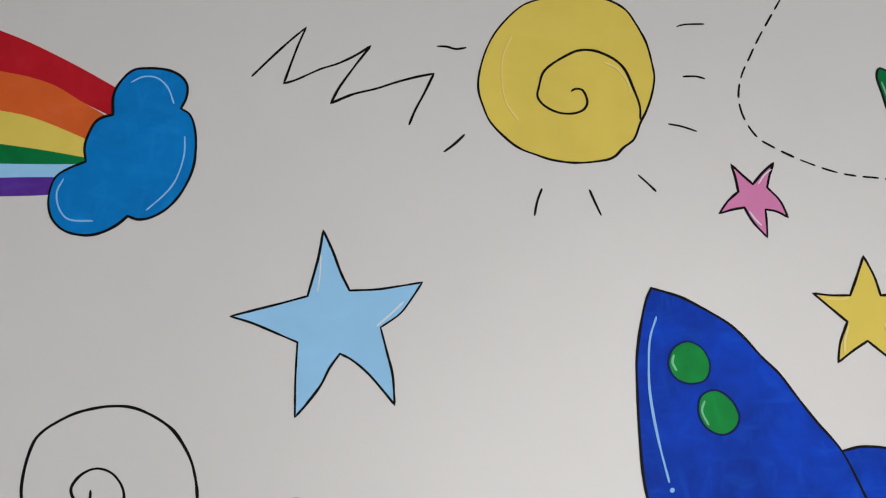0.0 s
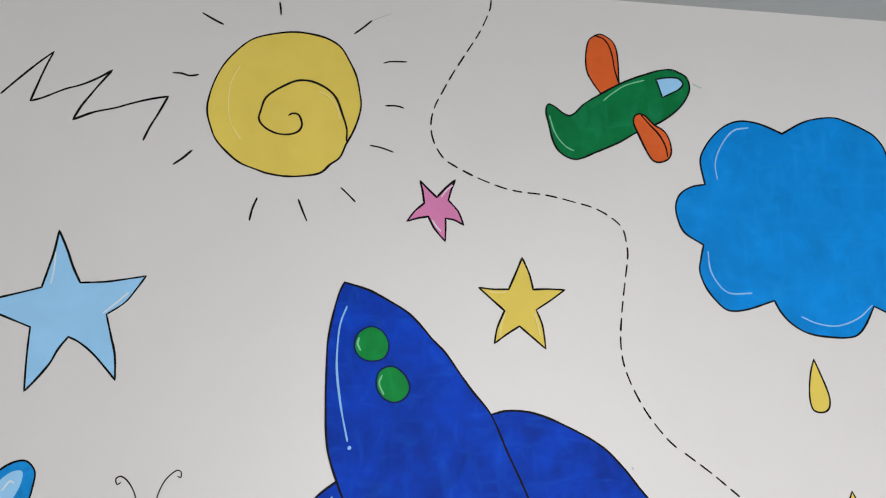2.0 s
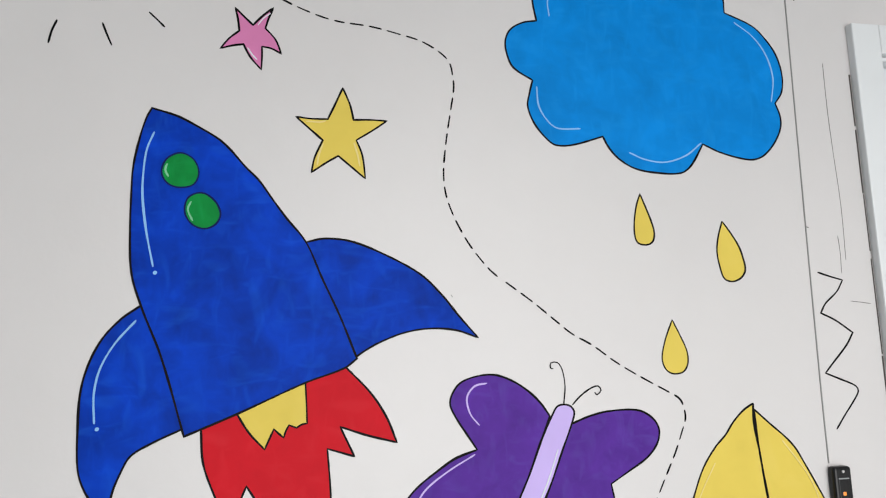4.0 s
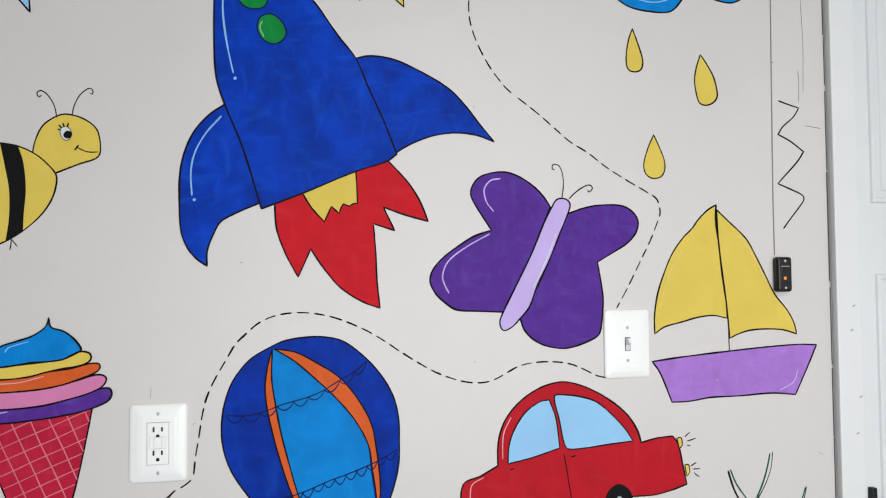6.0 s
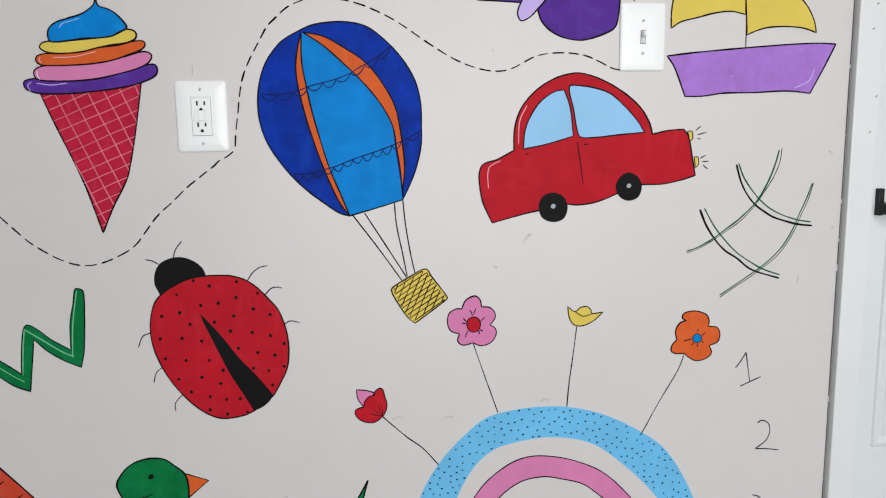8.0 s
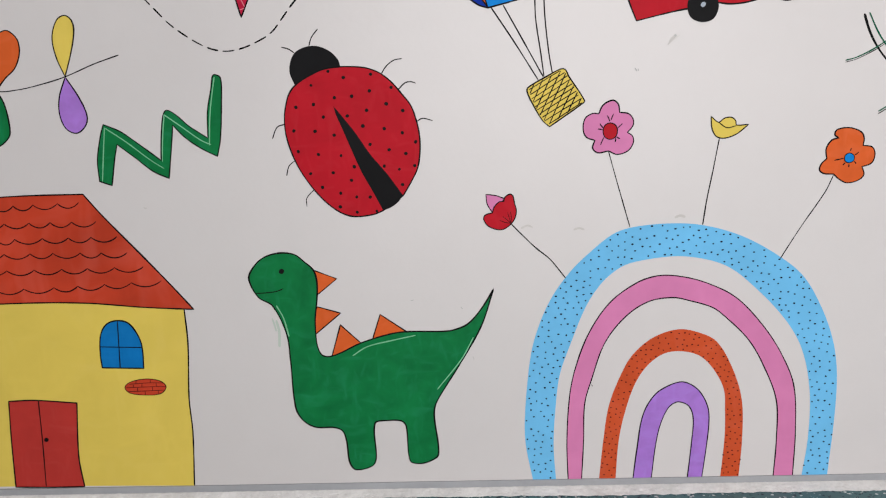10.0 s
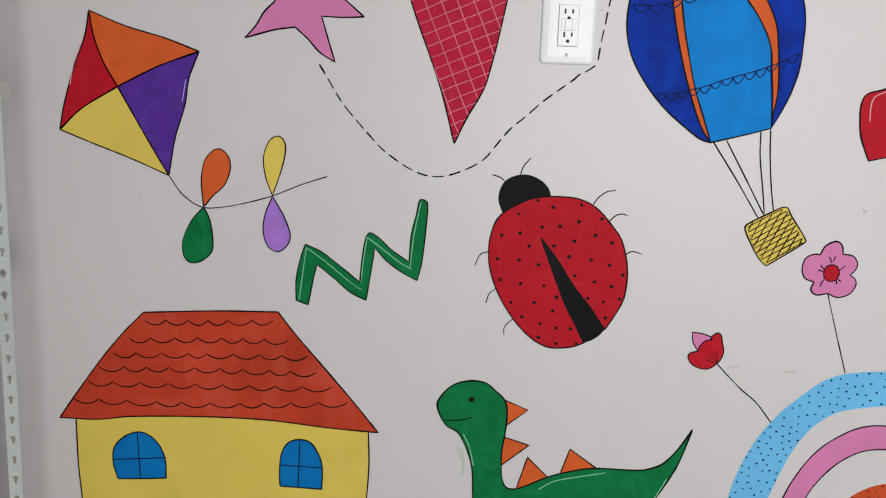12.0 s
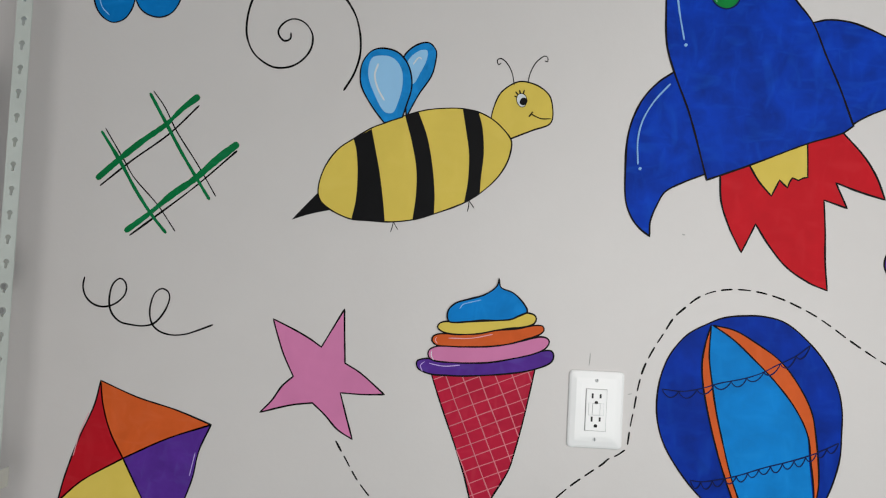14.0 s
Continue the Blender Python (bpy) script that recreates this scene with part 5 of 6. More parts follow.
thing('painted_ladybird', 0.147, 0.607, 'red painted round beetle shape with black head and dots', 'wall painting')
fill('head', 'BLACK', [(-.0134, .2772), (-.0176, .2900), (-.0298, .3031), (-.0483, .3122), (-.0662, .3139), (-.0855, .3084), (-.0971, .2994), (-.1042, .2840), (-.1056, .2662), (-.1006, .2522), (-.0972, .2447), (-.0672, .2434), (-.0309, .2577)], (0, 10), 1, 0)
fill('body', 'CAR_RED', [(-.0134, .2772), (.0100, .2773), (.0322, .2753), (.0513, .2692), (.0623, .2634), (.0800, .2487), (.0947, .2319), (.1133, .2083), (.1234, .1816), (.1294, .1527), (.1300, .1206), (.1254, .0918), (.1136, .0667), (.0984, .0406), (.0795, .0248), (.0597, .0114), (.0434, .0045), (.0115, -.0001), (-.0072, .0023), (-.0265, .0114), (-.0483, .0286), (-.0704, .0534), (-.0908, .0834), (-.1067, .1172), (-.1171, .1536), (-.1187, .1860), (-.1149, .2094), (-.1083, .2293), (-.0962, .2446), (-.0741, .2596), (-.0470, .2722)], (13, 15), 2, 0.003)
fill('wing_gap', 'BLACK', [(-.0282, .2063), (-.0149, .1906), (.0098, .1589), (.0384, .1168), (.0678, .0818), (.0974, .0407), (.0893, .0287), (.0760, .0183), (.0597, .0114), (.0416, .0464), (.0208, .0845), (.0008, .1310), (-.0161, .1722), (-.0241, .1910)], (0, 5, 8), 3, 0)
spots('dot', 'BLACK', [(-.0361, .2692), (-.0086, .2582), (.0411, .2641), (-.0678, .2442), (-.0260, .2221), (.0056, .2246), (.0382, .2343), (.0780, .2406), (.0687, .2109), (.0989, .1986), (-.0968, .2047), (-.0646, .2099), (-.0473, .1871), (-.0035, .1890), (.0323, .1993), (.0248, .1706), (.0642, .1658), (.0976, .1580), (.1222, .1411), (-.1026, .1618), (-.0635, .1610), (-.0286, .1539), (-.0589, .1182), (-.0960, .1236), (-.0170, .1159), (.0374, .1366), (.0726, .1265), (.1038, .1194), (.1200, .0966), (.0071, .0952), (.0631, .0961), (.0913, .0899), (-.0747, .0824), (-.0325, .0840), (.0013, .0696), (-.0535, .0564), (-.0196, .0451), (.0102, .0378), (.0356, .0375), (.0969, .0609), (-.0213, .0190), (.0104, .0085), (.0477, .0103)], 0.0031, 3)
line('leg', 'INK', [(-.0692, .3130), (-.0641, .3284), (-.0521, .3436)], (), 0.0022, 1)
line('leg', 'INK', [(-.0959, .3015), (-.1054, .3081), (-.1189, .3117)], (), 0.0022, 1)
line('leg', 'INK', [(.0603, .2646), (.0704, .2791), (.0843, .2892), (.0989, .2918)], (), 0.0022, 1)
line('leg', 'INK', [(.0908, .2364), (.1039, .2488), (.1154, .2505), (.1236, .2479)], (), 0.0022, 1)
line('leg', 'INK', [(.1243, .1783), (.1351, .1843), (.1539, .1801)], (), 0.0022, 1)
line('leg', 'INK', [(-.1185, .1742), (-.1331, .1685), (-.1427, .1474)], (), 0.0022, 1)
line('leg', 'INK', [(-.1023, .1071), (-.1143, .0969), (-.1197, .0786)], (), 0.0022, 1)
line('leg', 'INK', [(-.0683, .0533), (-.0840, .0354), (-.0841, .0197)], (), 0.0022, 1)

thing('painted_ice_cream', -0.044, 0.97, 'painted ice cream with stacked coloured swirls on red cone', 'wall painting')
fill('cone', 'CRIMSON', [(-.0812, .2488), (-.0703, .2179), (-.0545, .1771), (-.0335, .1236), (-.0183, .0804), (.0039, .0002), (.0246, .0458), (.0520, .0958), (.0613, .1282), (.0716, .1730), (.0815, .2245), (.0891, .2675), (.0101, .2580)], (0, 5, 11), 1, 0.003)
hatch('CONE_LINE', [(-.0811, .2462), (-.0703, .2179), (-.0545, .1771), (-.0335, .1236), (-.0183, .0804), (.0038, .0030), (.0246, .0458), (.0520, .0958), (.0613, .1282), (.0716, .1730), (.0815, .2245), (.0883, .2657)], [(-.0399, .2425), (.0125, .1194)], 7, 0.0017, 2)
hatch('CONE_LINE', [(-.0811, .2462), (-.0703, .2179), (-.0545, .1771), (-.0335, .1236), (-.0183, .0804), (.0038, .0030), (.0246, .0458), (.0520, .0958), (.0613, .1282), (.0716, .1730), (.0815, .2245), (.0883, .2657)], [(-.0653, .2037), (.0830, .2655)], 13, 0.0015, 2)
fill('purple_swirl', 'PURPLE', [(.1000, .2945), (.1140, .2950), (.1179, .2873), (.1149, .2774), (.1013, .2689), (.0736, .2598), (.0430, .2541), (.0113, .2501), (-.0294, .2466), (-.0544, .2464), (-.0812, .2470), (-.1020, .2542), (-.1059, .2621), (-.1043, .2684), (-.0865, .2727), (-.0775, .2695), (-.0205, .2683), (.0262, .2738), (.0724, .2854)], (), 4, 0.003)
fill('pink_swirl', 'PINK', [(.0928, .3170), (.1051, .3158), (.1098, .3098), (.1042, .2990), (.0845, .2886), (.0507, .2792), (.0166, .2716), (-.0205, .2683), (-.0516, .2679), (-.0775, .2695), (-.0866, .2754), (-.0870, .2852), (-.0783, .2917), (-.0650, .2940), (-.0313, .2945), (.0251, .2994), (.0677, .3099)], (), 5, 0.003)
fill('orange_swirl', 'ORANGE', [(.0823, .3350), (.0980, .3348), (.1001, .3279), (.0926, .3205), (.0711, .3118), (.0434, .3028), (.0093, .2970), (-.0313, .2945), (-.0561, .2944), (-.0749, .2954), (-.0822, .3022), (-.0798, .3103), (-.0658, .3144), (-.0321, .3148), (.0205, .3239), (.0580, .3289)], (), 6, 0.003)
fill('yellow_swirl', 'YELLOW', [(.0691, .3547), (.0831, .3526), (.0869, .3466), (.0838, .3386), (.0667, .3318), (.0423, .3283), (.0205, .3239), (-.0039, .3177), (-.0321, .3148), (-.0534, .3149), (-.0659, .3179), (-.0741, .3247), (-.0700, .3319), (-.0577, .3350), (-.0232, .3363), (.0233, .3407), (.0477, .3442)], (), 7, 0.003)
fill('blue_swirl', 'CLOUD_BLUE', [(.0237, .4095), (.0270, .3949), (.0456, .3878), (.0602, .3761), (.0714, .3608), (.0708, .3556), (.0571, .3490), (.0451, .3433), (.0233, .3407), (-.0013, .3398), (-.0232, .3363), (-.0541, .3342), (-.0588, .3420), (-.0567, .3552), (-.0447, .3662), (-.0247, .3730), (-.0030, .3799), (.0115, .3883), (.0207, .3973)], (0, 5), 8, 0.003)
line('highlight', 'PALE_BLUE', [(-.0391, .3568), (-.0340, .3640), (-.0227, .3679), (-.0045, .3729)], (), 0.0018, 10)
line('highlight', 'PINK_PALE', [(-.0549, .3077), (-.0186, .3092), (.0172, .3176)], (), 0.0018, 8)
line('highlight', 'PINK_PALE', [(-.0745, .3087), (-.0769, .3033), (-.0732, .2982)], (), 0.0018, 8)
line('highlight', 'WHITE', [(-.0816, .2854), (-.0823, .2782), (-.0784, .2704)], (), 0.0018, 7)
line('highlight', 'LILAC', [(-.0854, .2647), (-.0612, .2613), (-.0345, .2642)], (), 0.0018, 6)
line('highlight', 'LILAC', [(-.0926, .2671), (-.0995, .2606), (-.0956, .2509)], (), 0.0018, 6)

thing('painted_kite', -0.518, 0.739, 'four-coloured painted kite with looped bows on its tail', 'wall painting')
line('tail', 'INK', [(-.0294, .1573), (-.0063, .1249), (.0282, .1029), (.0692, .1045), (.1172, .1155), (.1580, .1282), (.2104, .1502), (.2556, .1659)], (), 0.0024, 1)
fill('orange_panel', 'ORANGE', [(-.1601, .4379), (-.0960, .4133), (-.0287, .3954), (.0309, .3744), (-.0417, .3473), (-.1155, .3103), (-.1393, .3529), (-.1541, .3974)], (0, 3, 5), 1, 0.0028)
fill('purple_panel', 'PURPLE', [(.0309, .3744), (.0124, .3298), (.0035, .2831), (-.0157, .2245), (-.0294, .1573), (-.0512, .1945), (-.0850, .2547), (-.1155, .3103), (-.0417, .3473)], (0, 4, 7), 1, 0.0028)
fill('yellow_panel', 'YELLOW', [(-.1155, .3103), (-.0850, .2547), (-.0512, .1945), (-.0294, .1573), (-.0934, .1840), (-.1682, .2113), (-.2231, .2322), (-.1835, .2690)], (0, 3, 6), 1, 0.0028)
fill('red_panel', 'CAR_RED', [(-.2231, .2322), (-.2129, .2759), (-.1920, .3397), (-.1687, .3970), (-.1601, .4379), (-.1541, .3974), (-.1393, .3529), (-.1155, .3103), (-.1835, .2690)], (0, 4, 7), 1, 0.0028)
fill('bow_loop', 'ORANGE', [(.0322, .1031), (.0292, .1504), (.0359, .1857), (.0510, .2041), (.0649, .2076), (.0795, .1932), (.0812, .1704), (.0698, .1429), (.0496, .1240)], (0,), 2, 0.0026)
fill('bow_loop', 'GREEN', [(.0322, .1031), (.0096, .0777), (-.0073, .0411), (-.0070, .0132), (.0048, .0002), (.0262, .0042), (.0447, .0216), (.0472, .0433), (.0428, .0791)], (0,), 2, 0.0026)
fill('bow_loop', 'YELLOW', [(.1570, .1281), (.1453, .1608), (.1416, .1955), (.1526, .2255), (.1673, .2339), (.1781, .2264), (.1810, .2088), (.1730, .1738)], (0,), 2, 0.0026)
fill('bow_loop', 'LILAC_DARK', [(.1570, .1271), (.1429, .0922), (.1397, .0614), (.1485, .0351), (.1665, .0266), (.1836, .0396), (.1886, .0583), (.1777, .0905)], (0,), 2, 0.0026)
line('highlight', 'PINK_PALE', [(-.1772, .3834), (-.1905, .3494), (-.2003, .3104)], (), 0.0014, 3)
line('highlight', 'LILAC', [(.0065, .3267), (.0021, .3053), (-.0013, .2878)], (), 0.0014, 3)

thing('painted_bee', -0.123, 1.447, 'yellow and black striped painted insect shape with blue wings', 'wall painting')
fill('wing', 'WING_BLUE', [(-.0634, .1918), (-.0688, .2462), (-.0728, .2894), (-.0613, .3059), (-.0439, .3159), (-.0298, .3164), (-.0189, .3045), (-.0183, .2914), (-.0244, .2629), (-.0445, .2301)], (0,), 1, 0.0028)
fill('wing_centre', 'SKY', [(-.0650, .2850), (-.0480, .3026), (-.0339, .3040), (-.0341, .2880), (-.0434, .2669), (-.0547, .2476), (-.0620, .2606)], (), 2, 0)
fill('wing', 'WING_BLUE', [(-.0996, .1809), (-.1217, .2083), (-.1402, .2397), (-.1433, .2632), (-.1395, .2823), (-.1261, .2998), (-.1084, .3051), (-.0846, .3003), (-.0678, .2849), (-.0582, .2616), (-.0571, .2381), (-.0643, .2106), (-.0699, .1915)], (0, 12), 3, 0.0028)
fill('wing_centre', 'SKY', [(-.1255, .2875), (-.1078, .2929), (-.0888, .2888), (-.0747, .2705), (-.0724, .2423), (-.0786, .2147), (-.0863, .1984), (-.1005, .1997), (-.1179, .2274), (-.1298, .2590)], (), 4, 0)
line('sheen', 'WHITE', [(-.1140, .2790), (-.1190, .2600), (-.1130, .2380), (-.1010, .2180)], (), 0.003, 5)
line('sheen', 'WHITE', [(-.0560, .2800), (-.0470, .2920), (-.0420, .2890)], (), 0.0024, 3)
fill('sting', 'BLACK', [(-.2043, .0607), (-.2214, .0421), (-.2466, .0136), (-.2158, .0244), (-.1830, .0325), (-.1923, .0481)], (0, 2, 4), 1, 0)
fill('head', 'YELLOW', [(.0769, .1954), (.0799, .2114), (.0891, .2352), (.1024, .2488), (.1206, .2579), (.1383, .2567), (.1573, .2490), (.1718, .2355), (.1773, .2152), (.1772, .1965), (.1711, .1879), (.1465, .1785), (.1110, .1631), (.0882, .1724)], (0, 12), 1, 0.0026)
fill('body', 'YELLOW', [(-.2043, .0607), (-.2017, .0844), (-.1916, .1103), (-.1739, .1346), (-.1492, .1526), (-.1199, .1717), (-.0977, .1810), (-.0654, .1945), (-.0292, .2053), (.0081, .2096), (.0305, .2095), (.0560, .2049), (.0769, .1954), (.0943, .1820), (.1110, .1621), (.1126, .1482), (.1063, .1227), (.0908, .0968), (.0650, .0715), (.0378, .0535), (-.0098, .0336), (-.0430, .0228), (-.0803, .0173), (-.1171, .0176), (-.1473, .0190), (-.1782, .0308), (-.1978, .0450)], (), 2, 0.0026)
fill('stripe', 'BLACK', [(-.1492, .1526), (-.1198, .1698), (-.1114, .1343), (-.1031, .0980), (-.0952, .0514), (-.0907, .0169), (-.1170, .0166), (-.1464, .0191), (-.1405, .0522), (-.1398, .0965), (-.1435, .1330)], (0, 1, 5, 7), 3, 0)
fill('stripe', 'BLACK', [(-.0654, .1945), (-.0431, .2010), (-.0271, .1612), (-.0165, .1148), (-.0106, .0691), (-.0098, .0327), (-.0449, .0227), (-.0412, .0631), (-.0423, .1053), (-.0520, .1509)], (0, 1, 5, 6), 3, 0)
fill('stripe', 'BLACK', [(.0296, .2095), (.0560, .2049), (.0637, .1789), (.0675, .1370), (.0648, .0957), (.0640, .0714), (.0388, .0535), (.0436, .0902), (.0433, .1360), (.0369, .1732)], (0, 1, 5, 6), 3, 0)
line('feeler', 'INK', [(.1125, .2520), (.1079, .2724), (.0988, .2880), (.0891, .2952), (.0828, .2922), (.0850, .2847), (.0895, .2877)], (), 0.002, 1)
line('feeler', 'INK', [(.1347, .2556), (.1377, .2717), (.1461, .2897), (.1595, .3015), (.1652, .2998), (.1655, .2923), (.1608, .2940)], (), 0.002, 1)
line('foot', 'INK', [(-.0766, .0175), (-.0780, .0090), (-.0805, .0005)], (), 0.0018, 1)
line('foot', 'INK', [(-.0766, .0175), (-.0725, .0111), (-.0684, .0048)], (), 0.0018, 1)
line('foot', 'INK', [(.0470, .0576), (.0465, .0482), (.0450, .0398)], (), 0.0018, 1)
line('foot', 'INK', [(.0470, .0576), (.0519, .0513), (.0559, .0458)], (), 0.0018, 1)
line('mouth', 'INK', [(.1426, .2051), (.1497, .2015), (.1596, .1980), (.1750, .1985)], (), 0.0024, 3)
line('cheek', 'INK', [(.1389, .2002), (.1416, .2041), (.1453, .2090)], (), 0.0026, 3)
fill('eye_patch', 'WHITE', [(.1252, .2384), (.1319, .2349), (.1341, .2266), (.1317, .2181), (.1253, .2160), (.1195, .2214), (.1173, .2297), (.1198, .2363)], (), 3, 0.0012)
spots('eye_spot', 'BLACK', [(.1290, .2252)], 0.0066, 5)
line('lash', 'INK', [(.1186, .2318), (.1162, .2330), (.1136, .2338)], (), 0.002, 3)
line('lash', 'INK', [(.1198, .2354), (.1178, .2381), (.1149, .2408)], (), 0.0024, 3)
line('lash', 'INK', [(.1234, .2374), (.1223, .2411), (.1213, .2439)], (), 0.0024, 3)
line('lash', 'INK', [(.1281, .2376), (.1288, .2414), (.1296, .2442)], (), 0.0024, 3)

thing('painted_house', -0.413, 0.047, 'yellow painted house with orange scalloped roof and red door', 'wall painting')
fill('wall_paint', 'YELLOW', [(-.3299, .3801), (-.3305, .2822), (-.3271, .2081), (-.3307, .1418), (-.3275, .0054), (-.0521, .0038), (.2224, -.0002), (.2279, .1187), (.2259, .1934), (.2323, .3078), (.2303, .3804), (.0450, .3956), (-.0667, .3969), (-.2248, .3900)], (0, 4, 6, 10), 1, 0)
line('side_line', 'INK', [(-.3301, .3778), (-.3305, .2822), (-.3271, .2081), (-.3307, .1418), (-.3275, .0054)], (), 0.003, 2)
line('side_line', 'INK', [(.2224, -.0002), (.2279, .1187), (.2259, .1934), (.2323, .3078), (.2303, .3804)], (), 0.003, 2)
fill('roof', 'ROOF', [(-.1909, .5941), (-.0530, .6028), (.0605, .6056), (.0905, .5669), (.1561, .4904), (.2032, .4350), (.2488, .3787), (.1529, .3839), (.0449, .3933), (-.0669, .3946), (-.2250, .3878), (-.2867, .3791), (-.3611, .3792), (-.3306, .4234), (-.2767, .4975), (-.2324, .5511)], (0, 2, 6, 12), 2, 0.003)
scallops('INK', [(-.1890, .5802), (-.0702, .5843), (.0544, .5906)], 6, 0.010, 0.0022, 3)
scallops('INK', [(-.2191, .5438), (-.0725, .5509), (.0825, .5538)], 7, 0.010, 0.0022, 3)
scallops('INK', [(-.2501, .5136), (-.0692, .5205), (.1155, .5243)], 8, 0.010, 0.0022, 3)
scallops('INK', [(-.2802, .4852), (-.0712, .4920), (.1347, .4931)], 9, 0.010, 0.0022, 3)
scallops('INK', [(-.3029, .4557), (-.0734, .4597), (.1596, .4651)], 9, 0.010, 0.0022, 3)
scallops('INK', [(-.3321, .4200), (-.0760, .4227), (.1913, .4370)], 10, 0.010, 0.0022, 3)
fill('door', 'DOOR_RED', [(-.1282, .1915), (-.0804, .1931), (.0043, .1861), (-.0043, .0681), (.0003, .0019), (-.0697, .0019), (-.1375, .0033), (-.1334, .1063)], (0, 2, 4, 6), 2, 0.003)
line('door_line', 'INK', [(-.0702, .1922), (-.0722, .1084), (-.0766, .0042)], (), 0.0024, 3)
spots('door_knob', 'INK', [(-.0642, .1074)], 0.0042, 3)
fill('window', 'WINDOW_BLUE', [(-.2539, .2585), (-.2063, .2612), (-.1598, .2650), (-.1601, .3028), (-.1701, .3306), (-.1874, .3498), (-.2089, .3572), (-.2365, .3471), (-.2577, .3244), (-.2619, .2926)], (0, 2), 2, 0.003)
line('window_bar', 'INK', [(-.2124, .3560), (-.2112, .3071), (-.2097, .2611)], (), 0.0022, 3)
line('window_bar', 'INK', [(-.2613, .2985), (-.2094, .3025), (-.1575, .3076)], (), 0.0022, 3)
fill('window', 'WINDOW_BLUE', [(.0620, .2601), (.1021, .2590), (.1423, .2579), (.1427, .3051), (.1347, .3316), (.1189, .3531), (.0960, .3570), (.0769, .3484), (.0649, .3260), (.0609, .2861)], (0, 2), 2, 0.003)
line('window_bar', 'INK', [(.1003, .3560), (.0985, .3084), (.0966, .2588)], (), 0.0022, 3)
line('window_bar', 'INK', [(.0628, .3038), (.1027, .3027), (.1437, .3016)], (), 0.0022, 3)
fill('brick_patch', 'ROOF', [(.1017, .2184), (.1145, .2296), (.1483, .2354), (.1750, .2291), (.1826, .2174), (.1710, .2037), (.1360, .2014), (.1092, .2065)], (), 2, 0.0018)
line('joint', 'DARK_RED', [(.1109, .2247), (.1469, .2270), (.1772, .2268)], (), 0.0013, 3)
line('joint', 'DARK_RED', [(.1028, .2172), (.1467, .2186), (.1815, .2185)], (), 0.0013, 3)
line('joint', 'DARK_RED', [(.1059, .2088), (.1464, .2102), (.1779, .2112)], (), 0.0013, 3)
line('joint', 'DARK_RED', [(.1247, .2323), (.1246, .2287), (.1244, .2251)], (), 0.0013, 3)
line('joint', 'DARK_RED', [(.1528, .2344), (.1527, .2308), (.1525, .2272)], (), 0.0013, 3)
line('joint', 'DARK_RED', [(.1357, .2255), (.1356, .2219), (.1354, .2182)], (), 0.0013, 3)
line('joint', 'DARK_RED', [(.1637, .2264), (.1636, .2228), (.1635, .2192)], (), 0.0013, 3)
line('joint', 'DARK_RED', [(.1188, .2237), (.1187, .2213), (.1186, .2177)], (), 0.0013, 3)
line('joint', 'DARK_RED', [(.1264, .2179), (.1263, .2143), (.1262, .2095)], (), 0.0013, 3)
line('joint', 'DARK_RED', [(.1557, .2189), (.1556, .2153), (.1554, .2105)], (), 0.0013, 3)
line('joint', 'DARK_RED', [(.1408, .2100), (.1407, .2064), (.1405, .2015)], (), 0.0013, 3)
line('joint', 'DARK_RED', [(.1667, .2108), (.1666, .2072), (.1665, .2036)], (), 0.0013, 3)

thing('painted_dinosaur', 0.145, 0.077, 'green painted long-necked creature shape with orange back spikes', 'wall painting')
fill('spike', 'ORANGE', [(-.0751, .4252), (-.0308, .4075), (-.0686, .3761), (-.0810, .4005)], (0, 1, 2), 1, 0.0028)
fill('spike', 'ORANGE', [(-.0701, .3512), (-.0253, .3377), (-.0753, .2948), (-.0793, .3269)], (0, 1, 2), 1, 0.0028)
fill('spike', 'ORANGE', [(-.0445, .2502), (-.0267, .3136), (.0128, .2754), (-.0117, .2536)], (0, 1, 2), 1, 0.0028)
fill('spike', 'ORANGE', [(.0364, .2843), (.0517, .3343), (.1033, .2979), (.0691, .2853)], (0, 1, 2), 1, 0.0028)
fill('body', 'GREEN', [(-.1377, .4598), (-.1099, .4562), (-.0926, .4424), (-.0751, .4252), (-.0692, .4019), (-.0705, .3659), (-.0750, .3293), (-.0754, .2983), (-.0725, .2681), (-.0643, .2508), (-.0500, .2477), (-.0271, .2555), (.0128, .2754), (.0709, .2935), (.1055, .2980), (.1738, .2978), (.1975, .3008), (.2247, .3131), (.2514, .3448), (.2740, .3838), (.2510, .3082), (.2080, .2265), (.1813, .1816), (.1605, .1423), (.1575, .1166), (.1660, .0313), (.1499, .0169), (.1263, .0109), (.1078, .0179), (.1005, .0950), (.0909, .1069), (.0639, .1085), (.0373, .1026), (.0381, .0254), (.0297, .0074), (-.0043, -.0002), (-.0163, .0172), (-.0211, .0634), (-.0286, .0868), (-.0458, .0948), (-.0819, .0961), (-.1059, .1100), (-.1210, .1389), (-.1270, .2406), (-.1322, .2965), (-.1569, .3543), (-.1830, .3717), (-.1994, .4094), (-.1887, .4331), (-.1685, .4513)], (19,), 2, 0.0034)
spots('eye_spot', 'BLACK', [(-.1361, .4235)], 0.0052, 4)
line('mouth', 'INK', [(-.1874, .3795), (-.1604, .3814), (-.1453, .3841), (-.1346, .3889)], (), 0.0022, 4)
line('highlight', 'PALE_GREEN', [(-.0038, .2492), (.0251, .2677), (.0716, .2796), (.1211, .2904)], (), 0.0024, 4)
line('highlight', 'PALE_GREEN', [(.2355, .2846), (.2126, .2396), (.1640, .1750)], (), 0.0024, 4)
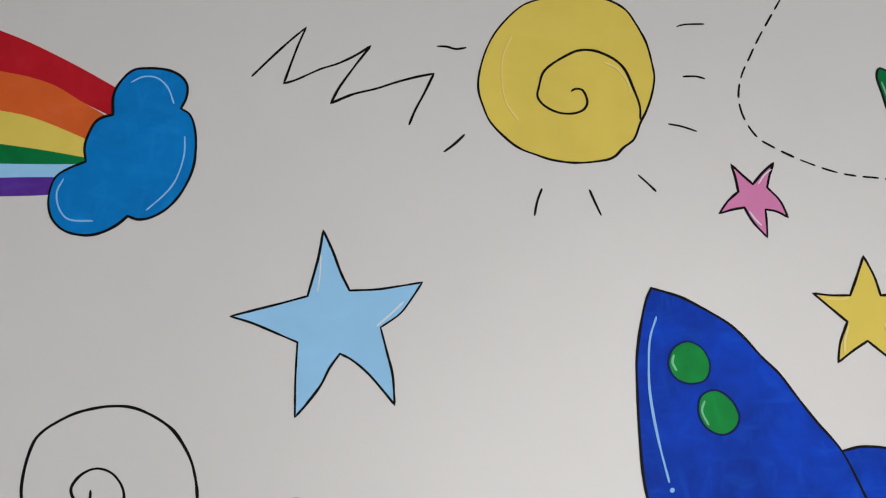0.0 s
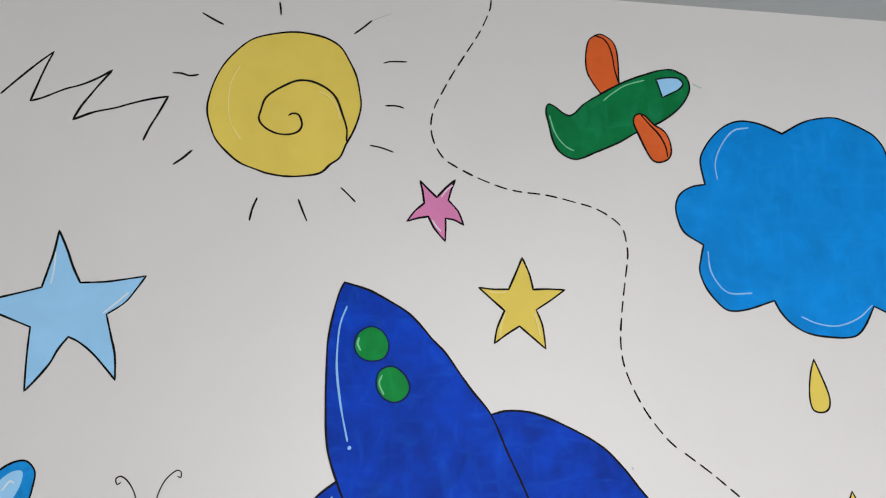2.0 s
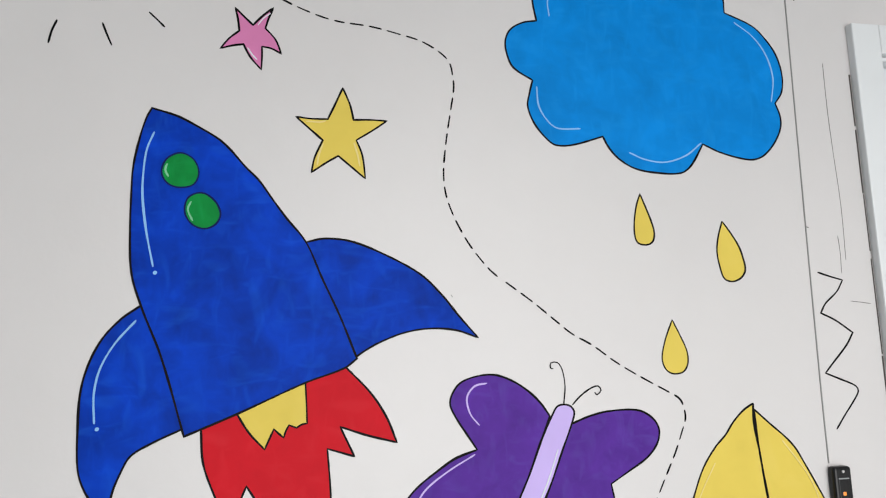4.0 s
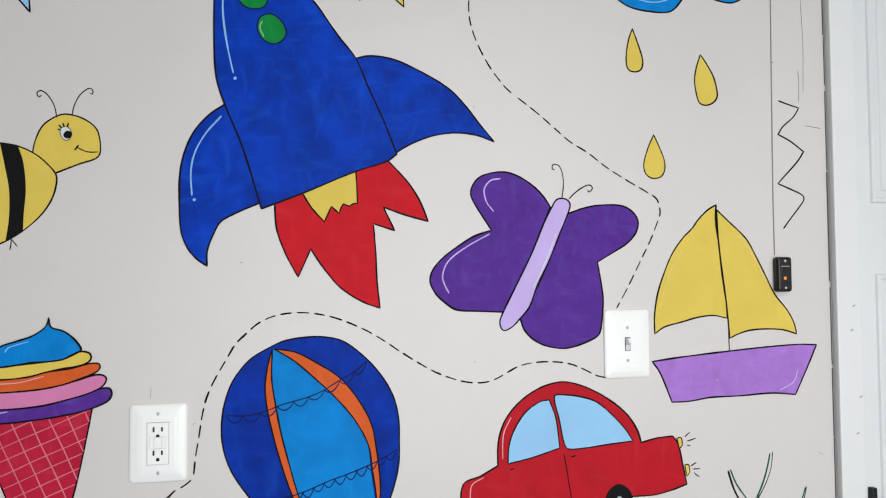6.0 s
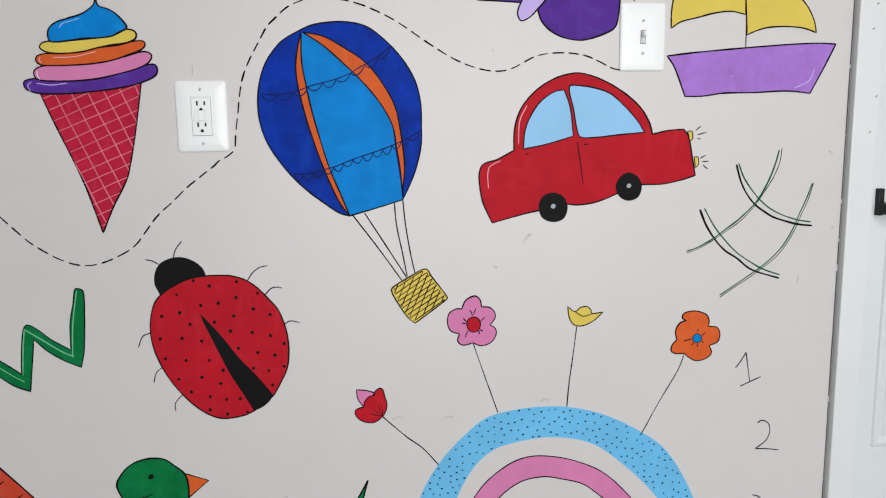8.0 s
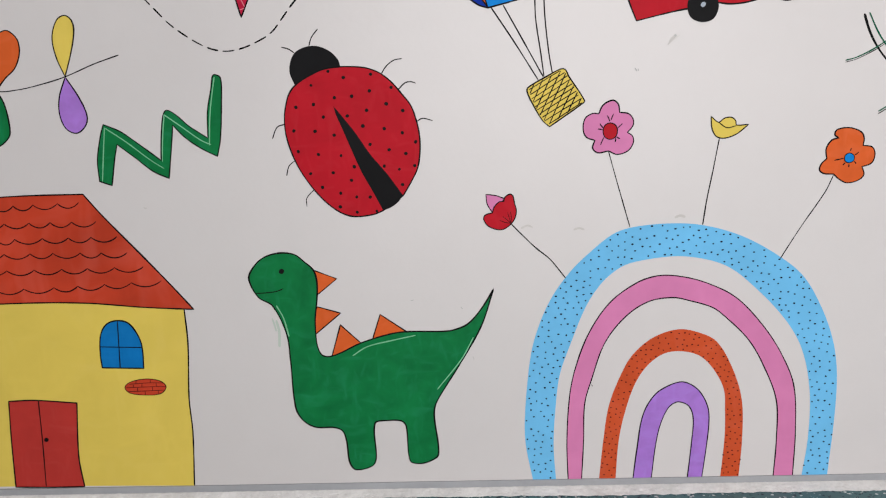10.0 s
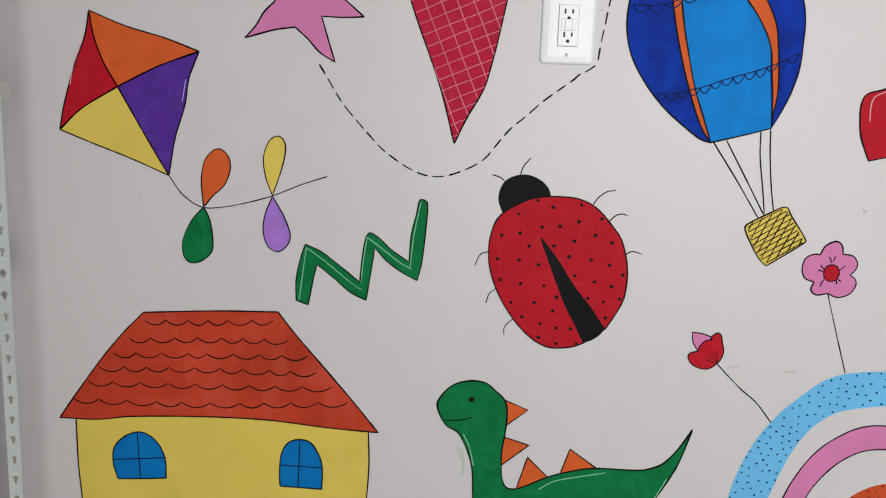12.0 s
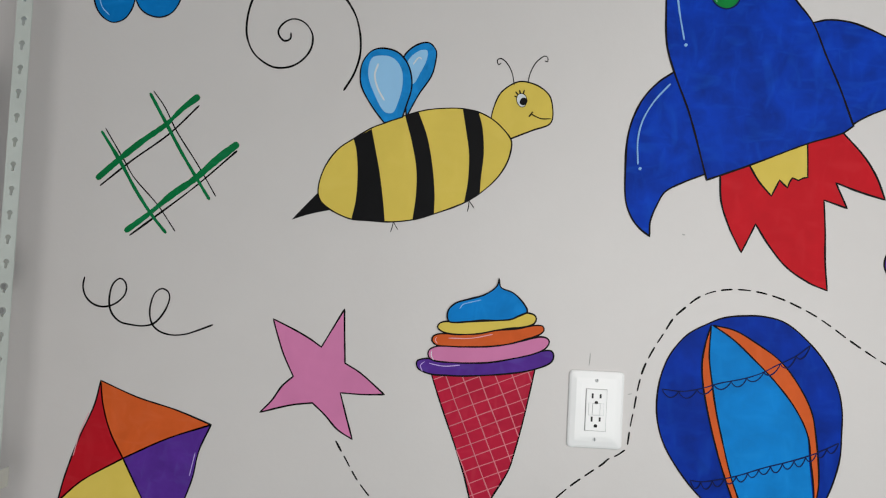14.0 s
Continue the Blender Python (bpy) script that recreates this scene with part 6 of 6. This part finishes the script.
line('highlight', 'PALE_GREEN', [(-.1493, .3545), (-.1370, .3298), (-.1277, .2909)], (), 0.0024, 4)

thing('painted_zigzag', -0.194, 0.669, 'thick green painted zigzag with pale highlight lines', 'wall painting')
fill('fill', 'GREEN', [(-.1248, .0076), (-.1255, .0410), (-.1225, .0618), (-.1139, .0958), (-.1080, .1122), (-.0776, .0987), (-.0401, .0709), (-.0085, .0459), (-.0057, .0820), (.0015, .1288), (.0089, .1380), (.0261, .1283), (.0463, .1096), (.0801, .0870), (.0824, .1346), (.0918, .1776), (.0960, .1993), (.1010, .2014), (.1101, .1957), (.1090, .1511), (.1027, .0844), (.0954, .0535), (.0665, .0682), (.0388, .0881), (.0176, .1110), (.0128, .0752), (.0033, .0128), (-.0246, .0258), (-.0552, .0510), (-.0866, .0760), (-.0927, .0522), (-.1030, -.0002)], (0, 4, 7, 13, 21, 24, 26, 29, 31), 1, 0.0026)
line('highlight', 'PALE_GREEN', [(-.1195, .0078), (-.1120, .0652), (-.1062, .1062), (-.0709, .0815), (-.0273, .0465), (-.0047, .0314)], (2,), 0.002, 3)
line('highlight', 'PALE_GREEN', [(-.0065, .0439), (-.0024, .0882), (.0036, .1298), (.0330, .1083), (.0666, .0836), (.0851, .0748)], (2,), 0.002, 3)
line('highlight', 'PALE_GREEN', [(.0820, .0737), (.0875, .1347), (.0990, .1974)], (), 0.002, 3)

thing('painted_rainbow', 0.788, 0.032, 'large painted arch of blue pink orange and purple bands', 'wall painting', 'painted rainbows')
fill('blue_band', 'SKY_BRIGHT', [(-.2771, .0010), (-.2966, .0915), (-.3005, .1484), (-.2951, .2606), (-.2849, .3265), (-.2588, .4005), (-.2214, .4598), (-.1771, .5060), (-.1381, .5374), (-.1024, .5502), (-.0341, .5574), (.0344, .5539), (.1138, .5320), (.1901, .4919), (.2456, .4489), (.2909, .3807), (.3211, .3121), (.3371, .2418), (.3432, .1448), (.3433, .0133), (.2885, .0132), (.2926, .0963), (.2851, .2022), (.2585, .2963), (.2131, .3652), (.1307, .4439), (.0853, .4734), (.0340, .4879), (-.0198, .4918), (-.0986, .4798), (-.1292, .4646), (-.1585, .4360), (-.1861, .3891), (-.2116, .3172), (-.2318, .2496), (-.2377, .1883), (-.2395, .0936), (-.2305, .0015)], (0, 19, 20, 37), 1, 0)
fill('pink_band', 'PINK', [(-.2056, .0024), (-.2122, .1008), (-.2104, .2013), (-.2005, .2637), (-.1769, .3356), (-.1382, .3984), (-.0880, .4380), (-.0468, .4526), (-.0036, .4516), (.0520, .4376), (.1139, .4069), (.1710, .3509), (.2162, .2889), (.2500, .2182), (.2640, .1205), (.2692, .0105), (.2277, .0105), (.2262, .0962), (.2170, .1859), (.1816, .2646), (.1453, .3199), (.0885, .3730), (.0659, .3876), (.0260, .3999), (-.0132, .4078), (-.0619, .3996), (-.1067, .3676), (-.1443, .3135), (-.1663, .2399), (-.1788, .1842), (-.1777, .1020), (-.1783, .0022)], (0, 15, 16, 31), 1, 0.0026)
fill('orange_band', 'ORANGE_DARK', [(-.1420, .0023), (-.1365, .1035), (-.1287, .1799), (-.1080, .2454), (-.0862, .2885), (-.0466, .3247), (.0014, .3412), (.0407, .3355), (.0824, .3148), (.1196, .2571), (.1450, .1880), (.1536, .1030), (.1537, .0105), (.1151, .0105), (.1165, .1065), (.1125, .1627), (.1057, .2119), (.0793, .2574), (.0480, .2858), (.0079, .2950), (-.0247, .2893), (-.0550, .2649), (-.0782, .2249), (-.0956, .1616), (-.1047, .0984), (-.1069, .0023)], (0, 12, 13, 25), 1, 0)
fill('purple_band', 'LILAC_DARK', [(-.0707, .0024), (-.0656, .0799), (-.0575, .1568), (-.0358, .2012), (-.0048, .2226), (.0228, .2283), (.0537, .2102), (.0755, .1736), (.0809, .1371), (.0795, .0788), (.0751, .0040), (.0447, .0040), (.0480, .0978), (.0473, .1482), (.0357, .1758), (.0114, .1847), (-.0083, .1682), (-.0242, .1137), (-.0321, .0013)], (0, 10, 11, 18), 1, 0.0026)
speckle('NAVY_INK', [(-.2771, .0010), (-.2966, .0915), (-.3005, .1484), (-.2951, .2606), (-.2849, .3265), (-.2588, .4005), (-.2214, .4598), (-.1771, .5060), (-.1381, .5374), (-.1024, .5502), (-.0341, .5574), (.0344, .5539), (.1138, .5320), (.1901, .4919), (.2456, .4489), (.2909, .3807), (.3211, .3121), (.3371, .2418), (.3432, .1448), (.3433, .0133), (.2885, .0132), (.2926, .0963), (.2851, .2022), (.2585, .2963), (.2131, .3652), (.1307, .4439), (.0853, .4734), (.0340, .4879), (-.0198, .4918), (-.0986, .4798), (-.1292, .4646), (-.1585, .4360), (-.1861, .3891), (-.2116, .3172), (-.2318, .2496), (-.2377, .1883), (-.2395, .0936), (-.2305, .0015)], 0.0122, 0.0017, 2)
speckle('DARK_RED', [(-.1420, .0023), (-.1365, .1035), (-.1287, .1799), (-.1080, .2454), (-.0862, .2885), (-.0466, .3247), (.0014, .3412), (.0407, .3355), (.0824, .3148), (.1196, .2571), (.1450, .1880), (.1536, .1030), (.1537, .0105), (.1151, .0105), (.1165, .1065), (.1125, .1627), (.1057, .2119), (.0793, .2574), (.0480, .2858), (.0079, .2950), (-.0247, .2893), (-.0550, .2649), (-.0782, .2249), (-.0956, .1616), (-.1047, .0984), (-.1069, .0023)], 0.0098, 0.0015, 2)

thing('wall_marks', 0.651, 0.041, 'hairline cracks and faint grey scuffs in the wall paint', 'marks')
line('crack', 'CRACK', [(.6863, 1.7948), (.6874, 1.7665), (.6859, 1.7323)], (), 0.0012, 1)
line('crack', 'CRACK', [(.6971, 1.6861), (.7136, 1.6844), (.7341, 1.6817)], (), 0.0014, 1)
line('crack', 'CRACK', [(.6944, 2.0972), (.6937, 2.0084), (.6955, 1.9408)], (), 0.0012, 1)
line('crack', 'CRACK', [(.6955, 1.9408), (.6989, 1.8462), (.6968, 1.7540)], (), 0.001, 1)
line('crack', 'CRACK', [(.6284, 1.8101), (.6297, 1.8090), (.6334, 1.8081)], (), 0.002, 1)
line('scuff', 'SCUFF', [(.0909, .8931), (.0931, .8974), (.0954, .9006)], (), 0.006, 1)
line('scuff', 'SCUFF', [(.0293, .8400), (.0293, .8377), (.0293, .8355)], (), 0.002, 1)
line('scuff', 'SCUFF', [(.0226, 1.2475), (.0237, 1.2465), (.0248, 1.2454)], (), 0.0025, 1)
line('scuff', 'SCUFF', [(-.3780, 1.4248), (-.3760, 1.4238), (-.3732, 1.4238)], (), 0.002, 1)
line('scuff', 'SCUFF', [(-.3351, .0053), (-.3338, .0028), (-.3336, .0002)], (), 0.003, 1)
line('scuff', 'SCUFF', [(.6585, .7791), (.6589, .7909), (.6597, .7979)], (), 0.0015, 1)
line('scuff', 'SCUFF', [(.0260, 1.7010), (.0275, 1.6987), (.0282, 1.6971)], (), 0.0015, 1)
line('scuff', 'SCUFF', [(-.3297, 2.4026), (-.3441, 2.3959), (-.3594, 2.3882)], (), 0.0008, 1)
line('smear', 'SMEAR', [(.1714, 2.3137), (.1800, 2.3100), (.1880, 2.3068)], (), 0.003, 1)
line('chip', 'CRACK', [(-1.2519, .0229), (-1.2485, .0218), (-1.2450, .0219)], (), 0.0022, 4)
line('chip', 'CRACK', [(-.0299, .2166), (-.0285, .2142), (-.0273, .2131)], (), 0.0014, 4)
line('scuff', 'SCUFF', [(-.2956, .3841), (-.2944, .3819), (-.2921, .3797)], (), 0.0016, 1)
line('scuff', 'SCUFF', [(-.3943, .3982), (-.3910, .3983), (-.3879, .3995)], (), 0.0013, 1)
line('scuff', 'SCUFF', [(-.2708, .2798), (-.2694, .2763), (-.2692, .2728)], (), 0.001, 1)
line('scuff', 'SCUFF', [(-.5178, 1.2241), (-.5180, 1.2141), (-.5191, 1.2042)], (), 0.0012, 1)
line('scuff', 'SCUFF', [(-.4542, 1.1599), (-.4512, 1.1608), (-.4483, 1.1618)], (), 0.0016, 1)
line('stain', 'STAIN', [(-0.1809, 0.5407), (-0.1679, 0.5464), (-0.1582, 0.5424)], (), 0.004, 1)
line('stain', 'STAIN', [(-0.0787, 0.5370), (-0.0687, 0.5405), (-0.0580, 0.5375)], (), 0.005, 1)
line('stain', 'STAIN', [(0.1169, 0.5593), (0.1265, 0.5639), (0.1372, 0.5609)], (), 0.005, 1)
line('stain', 'STAIN', [(0.0838, 0.8860), (0.0875, 0.8937), (0.0928, 0.8976)], (), 0.004, 1)
line('scuff', 'SCUFF', [(0.0228, 0.8408), (0.0251, 0.8380), (0.0265, 0.8351)], (), 0.003, 1)
line('stain', 'STAIN', [(-1.2553, 0.8221), (-1.2536, 0.8182), (-1.2529, 0.8143)], (), 0.004, 1)
line('stain', 'STAIN', [(-0.8935, 0.5862), (-0.8904, 0.5842), (-0.8872, 0.5853)], (), 0.002, 1)
line('smear', 'SMEAR', [(-0.6572, 0.3605), (-0.6526, 0.3377), (-0.6533, 0.3051)], (), 0.006, 1)
line('smear', 'SMEAR', [(-0.6649, 0.3649), (-0.6604, 0.3489), (-0.6580, 0.3375)], (), 0.004, 1)
line('scuff', 'SCUFF', [(0.4943, 1.1975), (0.4967, 1.1963), (0.4992, 1.1940)], (), 0.0025, 1)
line('stain', 'STAIN', [(0.7098, 1.0497), (0.7149, 1.0461), (0.7200, 1.0436)], (), 0.003, 1)
line('scuff', 'SCUFF', [(0.7256, 0.8937), (0.7282, 0.8924), (0.7307, 0.8911)], (), 0.003, 1)
line('stain', 'STAIN', [(0.0812, 0.8826), (0.0923, 0.8932), (0.1023, 0.8995)], (), 0.003, 1)


# ---- fittings on the wall ----
def cover_plate(name, x0, x1, z0, z1, label):
    """A moulded wall plate, dished towards its rim."""
    cx, cz = (x0 + x1) / 2, (z0 + z1) / 2
    ob = holder(name, cx, 0.0, z0, label, "switch" if "switch" in name else "socket")
    hx, hz = (x1 - x0) / 2, (z1 - z0) / 2
    bm = bmesh.new()
    rings = []
    for inset, y in ((0.0, 0.0004), (0.0, -0.0022), (0.0012, -0.0036), (0.004, -0.0046), (0.012, -0.0058), (0.020, -0.0062)):
        r = max(0.007 - inset * 0.3, 0.002)
        ring = []
        for qx, qz, a0 in ((1, 1, 0), (-1, 1, 90), (-1, -1, 180), (1, -1, 270)):
            for k in range(6):
                a = radians(a0 + 18 * k)
                ring.append(bm.verts.new((qx * (hx - inset - r) + r * math.cos(a), y, hz + qz * (hz - inset - r) + r * math.sin(a))))
        rings.append(ring)
    for a, b in zip(rings, rings[1:]):
        n = len(a)
        for k in range(n):
            bm.faces.new((a[k], a[(k + 1) % n], b[(k + 1) % n], b[k]))
    bm.faces.new(rings[-1])
    part("plate", bm, PLASTIC_WHITE, ob, smooth=False)
    return ob, hz


def screw(parent, z, turn):
    bm = rod(bmesh.new(), (0, -0.0055, z), (0, -0.0075, z), 0.0032, 18, 0.0026)
    head = part("screw", bm, PLASTIC_GREY, parent, "small plate screw")
    bm = bmesh.new()
    bmesh.ops.create_cube(bm, size=1, matrix=Matrix.Translation((0, -0.0076, z)) @ Matrix.Rotation(turn, 4, "Y") @ Matrix.Diagonal((0.0007, 0.0006, 0.005, 1)))
    part("screw_slot", bm, SLOT_DARK, head)


socket, mid = cover_plate("wall_socket", 0.1005, 0.1895, 1.1112, 1.2369, "white plastic wall plate with double earthed socket")
screw(socket, mid + 0.0475, 0.2)
screw(socket, mid - 0.0475, -0.1)
bm = box(bmesh.new(), -0.0172, 0.0172, -0.0066, -0.004, mid - 0.0341, mid + 0.0341)
part("rim_shadow", bm, RIM_GREY, socket, "thin grey gap round the socket")
bm = box(bmesh.new(), -0.0166, 0.0166, -0.0088, -0.004, mid - 0.0335, mid + 0.0335, 0.001)
face = part("socket_face", bm, PLASTIC_WHITE, socket)
for cz in (mid + 0.021, mid - 0.0165):
    for dx, hgt in ((-0.0064, 0.0082), (0.0064, 0.0068)):
        part("slot", box(bmesh.new(), dx - 0.0015, dx + 0.0015, -0.0091, -0.0078, cz + 0.002 - hgt / 2, cz + 0.002 + hgt / 2), SLOT_DARK, face)
    bm = rod(bmesh.new(), (0, -0.0091, cz - 0.0085), (0, -0.0078, cz - 0.0085), 0.0027, 16)
    box(bm, -0.0027, 0.0027, -0.0091, -0.0078, cz - 0.0112, cz - 0.0085)
    part("earth_hole", bm, SLOT_DARK, face)
part("button_well", box(bmesh.new(), -0.0125, 0.0125, -0.0089, -0.0078, mid - 0.0085, mid + 0.0115), PLASTIC_GREY, face)
part("test_button", box(bmesh.new(), -0.0058, 0.0058, -0.0100, -0.0078, mid - 0.0075, mid + 0.0105, 0.0006), PLASTIC_WHITE, face)
part("reset_button", box(bmesh.new(), -0.0120, -0.0064, -0.0096, -0.0078, mid - 0.0080, mid + 0.0110, 0.0005), PLASTIC_WHITE, face)
part("reset_button", box(bmesh.new(), 0.0064, 0.0120, -0.0096, -0.0078, mid - 0.0080, mid + 0.0110, 0.0005), PLASTIC_WHITE, face)

switch, mid = cover_plate("wall_switch", 0.9188, 1.0078, 1.2482, 1.3737, "white plastic wall plate with a toggle switch")
screw(switch, mid + 0.0300, 0.1)
screw(switch, mid - 0.0300, 0.0)
part("toggle_frame", box(bmesh.new(), -0.0052, 0.0052, -0.0068, -0.004, mid - 0.0125, mid + 0.0125), SLOT_DARK, switch, "dark slot round the toggle")
part("toggle_bezel", box(bmesh.new(), -0.0043, 0.0043, -0.0074, -0.004, mid - 0.0115, mid + 0.0115), PLASTIC_GREY, switch)
bm = bmesh.new()
bmesh.ops.create_cube(bm, size=1, matrix=Matrix.Translation((0, -0.011, mid + 0.004)) @ Matrix.Rotation(radians(-24), 4, "X") @ Matrix.Diagonal((0.0062, 0.014, 0.0085, 1)))
bmesh.ops.bevel(bm, geom=list(bm.edges), offset=0.001, segments=2, affect="EDGES")
part("toggle", bm, PLASTIC_WHITE, switch)

# lit push button on its surface cord
BX, BZ = 1.288, 1.405
button = holder("push_button", BX - 0.0015, 0.0, BZ - 0.003, "black garage door push button with amber light", "button")
bm = box(bmesh.new(), -0.0160, 0.0160, -0.016, 0.0003, 0.0, 0.067, 0.005, 3)
part("case", bm, PLASTIC_BLACK, button)
well = part("face", box(bmesh.new(), -0.0090, 0.0090, -0.0166, -0.012, 0.017, 0.051, 0.0012), METAL_BLACK, button)
part("lamp", box(bmesh.new(), -0.0040, 0.0024, -0.0170, -0.014, 0.0232, 0.0295, 0.0012), GLOW, well, "glowing amber lamp")
part("face_ridge", box(bmesh.new(), -0.0090, 0.0090, -0.0176, -0.014, 0.0480, 0.0500, 0.0005), RIM_GREY, well, "pale ridge over the button")
for z in (0.0080, 0.0595):
    bm = rod(bmesh.new(), (0, -0.0155, z), (0, -0.0172, z), 0.0026, 16, 0.0022)
    part("screw", bm, STEEL, button, "bright steel screw")

cord = holder("surface_cord", 1.29, 0.0, 1.473, "thin grey cord running up the wall to the ceiling", "cord")
bm = bmesh.new()
run = [(-0.015, 0.0), (-0.015, 0.10), (-0.014, 0.20), (-0.012, 0.35), (-0.009, 0.55), (-0.005, 0.79), (-0.002, 0.92), (0.0, 1.02)]
path = smooth_path(run, (), False, 0.02)
for a, b in zip(path, path[1:]):
    rod(bm, (a.x, -0.0008, a.y), (b.x, -0.0008, b.y), 0.0011, 8)
part("cord_run", bm, CORD, cord)
bm = bmesh.new()
run = [(0.001, -0.001), (0.006, -0.045), (0.014, -0.075), (0.010, -0.11), (0.009, -0.3), (0.012, -0.7), (0.010, -1.4)]
path = smooth_path(run, (), False, 0.02)
for a, b in zip(path, path[1:]):
    rod(bm, (a.x, a.y, CEIL - 1.474), (b.x, b.y, CEIL - 1.474), 0.001, 8)
part("cord_run", bm, CORD, cord)

# ---- steel storage rack in the corner ----
RX, RY = -0.788, -0.120
rack = holder("storage_rack", RX, RY, FLOOR, "pale slotted steel storage rack with grey shelves", "rack")
rack.matrix_world = pose(RX, RY, FLOOR, 0, 0.95, 0)


def slotted_post(x_right, y_front, width=0.0245, depth=0.034):
    """An angle post whose front flange has a row of teardrop keyholes."""
    bm = bmesh.new()
    pitch, t, top = 0.0374, 0.0016, 2.1
    hw, hh, cx = width / 2, pitch / 2, x_right - width * 0.5
    corner = math.atan2(hh, hw)
    angles = sorted([corner, math.pi - corner, math.pi + corner, 2 * math.pi - corner] + [0.13 + math.pi * k / 8 for k in range(16)])
    for step in range(int(top / pitch)):
        cz = (step + 0.5) * pitch + 0.0202
        loops = []
        for a in angles:
            c, s = math.cos(a), math.sin(a)
            far = min(hw / max(abs(c), 1e-6), hh / max(abs(s), 1e-6))
            rim = 0.0047 if s > -0.35 else min(0.0105, 0.0026 / max(abs(c), 0.21))
            hole, edge = (cx + rim * c, cz + 0.002 + rim * s), (cx + far * c, cz + far * s)
            loops.append([bm.verts.new((q[0], y_front + y, q[1])) for q, y in ((edge, 0.0), (hole, 0.0), (hole, t), (edge, t))])
        for p, q in zip(loops, loops[1:] + loops[:1]):
            for k in range(3):
                bm.faces.new((p[k], q[k], q[k + 1], p[k + 1]))
    box(bm, x_right - width, x_right - width + t, y_front + t + 0.0002, y_front + depth, 0, top)
    return bm


part("post", slotted_post(0.0, 0.0), RACK_GREY, rack, "pale steel post with keyhole slots")
part("post", slotted_post(-0.72, 0.0), RACK_GREY, rack, "pale steel post with keyhole slots")
for z in (0.16, 0.74, 1.34, 1.92):
    shelf = part("shelf", box(bmesh.new(), -0.745, -0.032, -0.40, 0.030, z, z + 0.014), SHELF_BOARD, rack)
    part("beam", box(bmesh.new(), -0.745, -0.031, 0.0025, 0.006, z - 0.042, z - 0.001), RACK_GREY, shelf)
    part("beam", box(bmesh.new(), -0.745, -0.031, -0.402, -0.398, z - 0.042, z - 0.001), RACK_GREY, shelf)
for z in (0.16, 0.74, 1.34, 1.92):
    for k in (0, 1):
        hook = (math.floor((z - 0.0212) / 0.0374 - 0.5) - k + 0.5) * 0.0374 + 0.0222
        bm = rod(bmesh.new(), (-0.01225, 0.0012, hook), (-0.01225, -0.0026, hook), 0.0062, 16, 0.0046)
        part("beam_hook", bm, STEEL, rack, "bright steel hook seated in a keyhole")
for x in (0.0, -0.72):
    part("post", box(bmesh.new(), x - 0.030, x, -0.41, -0.408, 0, 2.1), RACK_GREY, rack)
    part("side_brace", box(bmesh.new(), x - 0.0038, x - 0.0022, -0.408, 0.03, 1.0, 1.03), RACK_GREY, rack)
for x, y, z, h in ((-0.985, -0.33, 0.195, 0.34), (-0.975, -0.33, 0.775, 0.36), (-0.965, -0.33, 1.375, 0.30)):
    crate = holder("storage_bin", x, y, z, "grey plastic storage bin on a rack shelf", "bin", "bins on the rack")
    part("tub", box(bmesh.new(), -0.14, 0.138, -0.15, 0.22, 0.0, h - 0.02, 0.012), BIN_GREY, crate)
    part("lid", box(bmesh.new(), -0.148, 0.146, -0.158, 0.228, h - 0.02, h, 0.005), SHELF_BOARD, crate)

# ---- confetti tube lying in the corner ----
A, B = Vector((-0.729, -0.052, 0.0370)), Vector((-0.909, -0.034, 0.162))
way = (B - A).normalized()
tube = holder("confetti_tube", A.x, A.y, FLOOR, "red and gold foil cardboard tube with green end cap", "tube")
for name, mat, d0, d1, r in (("end_cap", CAP_GREEN, -0.014, 0.010, 0.0158), ("red_wrap", FOIL_RED, 0.010, 0.018, 0.0150), ("printed_wrap", FOIL_PRINT, 0.018, 0.044, 0.0151), ("red_wrap", FOIL_RED, 0.044, 0.054, 0.0150), ("gold_print", FOIL_GOLD, 0.054, 0.088, 0.0151), ("pale_ring", FOIL_PALE, 0.088, 0.0905, 0.0152), ("red_wrap", FOIL_RED, 0.0905, 0.106, 0.0150), ("olive_wrap", FOIL_OLIVE, 0.106, 0.212, 0.0151)):
    base = Vector((A.x, A.y, FLOOR))
    bm = rod(bmesh.new(), A + way * d0 - base, A + way * d1 - base, r, 28)
    bmesh.ops.bevel(bm, geom=[e for e in bm.edges if len(e.link_faces) == 2 and any(len(f.verts) > 6 for f in e.link_faces)], offset=0.0015, segments=2, affect="EDGES")
    part(name, bm, mat, tube)
